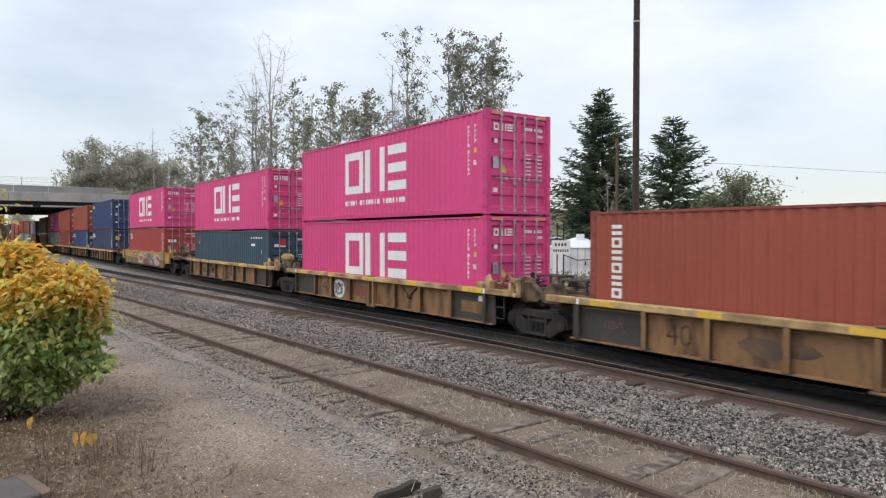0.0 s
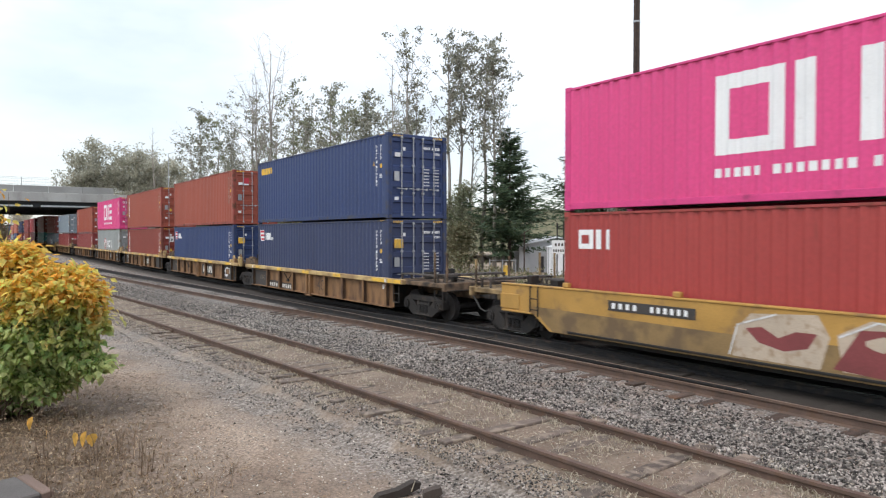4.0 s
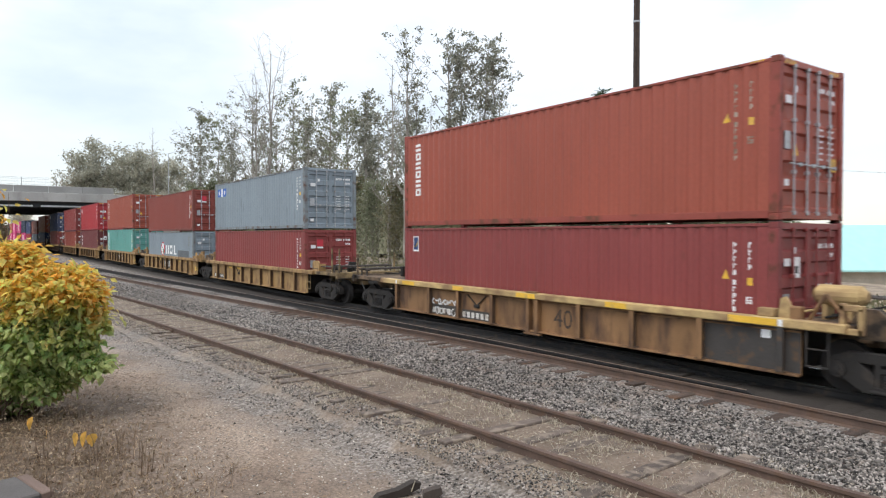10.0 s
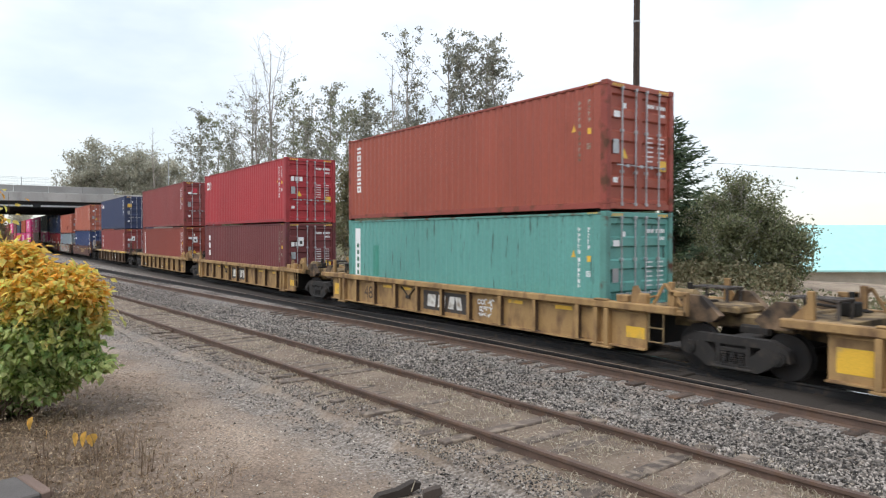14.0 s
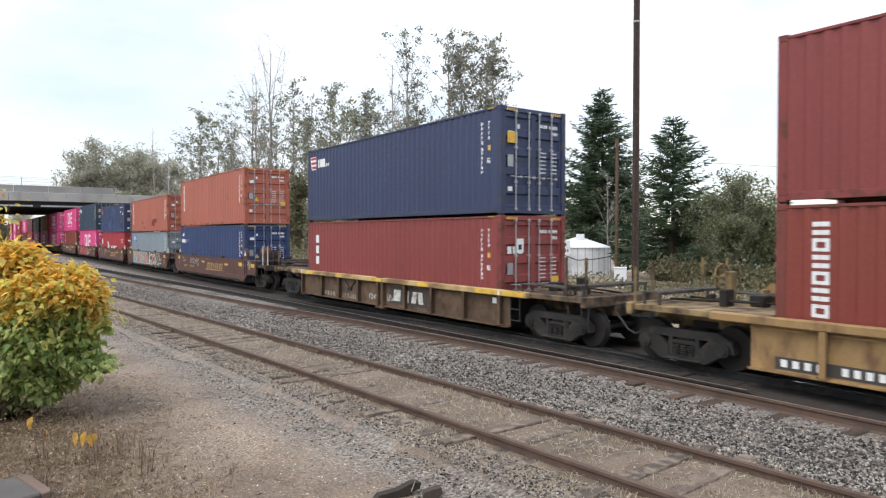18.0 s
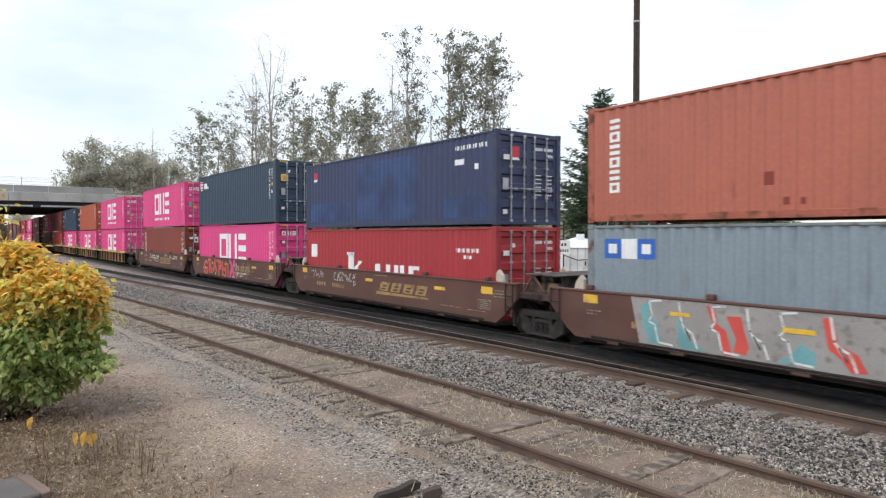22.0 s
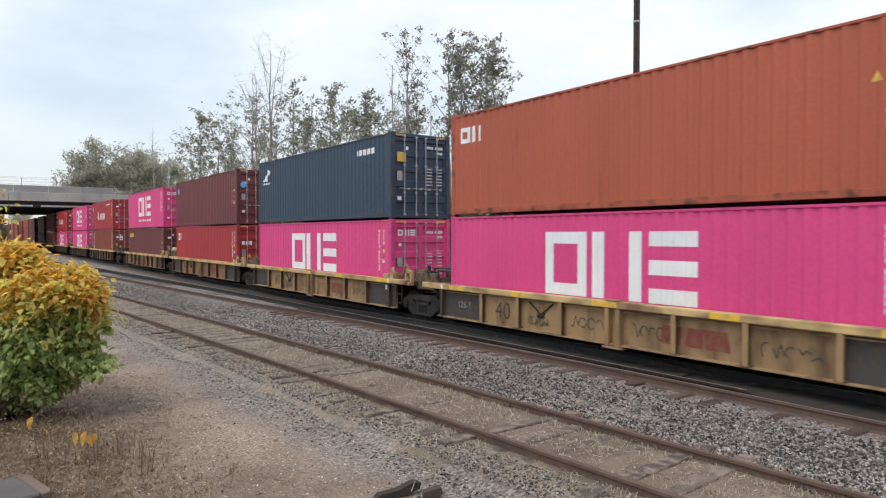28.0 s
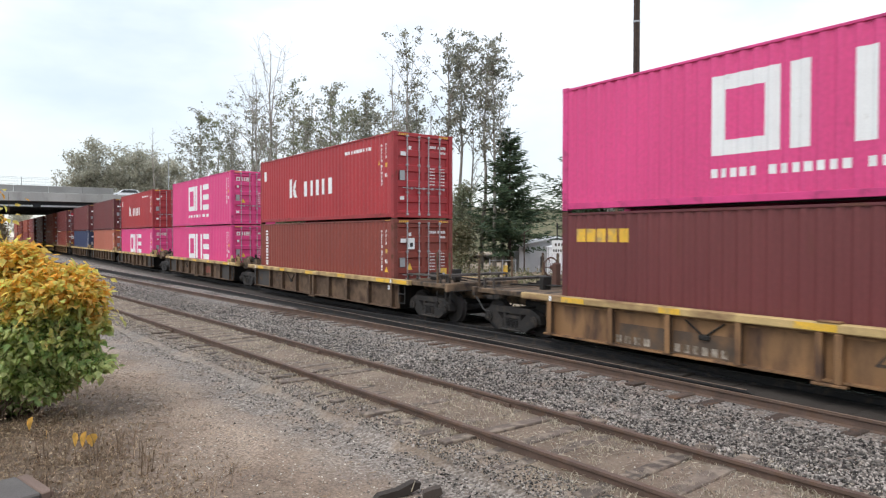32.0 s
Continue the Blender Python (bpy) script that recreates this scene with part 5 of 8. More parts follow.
    for s, end, gap in ((1, ahead, gap_ahead), (-1, behind, gap_behind)):
        m = None if s > 0 else turn
        half = hf if s > 0 else hr
        reach = 6.096 + gap / 2
        part("bulkhead", shared(("bulkhead", half), lambda: Geo().box(half - 0.30, half - 0.22, -1.24, 1.24, 0.25, 1.02, 0.01)), DARK, ob, at=m)
        if end == "pin":
            dk = shared(("end_platform", half), lambda: Geo().box(half - 0.2, half + 0.80, -1.26, 1.26, 1.00, 1.16, 0.015).prism([(half + 0.1, 0.70), (half + 0.95, 0.74), (half + 0.95, 1.02), (half + 0.1, 1.02)], -0.45, 0.45).box(half + 0.72, half + 0.95, -0.95, 0.95, 0.86, 1.20, 0.03))
            part("end_platform", dk, deck_paint, ob, at=m)
            part("drawbar", shared(("drawbar", round(reach, 1), half), lambda: Geo().box(half + 0.9, reach - 0.02, -0.24, 0.24, 0.74, 1.04, 0.05).box(half + 0.9, reach - 0.25, -0.5, 0.5, 1.05, 1.22, 0.04)), deck_paint, ob, at=m)
            for y in (-0.98, 0.80):
                part("side_bearer", shared(("side_bearer", half, y), lambda: Geo().prism([(half + 0.55, 1.0), (half + 0.75, 1.42), (half + 1.05, 1.42), (half + 1.45, 1.05), (half + 1.30, 0.92), (half + 0.8, 0.92)], y, y + 0.18)), DECK, ob, at=m)
            part("support_arm", shared(("support_arm", half), lambda: Geo().tube((half + 0.05, -1.15, 1.16), (half + 0.30, -1.10, 1.62), 0.035, n=6).tube((half + 0.30, -1.10, 1.62), (half + 0.66, -1.05, 1.18), 0.035, n=6).box(half - 0.20, half + 0.0, -1.32, -1.16, 1.16, 1.40, 0.02)), body, ob, at=m)
            part("walkway", shared(("walkway", half), lambda: grating(half + 0.05, half + 0.95, 0.15, 0.75, 1.52, 1.15, True)), GRATE, ob, at=m)["kind"] = "stuff"
            part("valve_gear", shared(("valve_gear", half), lambda: Geo().box(half + 0.12, half + 0.38, -0.30, 0.0, 1.16, 1.42, 0.02).tube((half + 0.25, -0.15, 1.42), (half + 0.25, -0.15, 1.60), 0.06, n=8).tube((half + 0.10, -0.55, 1.22), (half + 1.10, -0.48, 1.30), 0.028, n=6).tube((half + 0.15, -0.80, 1.20), (half + 0.9, -0.25, 1.42), 0.020, n=6)), DARK, ob, at=m)
            if ribbed:
                def lug():
                    g = Geo()
                    for x0, z0, x1, z1 in ((0.62, 1.02, 0.70, 1.52), (0.90, 1.02, 0.98, 1.46), (0.62, 1.02, 0.98, 1.12), (0.62, 1.40, 0.98, 1.50)):
                        g.box(half + x0, half + x1, -1.36, -1.24, z0, z1, 0.012)
                    return g
                if kind == "cream":
                    for dx, y in ((0.40, -1.02), (0.40, 1.02)):
                        part("stanchion", shared(("deck_post", half, y), lambda: Geo().box(half + 0.34, half + 0.46, y - 0.05, y + 0.05, 1.16, 1.66, 0.012).prism([(half + 0.46, 1.16), (half + 0.46, 1.45), (half + 0.75, 1.16)], y - 0.02, y + 0.02)), body, ob, "pale upright deck post", at=m)
                part("lift_lug", shared(("lift_lug", half), lug), chordp, ob, "holed lifting lug at the deck corner", at=m)
                part("guide_arm", shared(("guide_arm", half), lambda: Geo().box(half - 0.75, half - 0.45, -1.36, -1.12, 1.19, 1.34, 0.015).prism([(half - 0.40, 1.19), (half - 0.36, 1.52), (half - 0.28, 1.56), (half - 0.05, 1.19)], -1.30, -1.22).tube((half - 0.40, -1.18, 1.22), (half + 0.15, -1.18, 1.36), 0.022, n=6)), chordp, ob, at=m)
            else:
                part("cover_plate", shared(("cover_plate", half), lambda: Geo().box(half - 0.05, half + 0.55, -1.15, 1.15, 1.60, 1.635, 0.008).box(half + 0.05, half + 0.13, -0.9, 0.9, 1.16, 1.60).box(half + 0.40, half + 0.48, -0.9, 0.9, 1.16, 1.60)), GRATE, ob, at=m)
                for y in (-1.22, 1.22):
                    part("corner_guide", shared(("corner_guide", half, y), lambda: Geo().prism([(6.16, 1.386), (6.16, 1.60), (6.25, 1.70), (6.40, 1.54), (6.44, 1.386)], y - 0.05, y + 0.05)), BEIGE, ob, "pale worn guide cone at the box corner", at=m)
        else:
            def deck():
                g = Geo().box(half - 0.2, reach - 0.62, -1.30, 1.30, 1.04, 1.17, 0.015)
                g.box(half, reach - 0.55, -0.33, 0.33, 0.70, 1.04, 0.02).box(reach - 0.72, reach - 0.58, -1.40, 1.40, 0.95, 1.20, 0.02)
                return g
            part("end_platform", shared(("coupler_deck", half, round(reach, 1)), deck), deck_paint, ob, at=m)
            part("coupler", shared(("coupler", round(reach, 1)), lambda: Geo().box(reach - 0.75, reach - 0.22, -0.09, 0.09, 0.76, 0.94, 0.02).box(reach - 0.30, reach + 0.06, -0.17, 0.14, 0.70, 0.99, 0.04)), GREASE, ob, at=m)

            post_paint = BEIGE if kind == "brown" else deck_paint
            for dx, y, z in ((0.69, -1.22, 2.10), (0.69, 1.22, 1.95), (1.31, -1.22, 2.10)):
                part("stanchion", shared(("stanchion", round(reach, 1), dx, y), lambda: Geo().box(reach - dx - 0.03, reach - dx + 0.03, y - 0.025, y + 0.025, 1.15, z, 0.006)), post_paint, ob, at=m)
            part("cross_walkway", shared(("cross_walkway", round(reach, 1)), lambda: grating(reach - 1.30, reach - 0.82, -1.20, 1.20, 1.44, 1.16, False)), GRATE, ob, at=m)["kind"] = "stuff"
            part("side_walkway", shared(("side_walkway", half, round(reach, 1)), lambda: grating(half + 0.25, reach - 1.40, -1.18, -0.72, 1.38, 1.16, True)), GRATE, ob, at=m)["kind"] = "stuff"
            part("brake_rigging", shared(("brake_rigging", half, round(reach, 1)), lambda: Geo().tube((half + 0.3, -0.3, 1.24), (reach - 0.9, -0.42, 1.24), 0.022, n=6).tube((half + 0.4, 0.25, 1.30), (reach - 0.8, 0.15, 1.22), 0.026, n=6).box(half + 0.55, half + 0.85, -0.45, -0.15, 1.17, 1.40, 0.02).box(half + 1.05, half + 1.22, 0.05, 0.35, 1.17, 1.52, 0.02).box(reach - 1.5, reach - 1.36, -0.5, -0.3, 1.17, 1.34, 0.02)), DARK, ob, at=m)
            if kind in ("cream", "ochre"):
                def holed():
                    g = Geo().prism([(half + 0.45, 1.17), (half + 1.05, 1.17), (half + 1.05, 1.50), (half + 0.95, 1.58), (half + 0.55, 1.58), (half + 0.45, 1.50)], -1.26, -1.20)
                    return g.box(half + 0.45, half + 0.51, -1.20, -0.95, 1.17, 1.46, 0.01).box(half + 0.99, half + 1.05, -1.20, -0.95, 1.17, 1.46, 0.01)
                part("bracket_plate", shared(("bracket_plate", half), holed), body, ob, "pale yellow bracket plate", at=m)
                for k in range(4):
                    part("bracket_hole", shared(("bracket_hole", half), lambda: Geo().tube((half + 0.56, -1.268, 1.27), (half + 0.56, -1.258, 1.27), 0.025, n=8)), BLACK, ob, at=(m or Matrix()) @ pose(0.125 * k, 0, 0))
            def hose():
                g, pts = Geo(), [(reach - 0.55, -0.34, 0.78), (reach - 0.34, -0.36, 0.62), (reach - 0.18, -0.36, 0.44), (reach - 0.04, -0.30, 0.36), (reach + 0.05, -0.20, 0.40)]
                for a, b in zip(pts, pts[1:]):
                    g.tube(a, b, 0.026, n=6)
                return g
            part("air_hose", shared(("air_hose", round(reach, 1)), hose), BLACK, ob, "black hanging air hose", at=m)
            part("uncoupling_lever", shared(("lever", round(reach, 1)), lambda: Geo().tube((reach - 0.50, -1.38, 0.62), (reach - 0.50, -1.34, 0.98), 0.014, n=5).tube((reach - 0.50, -1.34, 0.98), (reach - 0.50, -0.20, 0.98), 0.014, n=5).tube((reach - 0.50, -0.20, 0.98), (reach - 0.28, -0.12, 0.96), 0.014, n=5)), TRUCK, ob, at=m)
            part("end_step", shared(("end_step", round(reach, 1)), lambda: Geo().tube((reach - 0.70, -1.36, 0.95), (reach - 0.70, -1.36, 0.40), 0.02, n=6).tube((reach - 1.12, -1.36, 0.95), (reach - 1.12, -1.36, 0.40), 0.02, n=6).tube((reach - 1.12, -1.36, 0.42), (reach - 0.70, -1.36, 0.42), 0.02, n=6).tube((reach - 1.12, -1.36, 0.68), (reach - 0.70, -1.36, 0.68), 0.02, n=6)), DARK, ob, at=m)
            if kind == "brown":
                part("air_reservoir", shared(("brake_cylinder", half), lambda: Geo().tube((half + 0.08, -0.62, 1.80), (half + 0.66, -0.62, 1.80), 0.20, n=16).tube((half + 0.02, -0.62, 1.80), (half + 0.08, -0.62, 1.80), 0.11, 0.19, 14).tube((half + 0.66, -0.62, 1.80), (half + 0.72, -0.62, 1.80), 0.19, 0.11, 14).box(half + 0.14, half + 0.22, -0.75, -0.49, 1.16, 1.64).box(half + 0.50, half + 0.58, -0.75, -0.49, 1.16, 1.64)), BROWNCAR, ob, "brown drum-shaped air reservoir", at=m)
                part("valve_gear", shared(("end_gear", half), lambda: Geo().box(half + 0.85, half + 1.25, -0.85, -0.25, 1.17, 1.62, 0.03).tube((half + 1.05, -0.55, 1.62), (half + 1.05, -0.55, 1.82), 0.09, n=10).tube((half + 0.70, -0.7, 1.45), (half + 1.75, -0.8, 1.52), 0.03, n=6).tube((half + 1.30, -0.4, 1.25), (half + 1.70, -0.3, 1.66), 0.04, n=6)), DARK, ob, at=m)
                guide = part("corner_guide", shared("end_guide", lambda: Geo().prism([(6.18, 1.386), (6.18, 1.78), (6.30, 1.94), (6.46, 1.90), (6.56, 1.70), (6.58, 1.386)], -1.28, -1.14)), BROWNCAR, ob, "brown guide cone with a white face", at=m)
                part("white_face", shared("guide_face", lambda: flat([[(6.22, 1.58), (6.52, 1.58), (6.34, 1.86)]], -1.283)), WHITE, guide, "white triangle")
            if (s > 0) == (kind in ("brown", "ochre")):
                def spoked():
                    g = Geo()
                    cx, cy, cz = half + 1.75, -0.62, 1.72
                    for i in range(16):
                        a, b = 2 * math.pi * i / 16, 2 * math.pi * (i + 1) / 16
                        g.tube((cx, cy + 0.27 * math.cos(a), cz + 0.27 * math.sin(a)), (cx, cy + 0.27 * math.cos(b), cz + 0.27 * math.sin(b)), 0.022, n=5, caps=False)
                    for i in range(5):
                        a = 2 * math.pi * i / 5
                        g.tube((cx, cy, cz), (cx, cy + 0.26 * math.cos(a), cz + 0.26 * math.sin(a)), 0.014, n=5)
                    return g.tube((cx - 0.15, cy, cz), (cx + 0.02, cy, cz), 0.05, n=8).box(cx - 0.30, cx - 0.12, cy - 0.10, cy + 0.10, 1.17, cz + 0.12, 0.02)
                part("hand_brake", shared(("hand_brake", half), spoked), BROWNCAR if kind == "tan" else deck_paint, ob, "spoked hand brake wheel on its stand", at=m)
            truck_parts(ob, s * (6.096 + 1.92))
        if end == "pin" and s < 0:
            truck_parts(ob, -reach)
        if ribbed:
            part("ladder", shared(("ladder", half), lambda: Geo().tube((half + 0.12, -1.37, 1.02), (half + 0.12, -1.37, 0.42), 0.018, n=6).tube((half + 0.47, -1.37, 1.02), (half + 0.47, -1.37, 0.42), 0.018, n=6).tube((half + 0.12, -1.37, 0.43), (half + 0.47, -1.37, 0.43), 0.018, n=6).tube((half + 0.12, -1.37, 0.72), (half + 0.47, -1.37, 0.72), 0.018, n=6)), DECKPALE if kind == "cream" else TRUCK, ob, at=pose(0, 0, 0) if s > 0 else turn)
            if "dttx" in extra and end == "pin" and s > 0:
                part("air_reservoir", shared(("drum", half), lambda: Geo().tube((half - 0.02, -0.6, 1.58), (half + 0.66, -0.6, 1.58), 0.185, n=16).tube((half - 0.10, -0.6, 1.58), (half - 0.02, -0.6, 1.58), 0.11, 0.175, 14).tube((half + 0.66, -0.6, 1.58), (half + 0.76, -0.6, 1.58), 0.175, 0.09, 14).box(half + 0.08, half + 0.16, -0.74, -0.46, 1.15, 1.42).box(half + 0.48, half + 0.56, -0.74, -0.46, 1.15, 1.42)), CHORD, ob, "yellow drum-shaped air reservoir")
            elif end == "pin" and s > 0:
                part("air_reservoir", shared(("small_drum", half), lambda: Geo().tube((half + 0.15, -0.5, 1.34), (half + 0.62, -0.5, 1.34), 0.16, n=12).tube((half + 0.62, -0.5, 1.34), (half + 0.68, -0.5, 1.34), 0.15, 0.07, 12)), deck_paint, ob, "drum-shaped air reservoir")
    # markings and grime
    if kind == "tan":
        if behind == "pin":
            part("dark_panel", shared("rear_panel", lambda: Geo().box(-6.545, -4.53, -1.292, -1.2855, 0.26, 1.025)), SLAB, ob, "dark grey repainted end panel")
        if ahead == "pin":
            part("dark_panel", shared("front_panel", lambda: Geo().box(4.73, 6.545, -1.292, -1.2855, 0.26, 1.025)), SLAB, ob, "dark grey repainted end panel")
        for x, w in ((-5.9, 0.7), (-3.2, 0.5), (-0.5, 0.7), (2.4, 0.6), (5.3, 0.9)):
            part("yellow_stripe", shared(("yellow_stripe", w), lambda: flat([rect(0, w, 1.05, 1.17)], -1.4425)), YELLOW, ob, at=pose(x, 0, 0))
        if ahead == "coupler":
            part("yellow_stripe", shared("yellow_chord_end", lambda: flat([rect(6.42, 7.22, 1.05, 1.17)], -1.4425)), YELLOW, ob)
        for q in (rect(5.85, 6.02, 0.80, 0.95), rect(-6.30, -6.22, 1.05, 1.17), rect(6.22, 6.30, 1.05, 1.17)):
            part("white_square", shared(("white_square", str(q)), lambda: flat([q], -1.4435 if q[0][1] > 1 else -1.2960)), WHITE, ob)
        if "smear" in extra:
            part("smear", flat([blob(random.Random(4), -1.95, 0.60, 0.55, 0.20)], -1.2875), SMEAR, ob, "dark smeared patch")
            part("smear", flat([blob(random.Random(9), -1.35, 0.62, 0.45, 0.16)], -1.2895), SMEAR, ob, "dark smeared patch")
        else:
            part("bracket", shared(("bracket", "redleft" in extra), lambda: vee(2.35 if "redleft" in extra else -2.25)), DARK, ob)
        lettering(ob, "40", 0.62, -3.70 if "dttx" not in extra else 1.0, -1.2875, 0.42, FADED)
        if "125" in extra:
            lettering(ob, "125-T", 0.25, -5.35, -1.2955, 0.56, DULLRED if "smear" in extra else WORNWHITE)
    if kind == "cream":
        if "qttx" in extra:
            part("number_panel", shared("low_panel", lambda: flat([rect(-6.05, -3.95, 0.28, 0.50)], -1.2880)), SLAB, ob, "dark strip with the car's number in bars")
            part("number_strip", shared("low_bars", lambda: flat(bars(-5.95, -5.15, 0.33, 0.46, 4, 0.55) + bars(-4.95, -4.05, 0.33, 0.46, 5, 0.55), -1.2895)), WHITE, ob)["kind"] = "stuff"
        else:
            lettering(ob, "48", 0.60, -4.5, -1.2875, 0.42, FADED)
        part("bracket", shared("bracket48", lambda: vee(-1.9)), DARK, ob)
        for q in ([rect(6.72, 7.20, 0.44, 0.68)] if hf > 7 else []) + ([rect(-7.12, -6.52, 0.38, 0.80)] if hr > 7 else []):
            part("repaint", shared(("repaint", str(q)), lambda: flat([q], -1.2878)), YELLOW, ob, "deeper yellow repainted patch")
        if "qttx" in extra:
            if behind == "coupler":
                part("frame_mark", shared("double_frame", lambda: flat(ring(0.42, 0.70, 0.36, 0.64, 0.035) + ring(0.705, 0.98, 0.36, 0.64, 0.035), -1.2880)), DULLWHITE, ob, "two square white outlines")
            for x in (1.80, 3.45, 5.88) if behind == "coupler" else ():
                part("repaint", shared(("rust_smear", x), lambda: flat([blob(random.Random(int(x * 10)), 0.0, 0.60, 0.34, 0.11)], -1.2880)), OCHRE, ob, "deeper yellow smear", at=pose(x, 0, 0))
        for x in (-3.5, -2.3) if "qttx" in extra else (-3.5, -2.3, 2.9, 4.6):
            part("yellow_stripe", shared("yellow48", lambda: flat([rect(0, 0.55, 0.86, 0.96)], -1.2875)), YELLOW, ob, at=pose(x, 0, 0))
    if ribbed and "mark" in extra.split():
        x0 = 0.55 if kind == "tan" else -1.05
        part("logo_panel", shared(("logo_panel", kind), lambda: flat([rect(x0, x0 + 2.25, 0.36, 0.93)], -1.2875)), SLAB, ob, "dark panel behind the car's logo")
        for q in (rect(x0 + 0.20, x0 + 0.62, 0.46, 0.83, 0.05), rect(x0 + 0.76, x0 + 1.12, 0.46, 0.83, 0.05), rect(x0 + 1.28, x0 + 1.54, 0.46, 0.83, 0.10), rect(x0 + 1.72, x0 + 1.98, 0.46, 0.83, -0.08)):
            part("logo_block", shared(("logo_block", str(q)), lambda: flat([q], -1.2905)), DULLWHITE, ob)
    if ribbed and "redmark" in extra:
        part("side_logo", shared("red_car_logo", lambda: flat([rect(1.20, 1.66, 0.42, 0.80, 0.05), rect(1.78, 2.14, 0.42, 0.80, 0.05), rect(2.24, 2.74, 0.42, 0.80, -0.06)], -1.2885)), FADEDRED, ob)["kind"] = "stuff"
    if ribbed and "dttx" in extra:
        clear = "clear" in extra
        part("number_panel", shared(("number_panel", clear), lambda: flat([rect(-4.62 if clear else -4.30, -3.04, 0.262, 0.56 if clear else 0.72), rect(-2.96, -1.54, 0.262, 0.52 if clear else 0.72)], -1.2875)), SLAB if clear else SMEAR, ob, "dark panel with the car's number in bars")
        part("number_strip", shared(("number_strip", clear), lambda: flat(bars(-4.40, -3.42, 0.30, 0.46, 4, 0.62) + bars(-2.92, -1.70, 0.30, 0.46, 6, 0.64), -1.289)), DULLWHITE if clear else WORNWHITE, ob)["kind"] = "stuff"
    if ribbed and "redleft" in extra:
        for q in (rect(-1.86, -1.40, 0.44, 0.80, 0.05), rect(-1.30, -0.92, 0.44, 0.80, 0.05), rect(-0.86, -0.42, 0.44, 0.80, -0.05)):
            part("logo_block", shared(("logo_block", str(q)), lambda: flat([q], -1.2885)), FADEDRED, ob, "faded red logo block")
        y = -1.2895
        part("spray_paint", flat([disc(-2.58, 0.60, 0.46, 0.36, 14)], y), SPRAY["white"], ob, "round white sprayed tag")
        part("spray_paint", flat(scrawl(41, -2.92, -2.26, 0.32, 0.88, 0.05, 4) + band(arc(-2.58, 0.60, 0.20, 0.20, 0, 360, 10), 0.06) + band([(-2.35, 0.42), (-2.25, 0.78)], 0.05), y - 0.0015), SPRAY["dark"], ob, "black lines of the round tag")["kind"] = "stuff"
        part("bare_patch", flat([rect(5.05, 6.0, 0.46, 0.78)], -1.2935), TAN, ob, "tan rectangle on the dark panel")
    if kind == "brown":
        for x, w, z in ((-6.05, 0.42, 1.10), (-0.75, 0.50, 1.02), (3.45, 0.55, 1.00), (5.69, 0.48, 1.04)):
            part("yellow_stripe", shared(("yellow_brown", w), lambda: flat([rect(0, w, 0.0, 0.10 if w < 0.56 and w > 0.48 else 0.19)], -1.4025)), YELLOW, ob, "yellow reflective strip", at=pose(x, 0, z))
        for k in range(4):
            part("logo_block", shared("slant_block", lambda: flat([rect(0.0, 0.58, 0.0, 0.30, 0.15)], -1.4020)), GOLD, ob, "faded gold slanted logo block", at=pose(0.18 + 0.74 * k, 0, 0.76))
            part("logo_gap", shared("slant_gap", lambda: flat([rect(0.0, 0.26, 0.0, 0.06, 0.03), rect(0.07, 0.33, 0.10, 0.16, 0.03)], -1.4030)), BROWNCAR, ob, at=pose(0.36 + 0.74 * k, 0, 0.80))["kind"] = "stuff"
        part("logo_swoosh", shared("swoosh", lambda: flat([[(-0.05, 0.62), (3.15, 0.66), (3.1, 0.71), (0.05, 0.73)]], -1.4020)), GOLD, ob)
        part("number_strip", shared("gold_bars", lambda: flat(bars(-4.7, -3.85, 0.66, 0.80, 4, 0.6) + bars(-3.35, -2.3, 0.66, 0.80, 6, 0.6), -1.4028)), GOLD, ob)["kind"] = "stuff"
        lettering(ob, extra[-1:].upper(), 0.24, -1.57, -1.4030, 0.80, WHITE)
        part("data_marks", shared("data_marks", lambda: flat([q for z in (1.14, 1.06, 0.98) for q in bars(6.2 if z < 1.1 else 6.25, 6.75, z, z + 0.03, 5)] + bars(-0.15, 0.75, 1.24, 1.28, 8) + bars(3.8, 4.9, 0.56, 0.58, 7) + bars(5.1, 5.9, 0.54, 0.56, 5) + bars(-5.95, -5.5, 0.92, 0.95, 4) + bars(-5.95, -5.6, 0.85, 0.88, 3), -1.4030)), WORNWHITE, ob)["kind"] = "stuff"
        if ahead == "coupler":
            part("frame_mark", shared("frame_mark", lambda: flat(ring(6.93, 7.16, 1.14, 1.36, 0.025) + ring(7.15, 7.38, 1.14, 1.36, 0.025), -1.4035)), WHITE, ob, "two square white outlines")
            part("yellow_stripe", shared("yellow_end", lambda: flat([rect(7.55, 8.05, 1.04, 1.22)], -1.4265)), YELLOW, ob, "yellow reflective strip")
            part("yellow_sticker", shared("yellow_low", lambda: flat([rect(7.18, 7.36, 0.92, 1.09)], -1.4035)), CHORD, ob)
        else:
            part("frame_mark", shared("notice_frame", lambda: flat(ring(5.56, 6.09, 0.62, 0.88, 0.018) + [rect(5.64, 6.0, 0.67 + 0.05 * k, 0.69 + 0.05 * k) for k in range(4)], -1.4035)), WORNWHITE, ob, "small framed notice in worn white")
        for x in (-5.2, -3.6, -1.2, 1.4, 3.8, 5.4):
            part("foot_tab", shared("foot_tab", lambda: Geo().box(-0.16, 0.16, -1.405, -1.31, 0.245, 0.302, 0.006)), BROWNCAR, ob, at=pose(x, 0, 0))
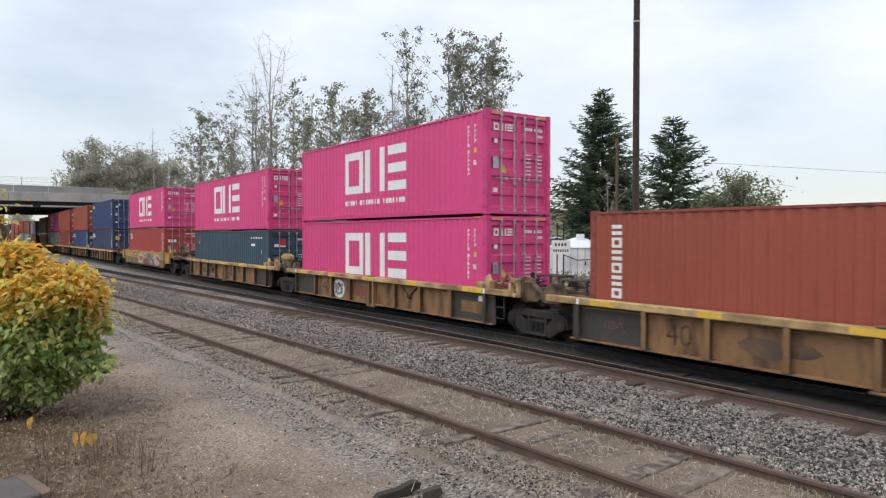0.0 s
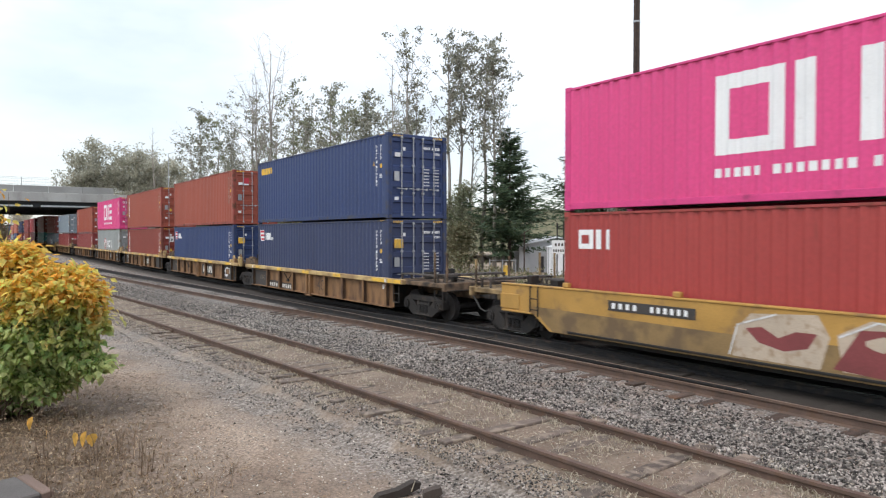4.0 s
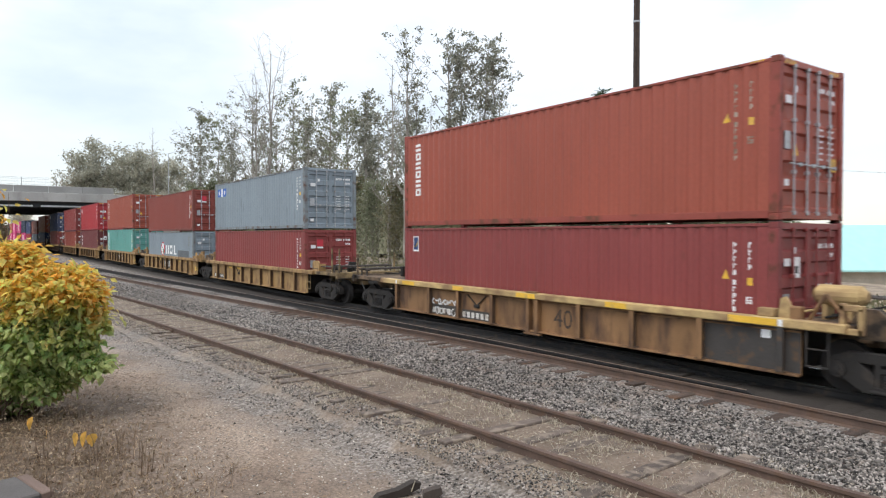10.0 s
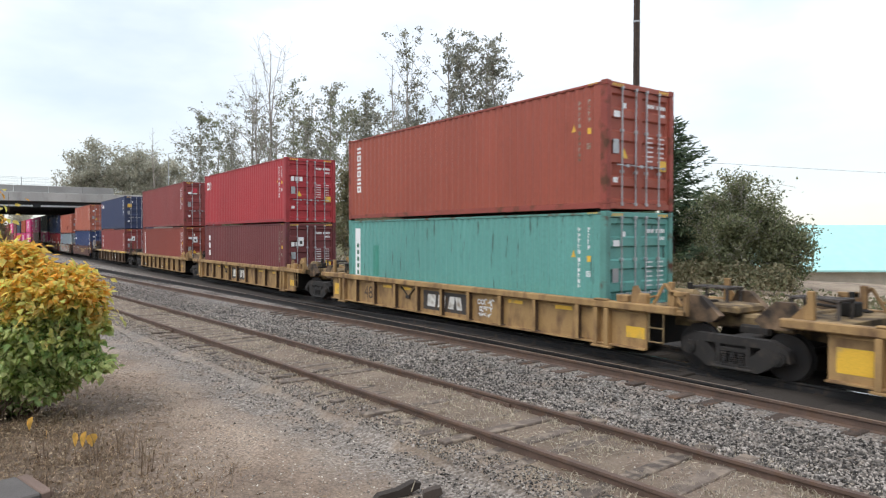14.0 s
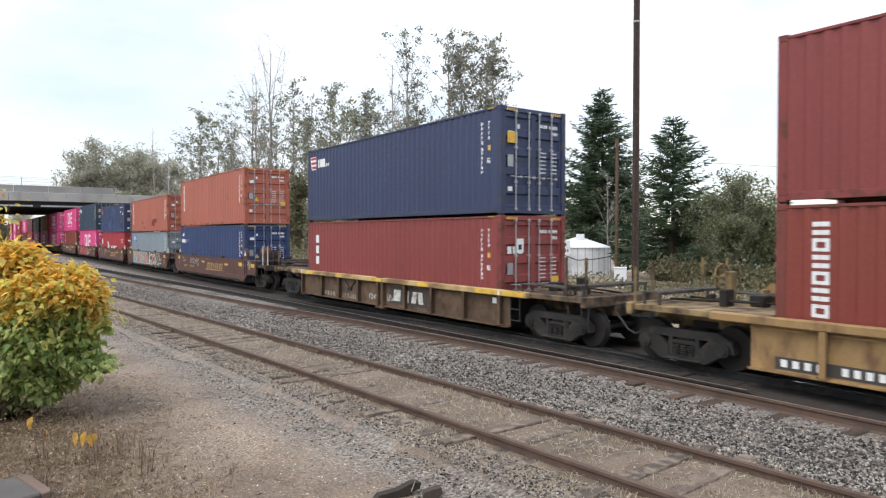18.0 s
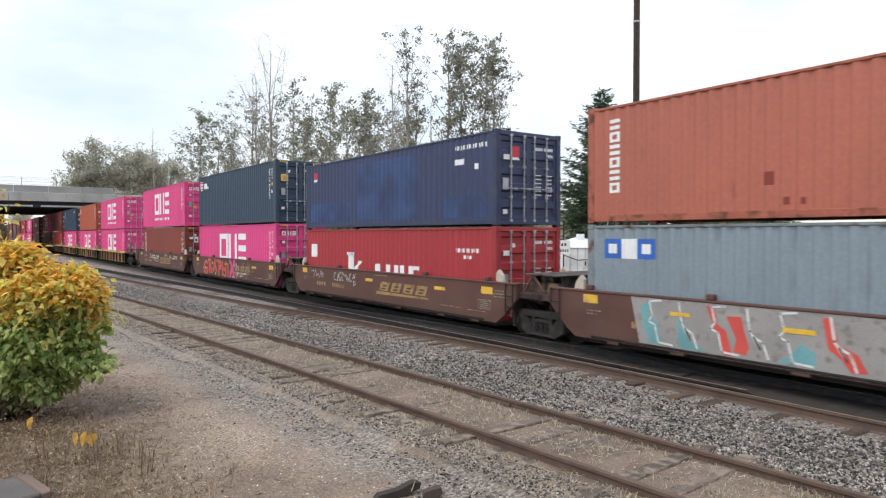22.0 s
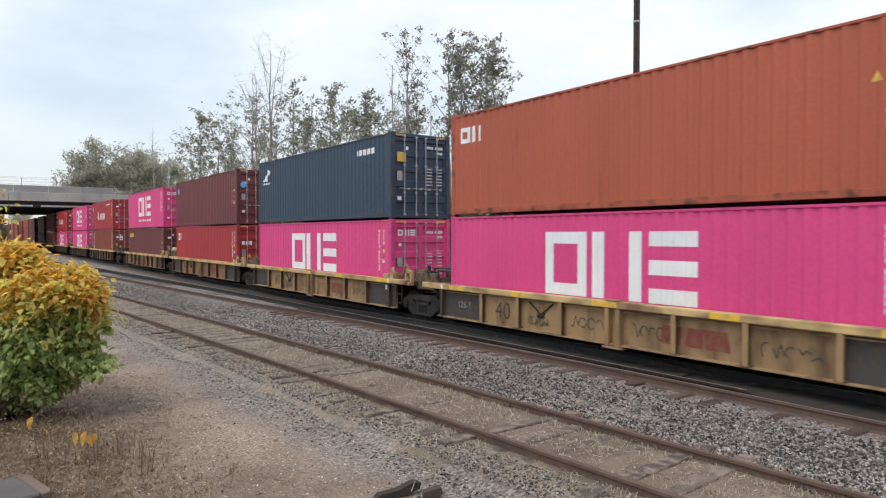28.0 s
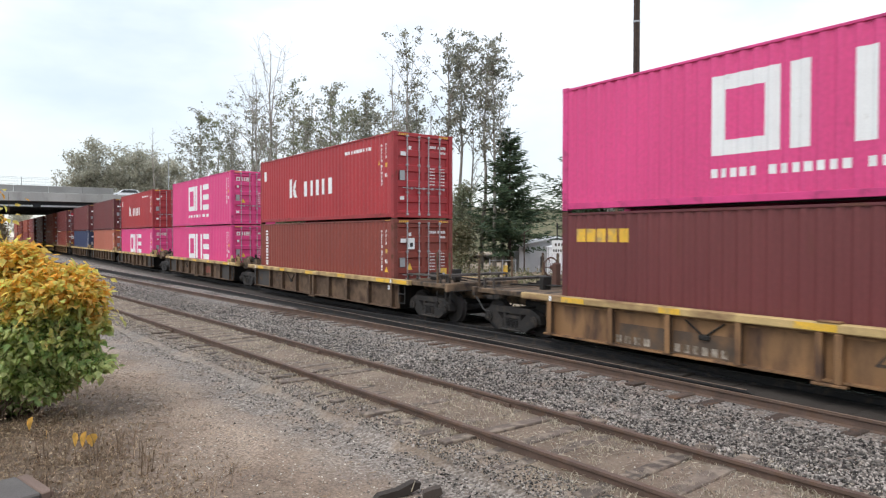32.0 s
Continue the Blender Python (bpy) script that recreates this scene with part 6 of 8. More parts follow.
    if kind == "ochre":
        part("dirt_band", flat([[(-6.28, 0.305), (6.38, 0.305), (6.9, 0.66), (6.9, 0.84), (3.0, 0.88), (-2.0, 0.80), (-6.95, 0.86), (-6.95, 0.84), (-6.62, 0.53)]], -1.4016), mat("dull brown road dirt", (0.235, 0.150, 0.062), rough=0.8, var=0.2, spot=(0.15, 0.10, 0.055), spot_at=0.58, spot_scale=2.0), ob, "duller dirty lower half of the side")
    graffiti(ob, extra)
    return ob


SPRAY = {
    "pale": mat("cream spray paint", (0.46, 0.37, 0.28), rough=0.6, var=0.15, spot=(0.34, 0.24, 0.15), spot_at=0.60),
    "ash": mat("pale grey spray paint", (0.30, 0.28, 0.26), rough=0.6, var=0.12, spot=(0.2, 0.17, 0.15), spot_at=0.62),
    "dark": mat("black spray paint", (0.035, 0.030, 0.028), rough=0.6, var=0.2),
    "white": mat("white spray paint", (0.66, 0.66, 0.64), rough=0.6, var=0.1, spot=(0.4, 0.36, 0.32), spot_at=0.62),
    "wine": mat("dark red spray paint", (0.20, 0.045, 0.045), rough=0.6, var=0.2),
    "grey": mat("grey spray paint", (0.16, 0.165, 0.16), rough=0.6, var=0.15),
    "teal": mat("turquoise spray paint", (0.16, 0.36, 0.38), rough=0.6, var=0.2),
    "soot": mat("dark grey spray paint", (0.072, 0.074, 0.072), rough=0.6, var=0.2),
    "cream": mat("pale cream spray paint", (0.66, 0.62, 0.50), rough=0.6, var=0.1),
    "red": mat("coral spray paint", (0.56, 0.075, 0.055), rough=0.6, var=0.15),
    "lime": mat("pale green spray paint", (0.42, 0.55, 0.26), rough=0.6, var=0.15),
    "rose": mat("rose spray paint", (0.62, 0.07, 0.23), rough=0.6, var=0.15),
}


def blob(r, cx, cz, rx, rz, n=9):
    return [(cx + rx * r.uniform(0.7, 1.1) * math.cos(2 * math.pi * i / n), min(1.33, cz + rz * r.uniform(0.7, 1.1) * math.sin(2 * math.pi * i / n))) for i in range(n)]


def band(pts, w):
    """A painted stroke along points in x and z."""
    out = []
    for (x0, z0), (x1, z1) in zip(pts, pts[1:]):
        k = w / 2 / max(1e-6, math.hypot(x1 - x0, z1 - z0))
        nx, nz, ex, ez = -(z1 - z0) * k, (x1 - x0) * k, (x1 - x0) * k * 0.8, (z1 - z0) * k * 0.8
        out.append([(x0 - nx - ex, z0 - nz - ez), (x1 - nx + ex, z1 - nz + ez), (x1 + nx + ex, z1 + nz + ez), (x0 + nx - ex, z0 + nz - ez)])
    return out


def arc(cx, cz, rx, rz, a0, a1, n=8):
    return [(cx + rx * math.cos(radians(a0 + (a1 - a0) * i / n)), cz + rz * math.sin(radians(a0 + (a1 - a0) * i / n))) for i in range(n + 1)]


def scrawl(seed, x0, x1, z0, z1, w=0.03, loops=7):
    """An unreadable run of thin loops and strokes."""
    r = random.Random(seed)
    out, s = [], (x1 - x0) / loops
    for i in range(loops):
        x = x0 + s * (i + 0.5)
        if r.random() < 0.5:
            out += band(arc(x, (z0 + z1) / 2, s * 0.42, (z1 - z0) * r.uniform(0.3, 0.5), r.uniform(0, 90), r.uniform(200, 380), 7), w)
        else:
            out += band([(x - s * 0.4, r.uniform(z0, z1)), (x - s * 0.1, r.uniform(z0, z1)), (x + s * 0.2, r.uniform(z0, z1)), (x + s * 0.5, r.uniform(z0, z1))], w)
    return out


def graffiti(ob, extra):
    """Sprayed shapes on the side sills."""
    y = -1.4035

    def spray(colour, shapes, lift, words):
        part("spray_paint", flat(shapes, y - lift), SPRAY[colour], ob, words)["kind"] = "stuff"
    if "tagone" in extra:
        spray("pale", [[(-1.70, 0.42), (-1.62, 0.95), (-1.35, 1.22), (-0.2, 1.30), (0.0, 0.95), (-0.15, 0.40)], [(0.1, 1.0), (0.6, 1.28), (1.15, 1.25), (1.30, 0.85), (0.9, 0.42), (0.2, 0.42)], [(3.55, 0.90), (3.9, 1.24), (4.9, 1.22), (5.35, 0.9), (5.4, 0.5), (5.1, 0.37), (3.8, 0.37)]], 0.0, "pale sprayed shapes")
        spray("wine", [[(-1.45, 0.95), (-1.20, 0.72), (-0.75, 0.62), (-0.35, 0.72), (-0.2, 0.98), (-0.55, 0.98), (-0.85, 0.84), (-1.15, 1.0)], [(0.05, 0.45), (0.45, 1.12), (1.05, 1.16), (1.30, 0.85), (2.0, 0.44), (1.3, 0.37)]] + band(arc(4.75, 0.62, 0.62, 0.30, -70, 110), 0.22) + band([(3.0, 0.90), (3.5, 0.72), (3.7, 0.40)], 0.28), 0.002, "dark red sprayed shapes")
        spray("grey", [[(1.35, 1.24), (2.9, 1.22), (3.0, 0.95), (3.25, 0.72), (3.45, 0.38), (2.1, 0.38), (1.55, 0.75)]], 0.003, "grey sprayed shapes")
        spray("pale", [blob(random.Random(2), 2.75, 0.62, 0.36, 0.13), blob(random.Random(5), 0.75, 0.92, 0.22, 0.13)], 0.005, "pale sprayed patches")
        spray("dark", band([(1.5, 1.22), (1.42, 0.95), (1.75, 0.7)], 0.10) + band([(1.75, 1.2), (2.1, 0.95), (2.0, 0.6), (2.4, 0.4)], 0.07) + band([(2.1, 0.95), (2.5, 1.2)], 0.07) + band([(2.95, 1.0), (3.25, 0.78), (3.0, 0.6)], 0.06), 0.006, "dark grey sprayed strokes")
        spray("white", band([(-1.75, 0.45), (-1.6, 1.0), (-0.9, 1.24)], 0.03) + band([(0.15, 0.98), (0.7, 1.26), (1.2, 1.2)], 0.03) + band([(2.9, 1.2), (3.05, 0.85), (3.6, 0.9), (3.95, 1.2)], 0.03) + band(arc(4.7, 0.75, 0.75, 0.44, -60, 80), 0.03), 0.007, "thin white sprayed outlines")
        part("number_panel", flat([rect(-4.6, -2.45, 0.98, 1.20)], y - 0.006), SLAB, ob)
        part("number_strip", flat(bars(-4.5, -3.75, 1.03, 1.15, 4, 0.5) + bars(-3.5, -2.55, 1.03, 1.15, 6, 0.5), y - 0.008), WHITE, ob)["kind"] = "stuff"
        part("data_marks", flat(stack(5.95, 6.5, 0.52, 0.68, 3, 0.5), y - 0.004), SLAB, ob)["kind"] = "stuff"
    if "tagtwo" in extra:
        spray("ash", [[(-4.72, 1.335), (0.20, 1.335), (0.72, 1.28), (0.95, 0.95), (0.88, 0.42), (-0.2, 0.32), (-4.48, 0.32)]], 0.0, "pale grey sprayed ground coat")
        spray("teal", [[(-4.47, 1.15), (-4.2, 1.30), (-4.25, 0.98), (-4.05, 0.85), (-3.95, 0.42), (-4.25, 0.42), (-4.40, 0.75)], [(-3.6, 1.0), (-3.3, 0.55), (-2.95, 0.42), (-3.2, 0.40), (-3.55, 0.42)], [(-1.6, 0.42), (-0.95, 0.42), (-0.95, 0.66), (-1.2, 0.80), (-1.35, 0.58)], [(0.9, 0.45), (1.5, 0.42), (1.45, 0.9), (1.1, 0.8)]], 0.002, "turquoise sprayed shapes")
        spray("red", [[(-2.95, 1.28), (-2.8, 1.30), (-2.72, 0.95), (-2.55, 0.85), (-2.42, 0.40), (-2.58, 0.40), (-2.75, 0.78)], [(-2.55, 1.12), (-2.25, 1.14), (-2.2, 0.9), (-2.1, 0.6), (-2.15, 0.45), (-2.4, 0.48), (-2.35, 0.72)], [(-0.85, 1.25), (-0.7, 1.28), (-0.6, 0.85), (-0.3, 0.72), (-0.15, 0.45), (-0.4, 0.42), (-0.55, 0.62), (-0.75, 0.75)], [(0.3, 1.1), (0.65, 1.1), (0.6, 0.55), (0.4, 0.5)], [(2.3, 1.2), (2.5, 1.2), (2.7, 0.5), (2.4, 0.5)]], 0.003, "red sprayed shapes")
        w = []
        for x, k in ((-4.25, 0), (-3.55, 1), (-2.85, 0), (-2.15, 1), (-1.55, 0), (-0.72, 1), (0.15, 0)):
            w += band([(x + 0.28, 1.30), (x, 1.27), (x + 0.08, 0.98), (x - 0.02, 0.86), (x + 0.14, 0.80), (x + 0.22, 0.45), (x + 0.55, 0.43)] if k == 0 else [(x, 1.28), (x + 0.06, 0.9), (x + 0.25, 0.60), (x + 0.14, 0.80), (x + 0.3, 0.72), (x + 0.40, 0.45)], 0.04)
        spray("soot", [rect(1.50, 4.12, 0.31, 1.335), [(4.12, 0.31), (4.12, 1.335), (4.28, 1.335), (4.16, 0.86), (4.42, 1.30), (4.52, 1.30), (4.50, 0.86), (4.98, 0.92), (4.92, 0.60), (4.62, 0.58), (4.62, 0.33)]], 0.001, "dark grey block lettering fill")
        cream = [rect(1.30, 1.50, 0.34, 1.335), disc(1.92, 1.13, 0.20, 0.11), [(1.72, 0.31), (1.72, 0.72), (1.86, 0.84), (2.04, 0.70), (2.16, 0.31)], rect(2.52, 2.96, 1.02, 1.20), rect(2.52, 2.98, 0.50, 0.68), disc(3.30, 0.72, 0.20, 0.28)]
        cream += band([(2.30, 1.33), (2.26, 1.0), (2.24, 0.84), (2.34, 0.60), (2.40, 0.31)], 0.05) + band([(2.95, 1.33), (2.96, 1.18), (3.42, 1.16), (3.55, 0.98)], 0.05) + band(arc(3.35, 0.72, 0.42, 0.46, 120, 290), 0.05) + band([(3.66, 1.33), (3.78, 1.0), (3.74, 0.50), (4.04, 0.46)], 0.05) + band([(4.08, 1.33), (4.10, 0.32)], 0.06) + band([(4.16, 0.86), (4.40, 1.30)], 0.04) + band([(4.54, 1.33), (4.52, 0.84), (5.0, 0.94), (4.96, 0.58), (4.20, 0.56)], 0.05) + band([(4.20, 0.62), (4.50, 0.95)], 0.03) + band([(4.64, 0.56), (4.66, 0.33)], 0.03)
        spray("cream", cream, 0.004, "cream sprayed outlines")
        spray("red", [rect(1.80, 2.04, 1.05, 1.13), [(1.78, 0.34), (1.78, 0.60), (1.88, 0.70), (1.98, 0.34)], rect(2.58, 2.92, 1.06, 1.12), rect(2.58, 2.94, 0.55, 0.61), disc(3.28, 0.72, 0.09, 0.17), [(4.13, 1.32), (4.28, 1.32), (4.14, 1.02)]], 0.006, "red sprayed fillings")
        spray("white", w, 0.005, "white sprayed outline strokes")
        part("yellow_stripe", flat([rect(-3.75, -3.3, 1.02, 1.10), rect(-1.5, -0.95, 0.95, 1.04)], y - 0.007), YELLOW, ob)["kind"] = "stuff"
    if "tagthree" in extra:
        r = random.Random(4)
        spray("lime", [blob(r, -4.5 + 0.27 * i, r.choice((0.42, 0.5, 0.75, 1.05, 1.2)), r.uniform(0.05, 0.12), r.uniform(0.04, 0.10)) for i in range(22)], 0.0, "pale green sprayed spots")
        for ch, x, z0, z1 in (("G", -4.14, 0.40, 1.20), ("R", -3.29, 0.53, 1.33), ("A", -2.43, 0.60, 1.34), ("P", -1.58, 0.40, 1.28), ("H", -0.82, 0.40, 1.22), ("I", -0.18, 0.38, 1.06), ("X", 0.51, 0.42, 1.34)):
            for grow_by, colour, lift, words in ((0.075, "dark", 0.0015, "black sprayed outline"), (0.045, "rose" if ch == "X" else "red", 0.0035, "bright sprayed letter")):
                me = shared(("letter", ch, grow_by), lambda: text_mesh(ch, (z1 - z0) / 0.73, grow_by))
                part("sprayed_letter", me, SPRAY[colour], ob, words, at=pose(x, y - lift, z0))
        spray("white", scrawl(6, 1.05, 2.6, 0.48, 0.72, 0.035, 10) + scrawl(8, 1.05, 1.6, 0.8, 1.2, 0.02, 4), 0.003, "white sprayed scribble")
        spray("ash", scrawl(9, 1.9, 3.6, 0.75, 1.25, 0.02, 6), 0.002, "thin grey scribble")
    if "scribble" in extra:
        part("spray_paint", shared("scribble", lambda: flat(scrawl(3, -3.2, -1.5, 0.90, 1.25, 0.022, 8) + scrawl(5, -5.2, -4.1, 0.95, 1.25, 0.02, 5), y)), SPRAY["white"], ob, "thin white scribbled tags")["kind"] = "stuff"
    if "busy" in extra:
        for seed, x0, x1, z0, z1, w, loops in ((61, -2.65, -1.75, 0.92, 1.20, 0.025, 9), (62, -1.55, -0.05, 0.84, 1.20, 0.035, 12), (63, -1.40, -0.2, 0.70, 0.82, 0.02, 8), (64, 1.50, 2.35, 1.14, 1.31, 0.022, 8), (65, 2.80, 3.40, 1.05, 1.24, 0.022, 6), (66, 3.90, 4.85, 0.98, 1.27, 0.035, 11)):
            part("spray_paint", flat(scrawl(seed, x0, x1, z0, z1, w, loops), y - 0.0015), SPRAY["white"], ob, "white sprayed tag")["kind"] = "stuff"
    if "chalk" in extra:
        part("spray_paint", flat(scrawl(31, 1.62, 2.35, 0.70, 0.88, 0.035, 5) + scrawl(32, 1.70, 2.30, 0.52, 0.68, 0.03, 6) + scrawl(33, 1.66, 2.2, 0.38, 0.50, 0.03, 5), -1.290), SPRAY["white"], ob, "white chalky scribble")["kind"] = "stuff"
    if "wset" in extra:
        part("spray_paint", flat(scrawl(12, -0.85, -0.35, 0.38, 0.60, 0.03, 4) + scrawl(13, 0.35, 0.75, 0.40, 0.66, 0.03, 3), -1.290), SPRAY["white"], ob, "white sprayed scribble")["kind"] = "stuff"
    for word, seed, x0, x1, z0, z1 in (("wvoice", 51, -4.55, -3.25, 0.56, 0.72), ("wrear", 53, -5.70, -4.60, 0.66, 0.92), ("wfront", 55, 4.75, 5.70, 0.62, 0.84)):
        if word in extra:
            part("spray_paint", flat(scrawl(seed, x0, x1, z0, z1, 0.04, 9) + scrawl(seed + 1, x0 + 0.1, x1, z0 - 0.30, z0 - 0.08, 0.03, 6), -1.2965), SPRAY["white"], ob, "white scribbled tag")["kind"] = "stuff"
            if word == "wfront":
                part("bare_patch", flat([rect(4.95, 5.45, 0.50, 0.74)], -1.2985), TAN, ob, "tan rectangle on the dark panel")
    if "scratch" in extra:
        part("spray_paint", shared("scratch", lambda: flat(scrawl(21, -2.7, -2.0, 0.38, 0.60, 0.03, 7) + scrawl(22, -1.3, -0.25, 0.48, 0.74, 0.025, 4) + scrawl(23, 0.5, 1.5, 0.45, 0.75, 0.025, 5) + scrawl(25, 3.3, 4.4, 0.45, 0.72, 0.025, 5), -1.2895)), SPRAY["dark"], ob, "dark scribbled strokes")["kind"] = "stuff"
    if "wash" in extra:
        part("spray_paint", shared("wash", lambda: flat([blob(random.Random(3), 5.3, 0.72, 0.5, 0.22), blob(random.Random(5), 5.1, 0.46, 0.3, 0.10)], -1.2945)), SPRAY["white"], ob, "faded white sprayed patch")
        part("spray_paint", shared("washdark", lambda: flat([rect(5.05, 5.60, 0.52, 0.80)], -1.296)), TAN, ob)


# x of the front end at the clip's start, car kind, link ahead and behind, lower and upper container, what sets the car apart
UNITS = [
    (1.80, "tan", "pin", "pin", "brick hc triton", "", "mark 125 smear"),
    (-14.11, "tan", "pin", "pin", "pink hc one", "pink hc one", "redleft"),
    (-30.13, "tan", "pin", "coupler", "petrol std tal", "pink hc one", "dttx"),
    (-50.05, "ochre", "coupler", "coupler", "crimson hc cai", "pink hc one", "tagone"),
    (-70.34, "tan", "coupler", "pin", "navy hc nyk", "blue hc seaco", "dttx clear 125"),
    (-86.16, "tan", "pin", "pin", "blue hc nyk", "brick hc plain", "mark 125 wash"),
    (-102.02, "tan", "pin", "pin", "brown hc triton", "brick hc triton", "mark vee 125 wrear"),
    (-117.82, "tan", "pin", "pin", "dove hc mol", "pink hc one", "mark 125 vee wfront"),
    (-133.71, "tan", "pin", "coupler", "wine std florens", "brick hc triton", "dttx clear wvoice"),
    (-153.70, "cream", "coupler", "pin", "wine std plain", "grey std molsq", "qttx"),
    (-170.45, "cream", "pin", "pin", "grey std molgrey", "brown std plain", "mark"),
    (-188.54, "cream", "pin", "pin", "teal hc dong", "brick hc triton", "mark chalk"),
    (-206.67, "cream", "pin", "pin", "maroon hc tex", "red hc cai", "mark"),
    (-223.49, "cream", "pin", "coupler", "brown hc triton", "wine hc plain", "qttx"),
    (-243.08, "tan", "coupler", "coupler", "wine hc tex", "navy hc nyk", "mark umber dttx wset"),
    (-262.99, "brown", "coupler", "pin", "blue hc cronos", "orange hc triton", "scribble b"),
    (-278.77, "brown", "pin", "pin", "grey std molsq", "orange std stain", "tagtwo c"),
    (-294.19, "brown", "pin", "pin", "red std kline", "navy std patch", "scribble d"),
    (-309.70, "brown", "pin", "pin", "pink hc one", "slate hc nyk", "tagthree e"),
    (-325.16, "brown", "pin", "coupler", "brown hc triton", "pink hc one", "busy scribble a"),
    (-345.09, "tan", "coupler", "pin", "pink hc one", "pink hc one", ""),
    (-360.65, "tan", "pin", "pin", "pink hc one", "vermilion hc cai", "redmark 125 pale scratch"),
    (-376.22, "tan", "pin", "pin", "pink hc one", "slate hc whale", "redmark pale scratch"),
    (-391.67, "tan", "pin", "pin", "red hc cai", "maroon hc dot", "redmark"),
    (-407.41, "tan", "pin", "coupler", "maroon hc touax", "pink hc one", "dttx"),
    (-427.27, "tan", "coupler", "pin", "brown hc triton", "red hc klinesmall", "umber"),
    (-443.79, "tan", "pin", "pin", "pink hc one", "pink hc one", "umber redmark"),
    (-462.01, "tan", "pin", "pin", "pink hc one", "red hc klinesmall", "umber"),
    (-477.87, "tan", "pin", "pin", "orange hc plain", "maroon hc plain", "umber"),
    (-493.74, "tan", "pin", "coupler", "navy hc plain", "maroon hc plain", "umber"),
    (-513.64, "cream", "coupler", "pin", "brown hc triton", "maroon hc plain", ""),
    (-530.34, "cream", "pin", "pin", "brick hc plain", "brick hc triton", ""),
    (-548.04, "cream", "pin", "pin", "wine hc plain", "brown hc plain", ""),
    (-565.74, "cream", "pin", "pin", "brick hc plain", "wine hc plain", ""),
    (-583.44, "cream", "pin", "pin", "wine hc plain", "brick hc plain", ""),
    (-601.14, "cream", "pin", "pin", "brick hc plain", "brown hc plain", ""),
    (-618.84, "cream", "pin", "coupler", "brown hc plain", "brick hc plain", ""),
]
FLOOR, LOCK = 0.27, 0.030                    # height of the well floor, thickness of the locks between boxes
TRAIN = []


def build_train():
    for i, (x, kind, ahead, behind, low, high, extra) in enumerate(UNITS):
        mid = x - LONG / 2
        ga = UNITS[i - 1][0] - LONG - x if i else 3.7
        gb = x - LONG - UNITS[i + 1][0] if i + 1 < len(UNITS) else 7.7
        TRAIN.append((well_car(pose(mid, MID, 0), kind, ahead, behind, ga, gb, extra), mid, 0.0))
        z = FLOOR
        for spec in (low, high):
            if spec:
                TRAIN.append((container(pose(mid, MID, z), spec, z > 1), mid, z))
                z += (HIGH if " hc " in spec else LOW) + LOCK


build_train()


# ---------------- trees and plants ----------------
def leaf_cards(centres, size, flatten=1.0, shape=0.55):
    """Many small pointed leaves with a fold, turned every way."""
    c = np.asarray(centres, dtype=float)
    n = len(c)
    s = size * rng.uniform(0.6, 1.3, n)[:, None]
    a = rng.normal(0, 1, (n, 3))
    a[:, 2] *= flatten
    a /= np.linalg.norm(a, axis=1)[:, None]
    b = np.cross(a, rng.normal(0, 1, (n, 3)))
    b /= np.linalg.norm(b, axis=1)[:, None]
    k = np.cross(a, b) * 0.16
    v = np.stack([c - a * s, c - a * s * 0.2 + b * s * shape + k * s, c + a * s, c - a * s * 0.2 - b * s * shape + k * s], 1)
    q = 4 * np.arange(n)[:, None]
    return v.reshape(-1, 3), np.concatenate([q + [0, 1, 2], q + [0, 2, 3]], 1)


def limb_tubes(segs, n=5):
    g = Geo()
    for a, b, r0, r1 in segs:
        g.tube(a, b, r0, r1, n, caps=False)
    return g


def grow(seed, height, spread, first, branches, rise, twigs, r=None, rounded=False):
    """Trunk, limbs and twigs of a tree: their segments and the points where leaves sit."""
    rd = random.Random(seed)
    segs, tips = [], []
    p, steps = Vector((0, 0, 0)), 9
    r0 = r or height * 0.011
    spine = []
    d = Vector((0, 0, 1))
    for i in range(steps):
        q = p + d * (height / steps) + Vector((rd.uniform(-1, 1), rd.uniform(-1, 1), 0)) * height * 0.008
        ra, rb = r0 * (1 - 0.9 * i / steps), r0 * (1 - 0.9 * (i + 1) / steps)
        segs.append((p, q, ra, rb))
        spine.append((p, q, ra))
        p = q
    tips.append(p)
    for k in range(branches):
        f = first + (0.97 - first) * (k + rd.random()) / branches
        i = min(steps - 1, int(f * steps))
        a = spine[i][0].lerp(spine[i][1], f * steps - i)
        ang = rd.uniform(0, 2 * math.pi)
        up = (f - first) / (1 - first)
        reach = spread * (math.sqrt(max(0.06, 1 - (1.7 * up - 0.72) ** 2)) if rounded else 1.15 - 0.85 * up) * rd.uniform(0.6, 1.1)
        d = Vector((math.cos(ang), math.sin(ang), rise * rd.uniform(0.7, 1.4))).normalized()
        rr = max(0.012, spine[i][2] * 0.38)
        b = a
        for s in range(3):
            e = b + d * reach / 3 + Vector((rd.uniform(-1, 1), rd.uniform(-1, 1), rd.uniform(-0.2, 0.9))) * reach * 0.05
            segs.append((b, e, rr * (1 - 0.28 * s), rr * (0.72 - 0.28 * s) + 0.004))
            for w in range(twigs):
                t = b.lerp(e, rd.random())
                o = Vector((rd.uniform(-1, 1), rd.uniform(-1, 1), rd.uniform(-0.3, 1.0))) * reach * 0.22
                segs.append((t, t + o, 0.012 + rr * 0.15, 0.005))
                tips += [t + o * 0.55, t + o]
            b = e
        tips.append(b)
    return segs, tips


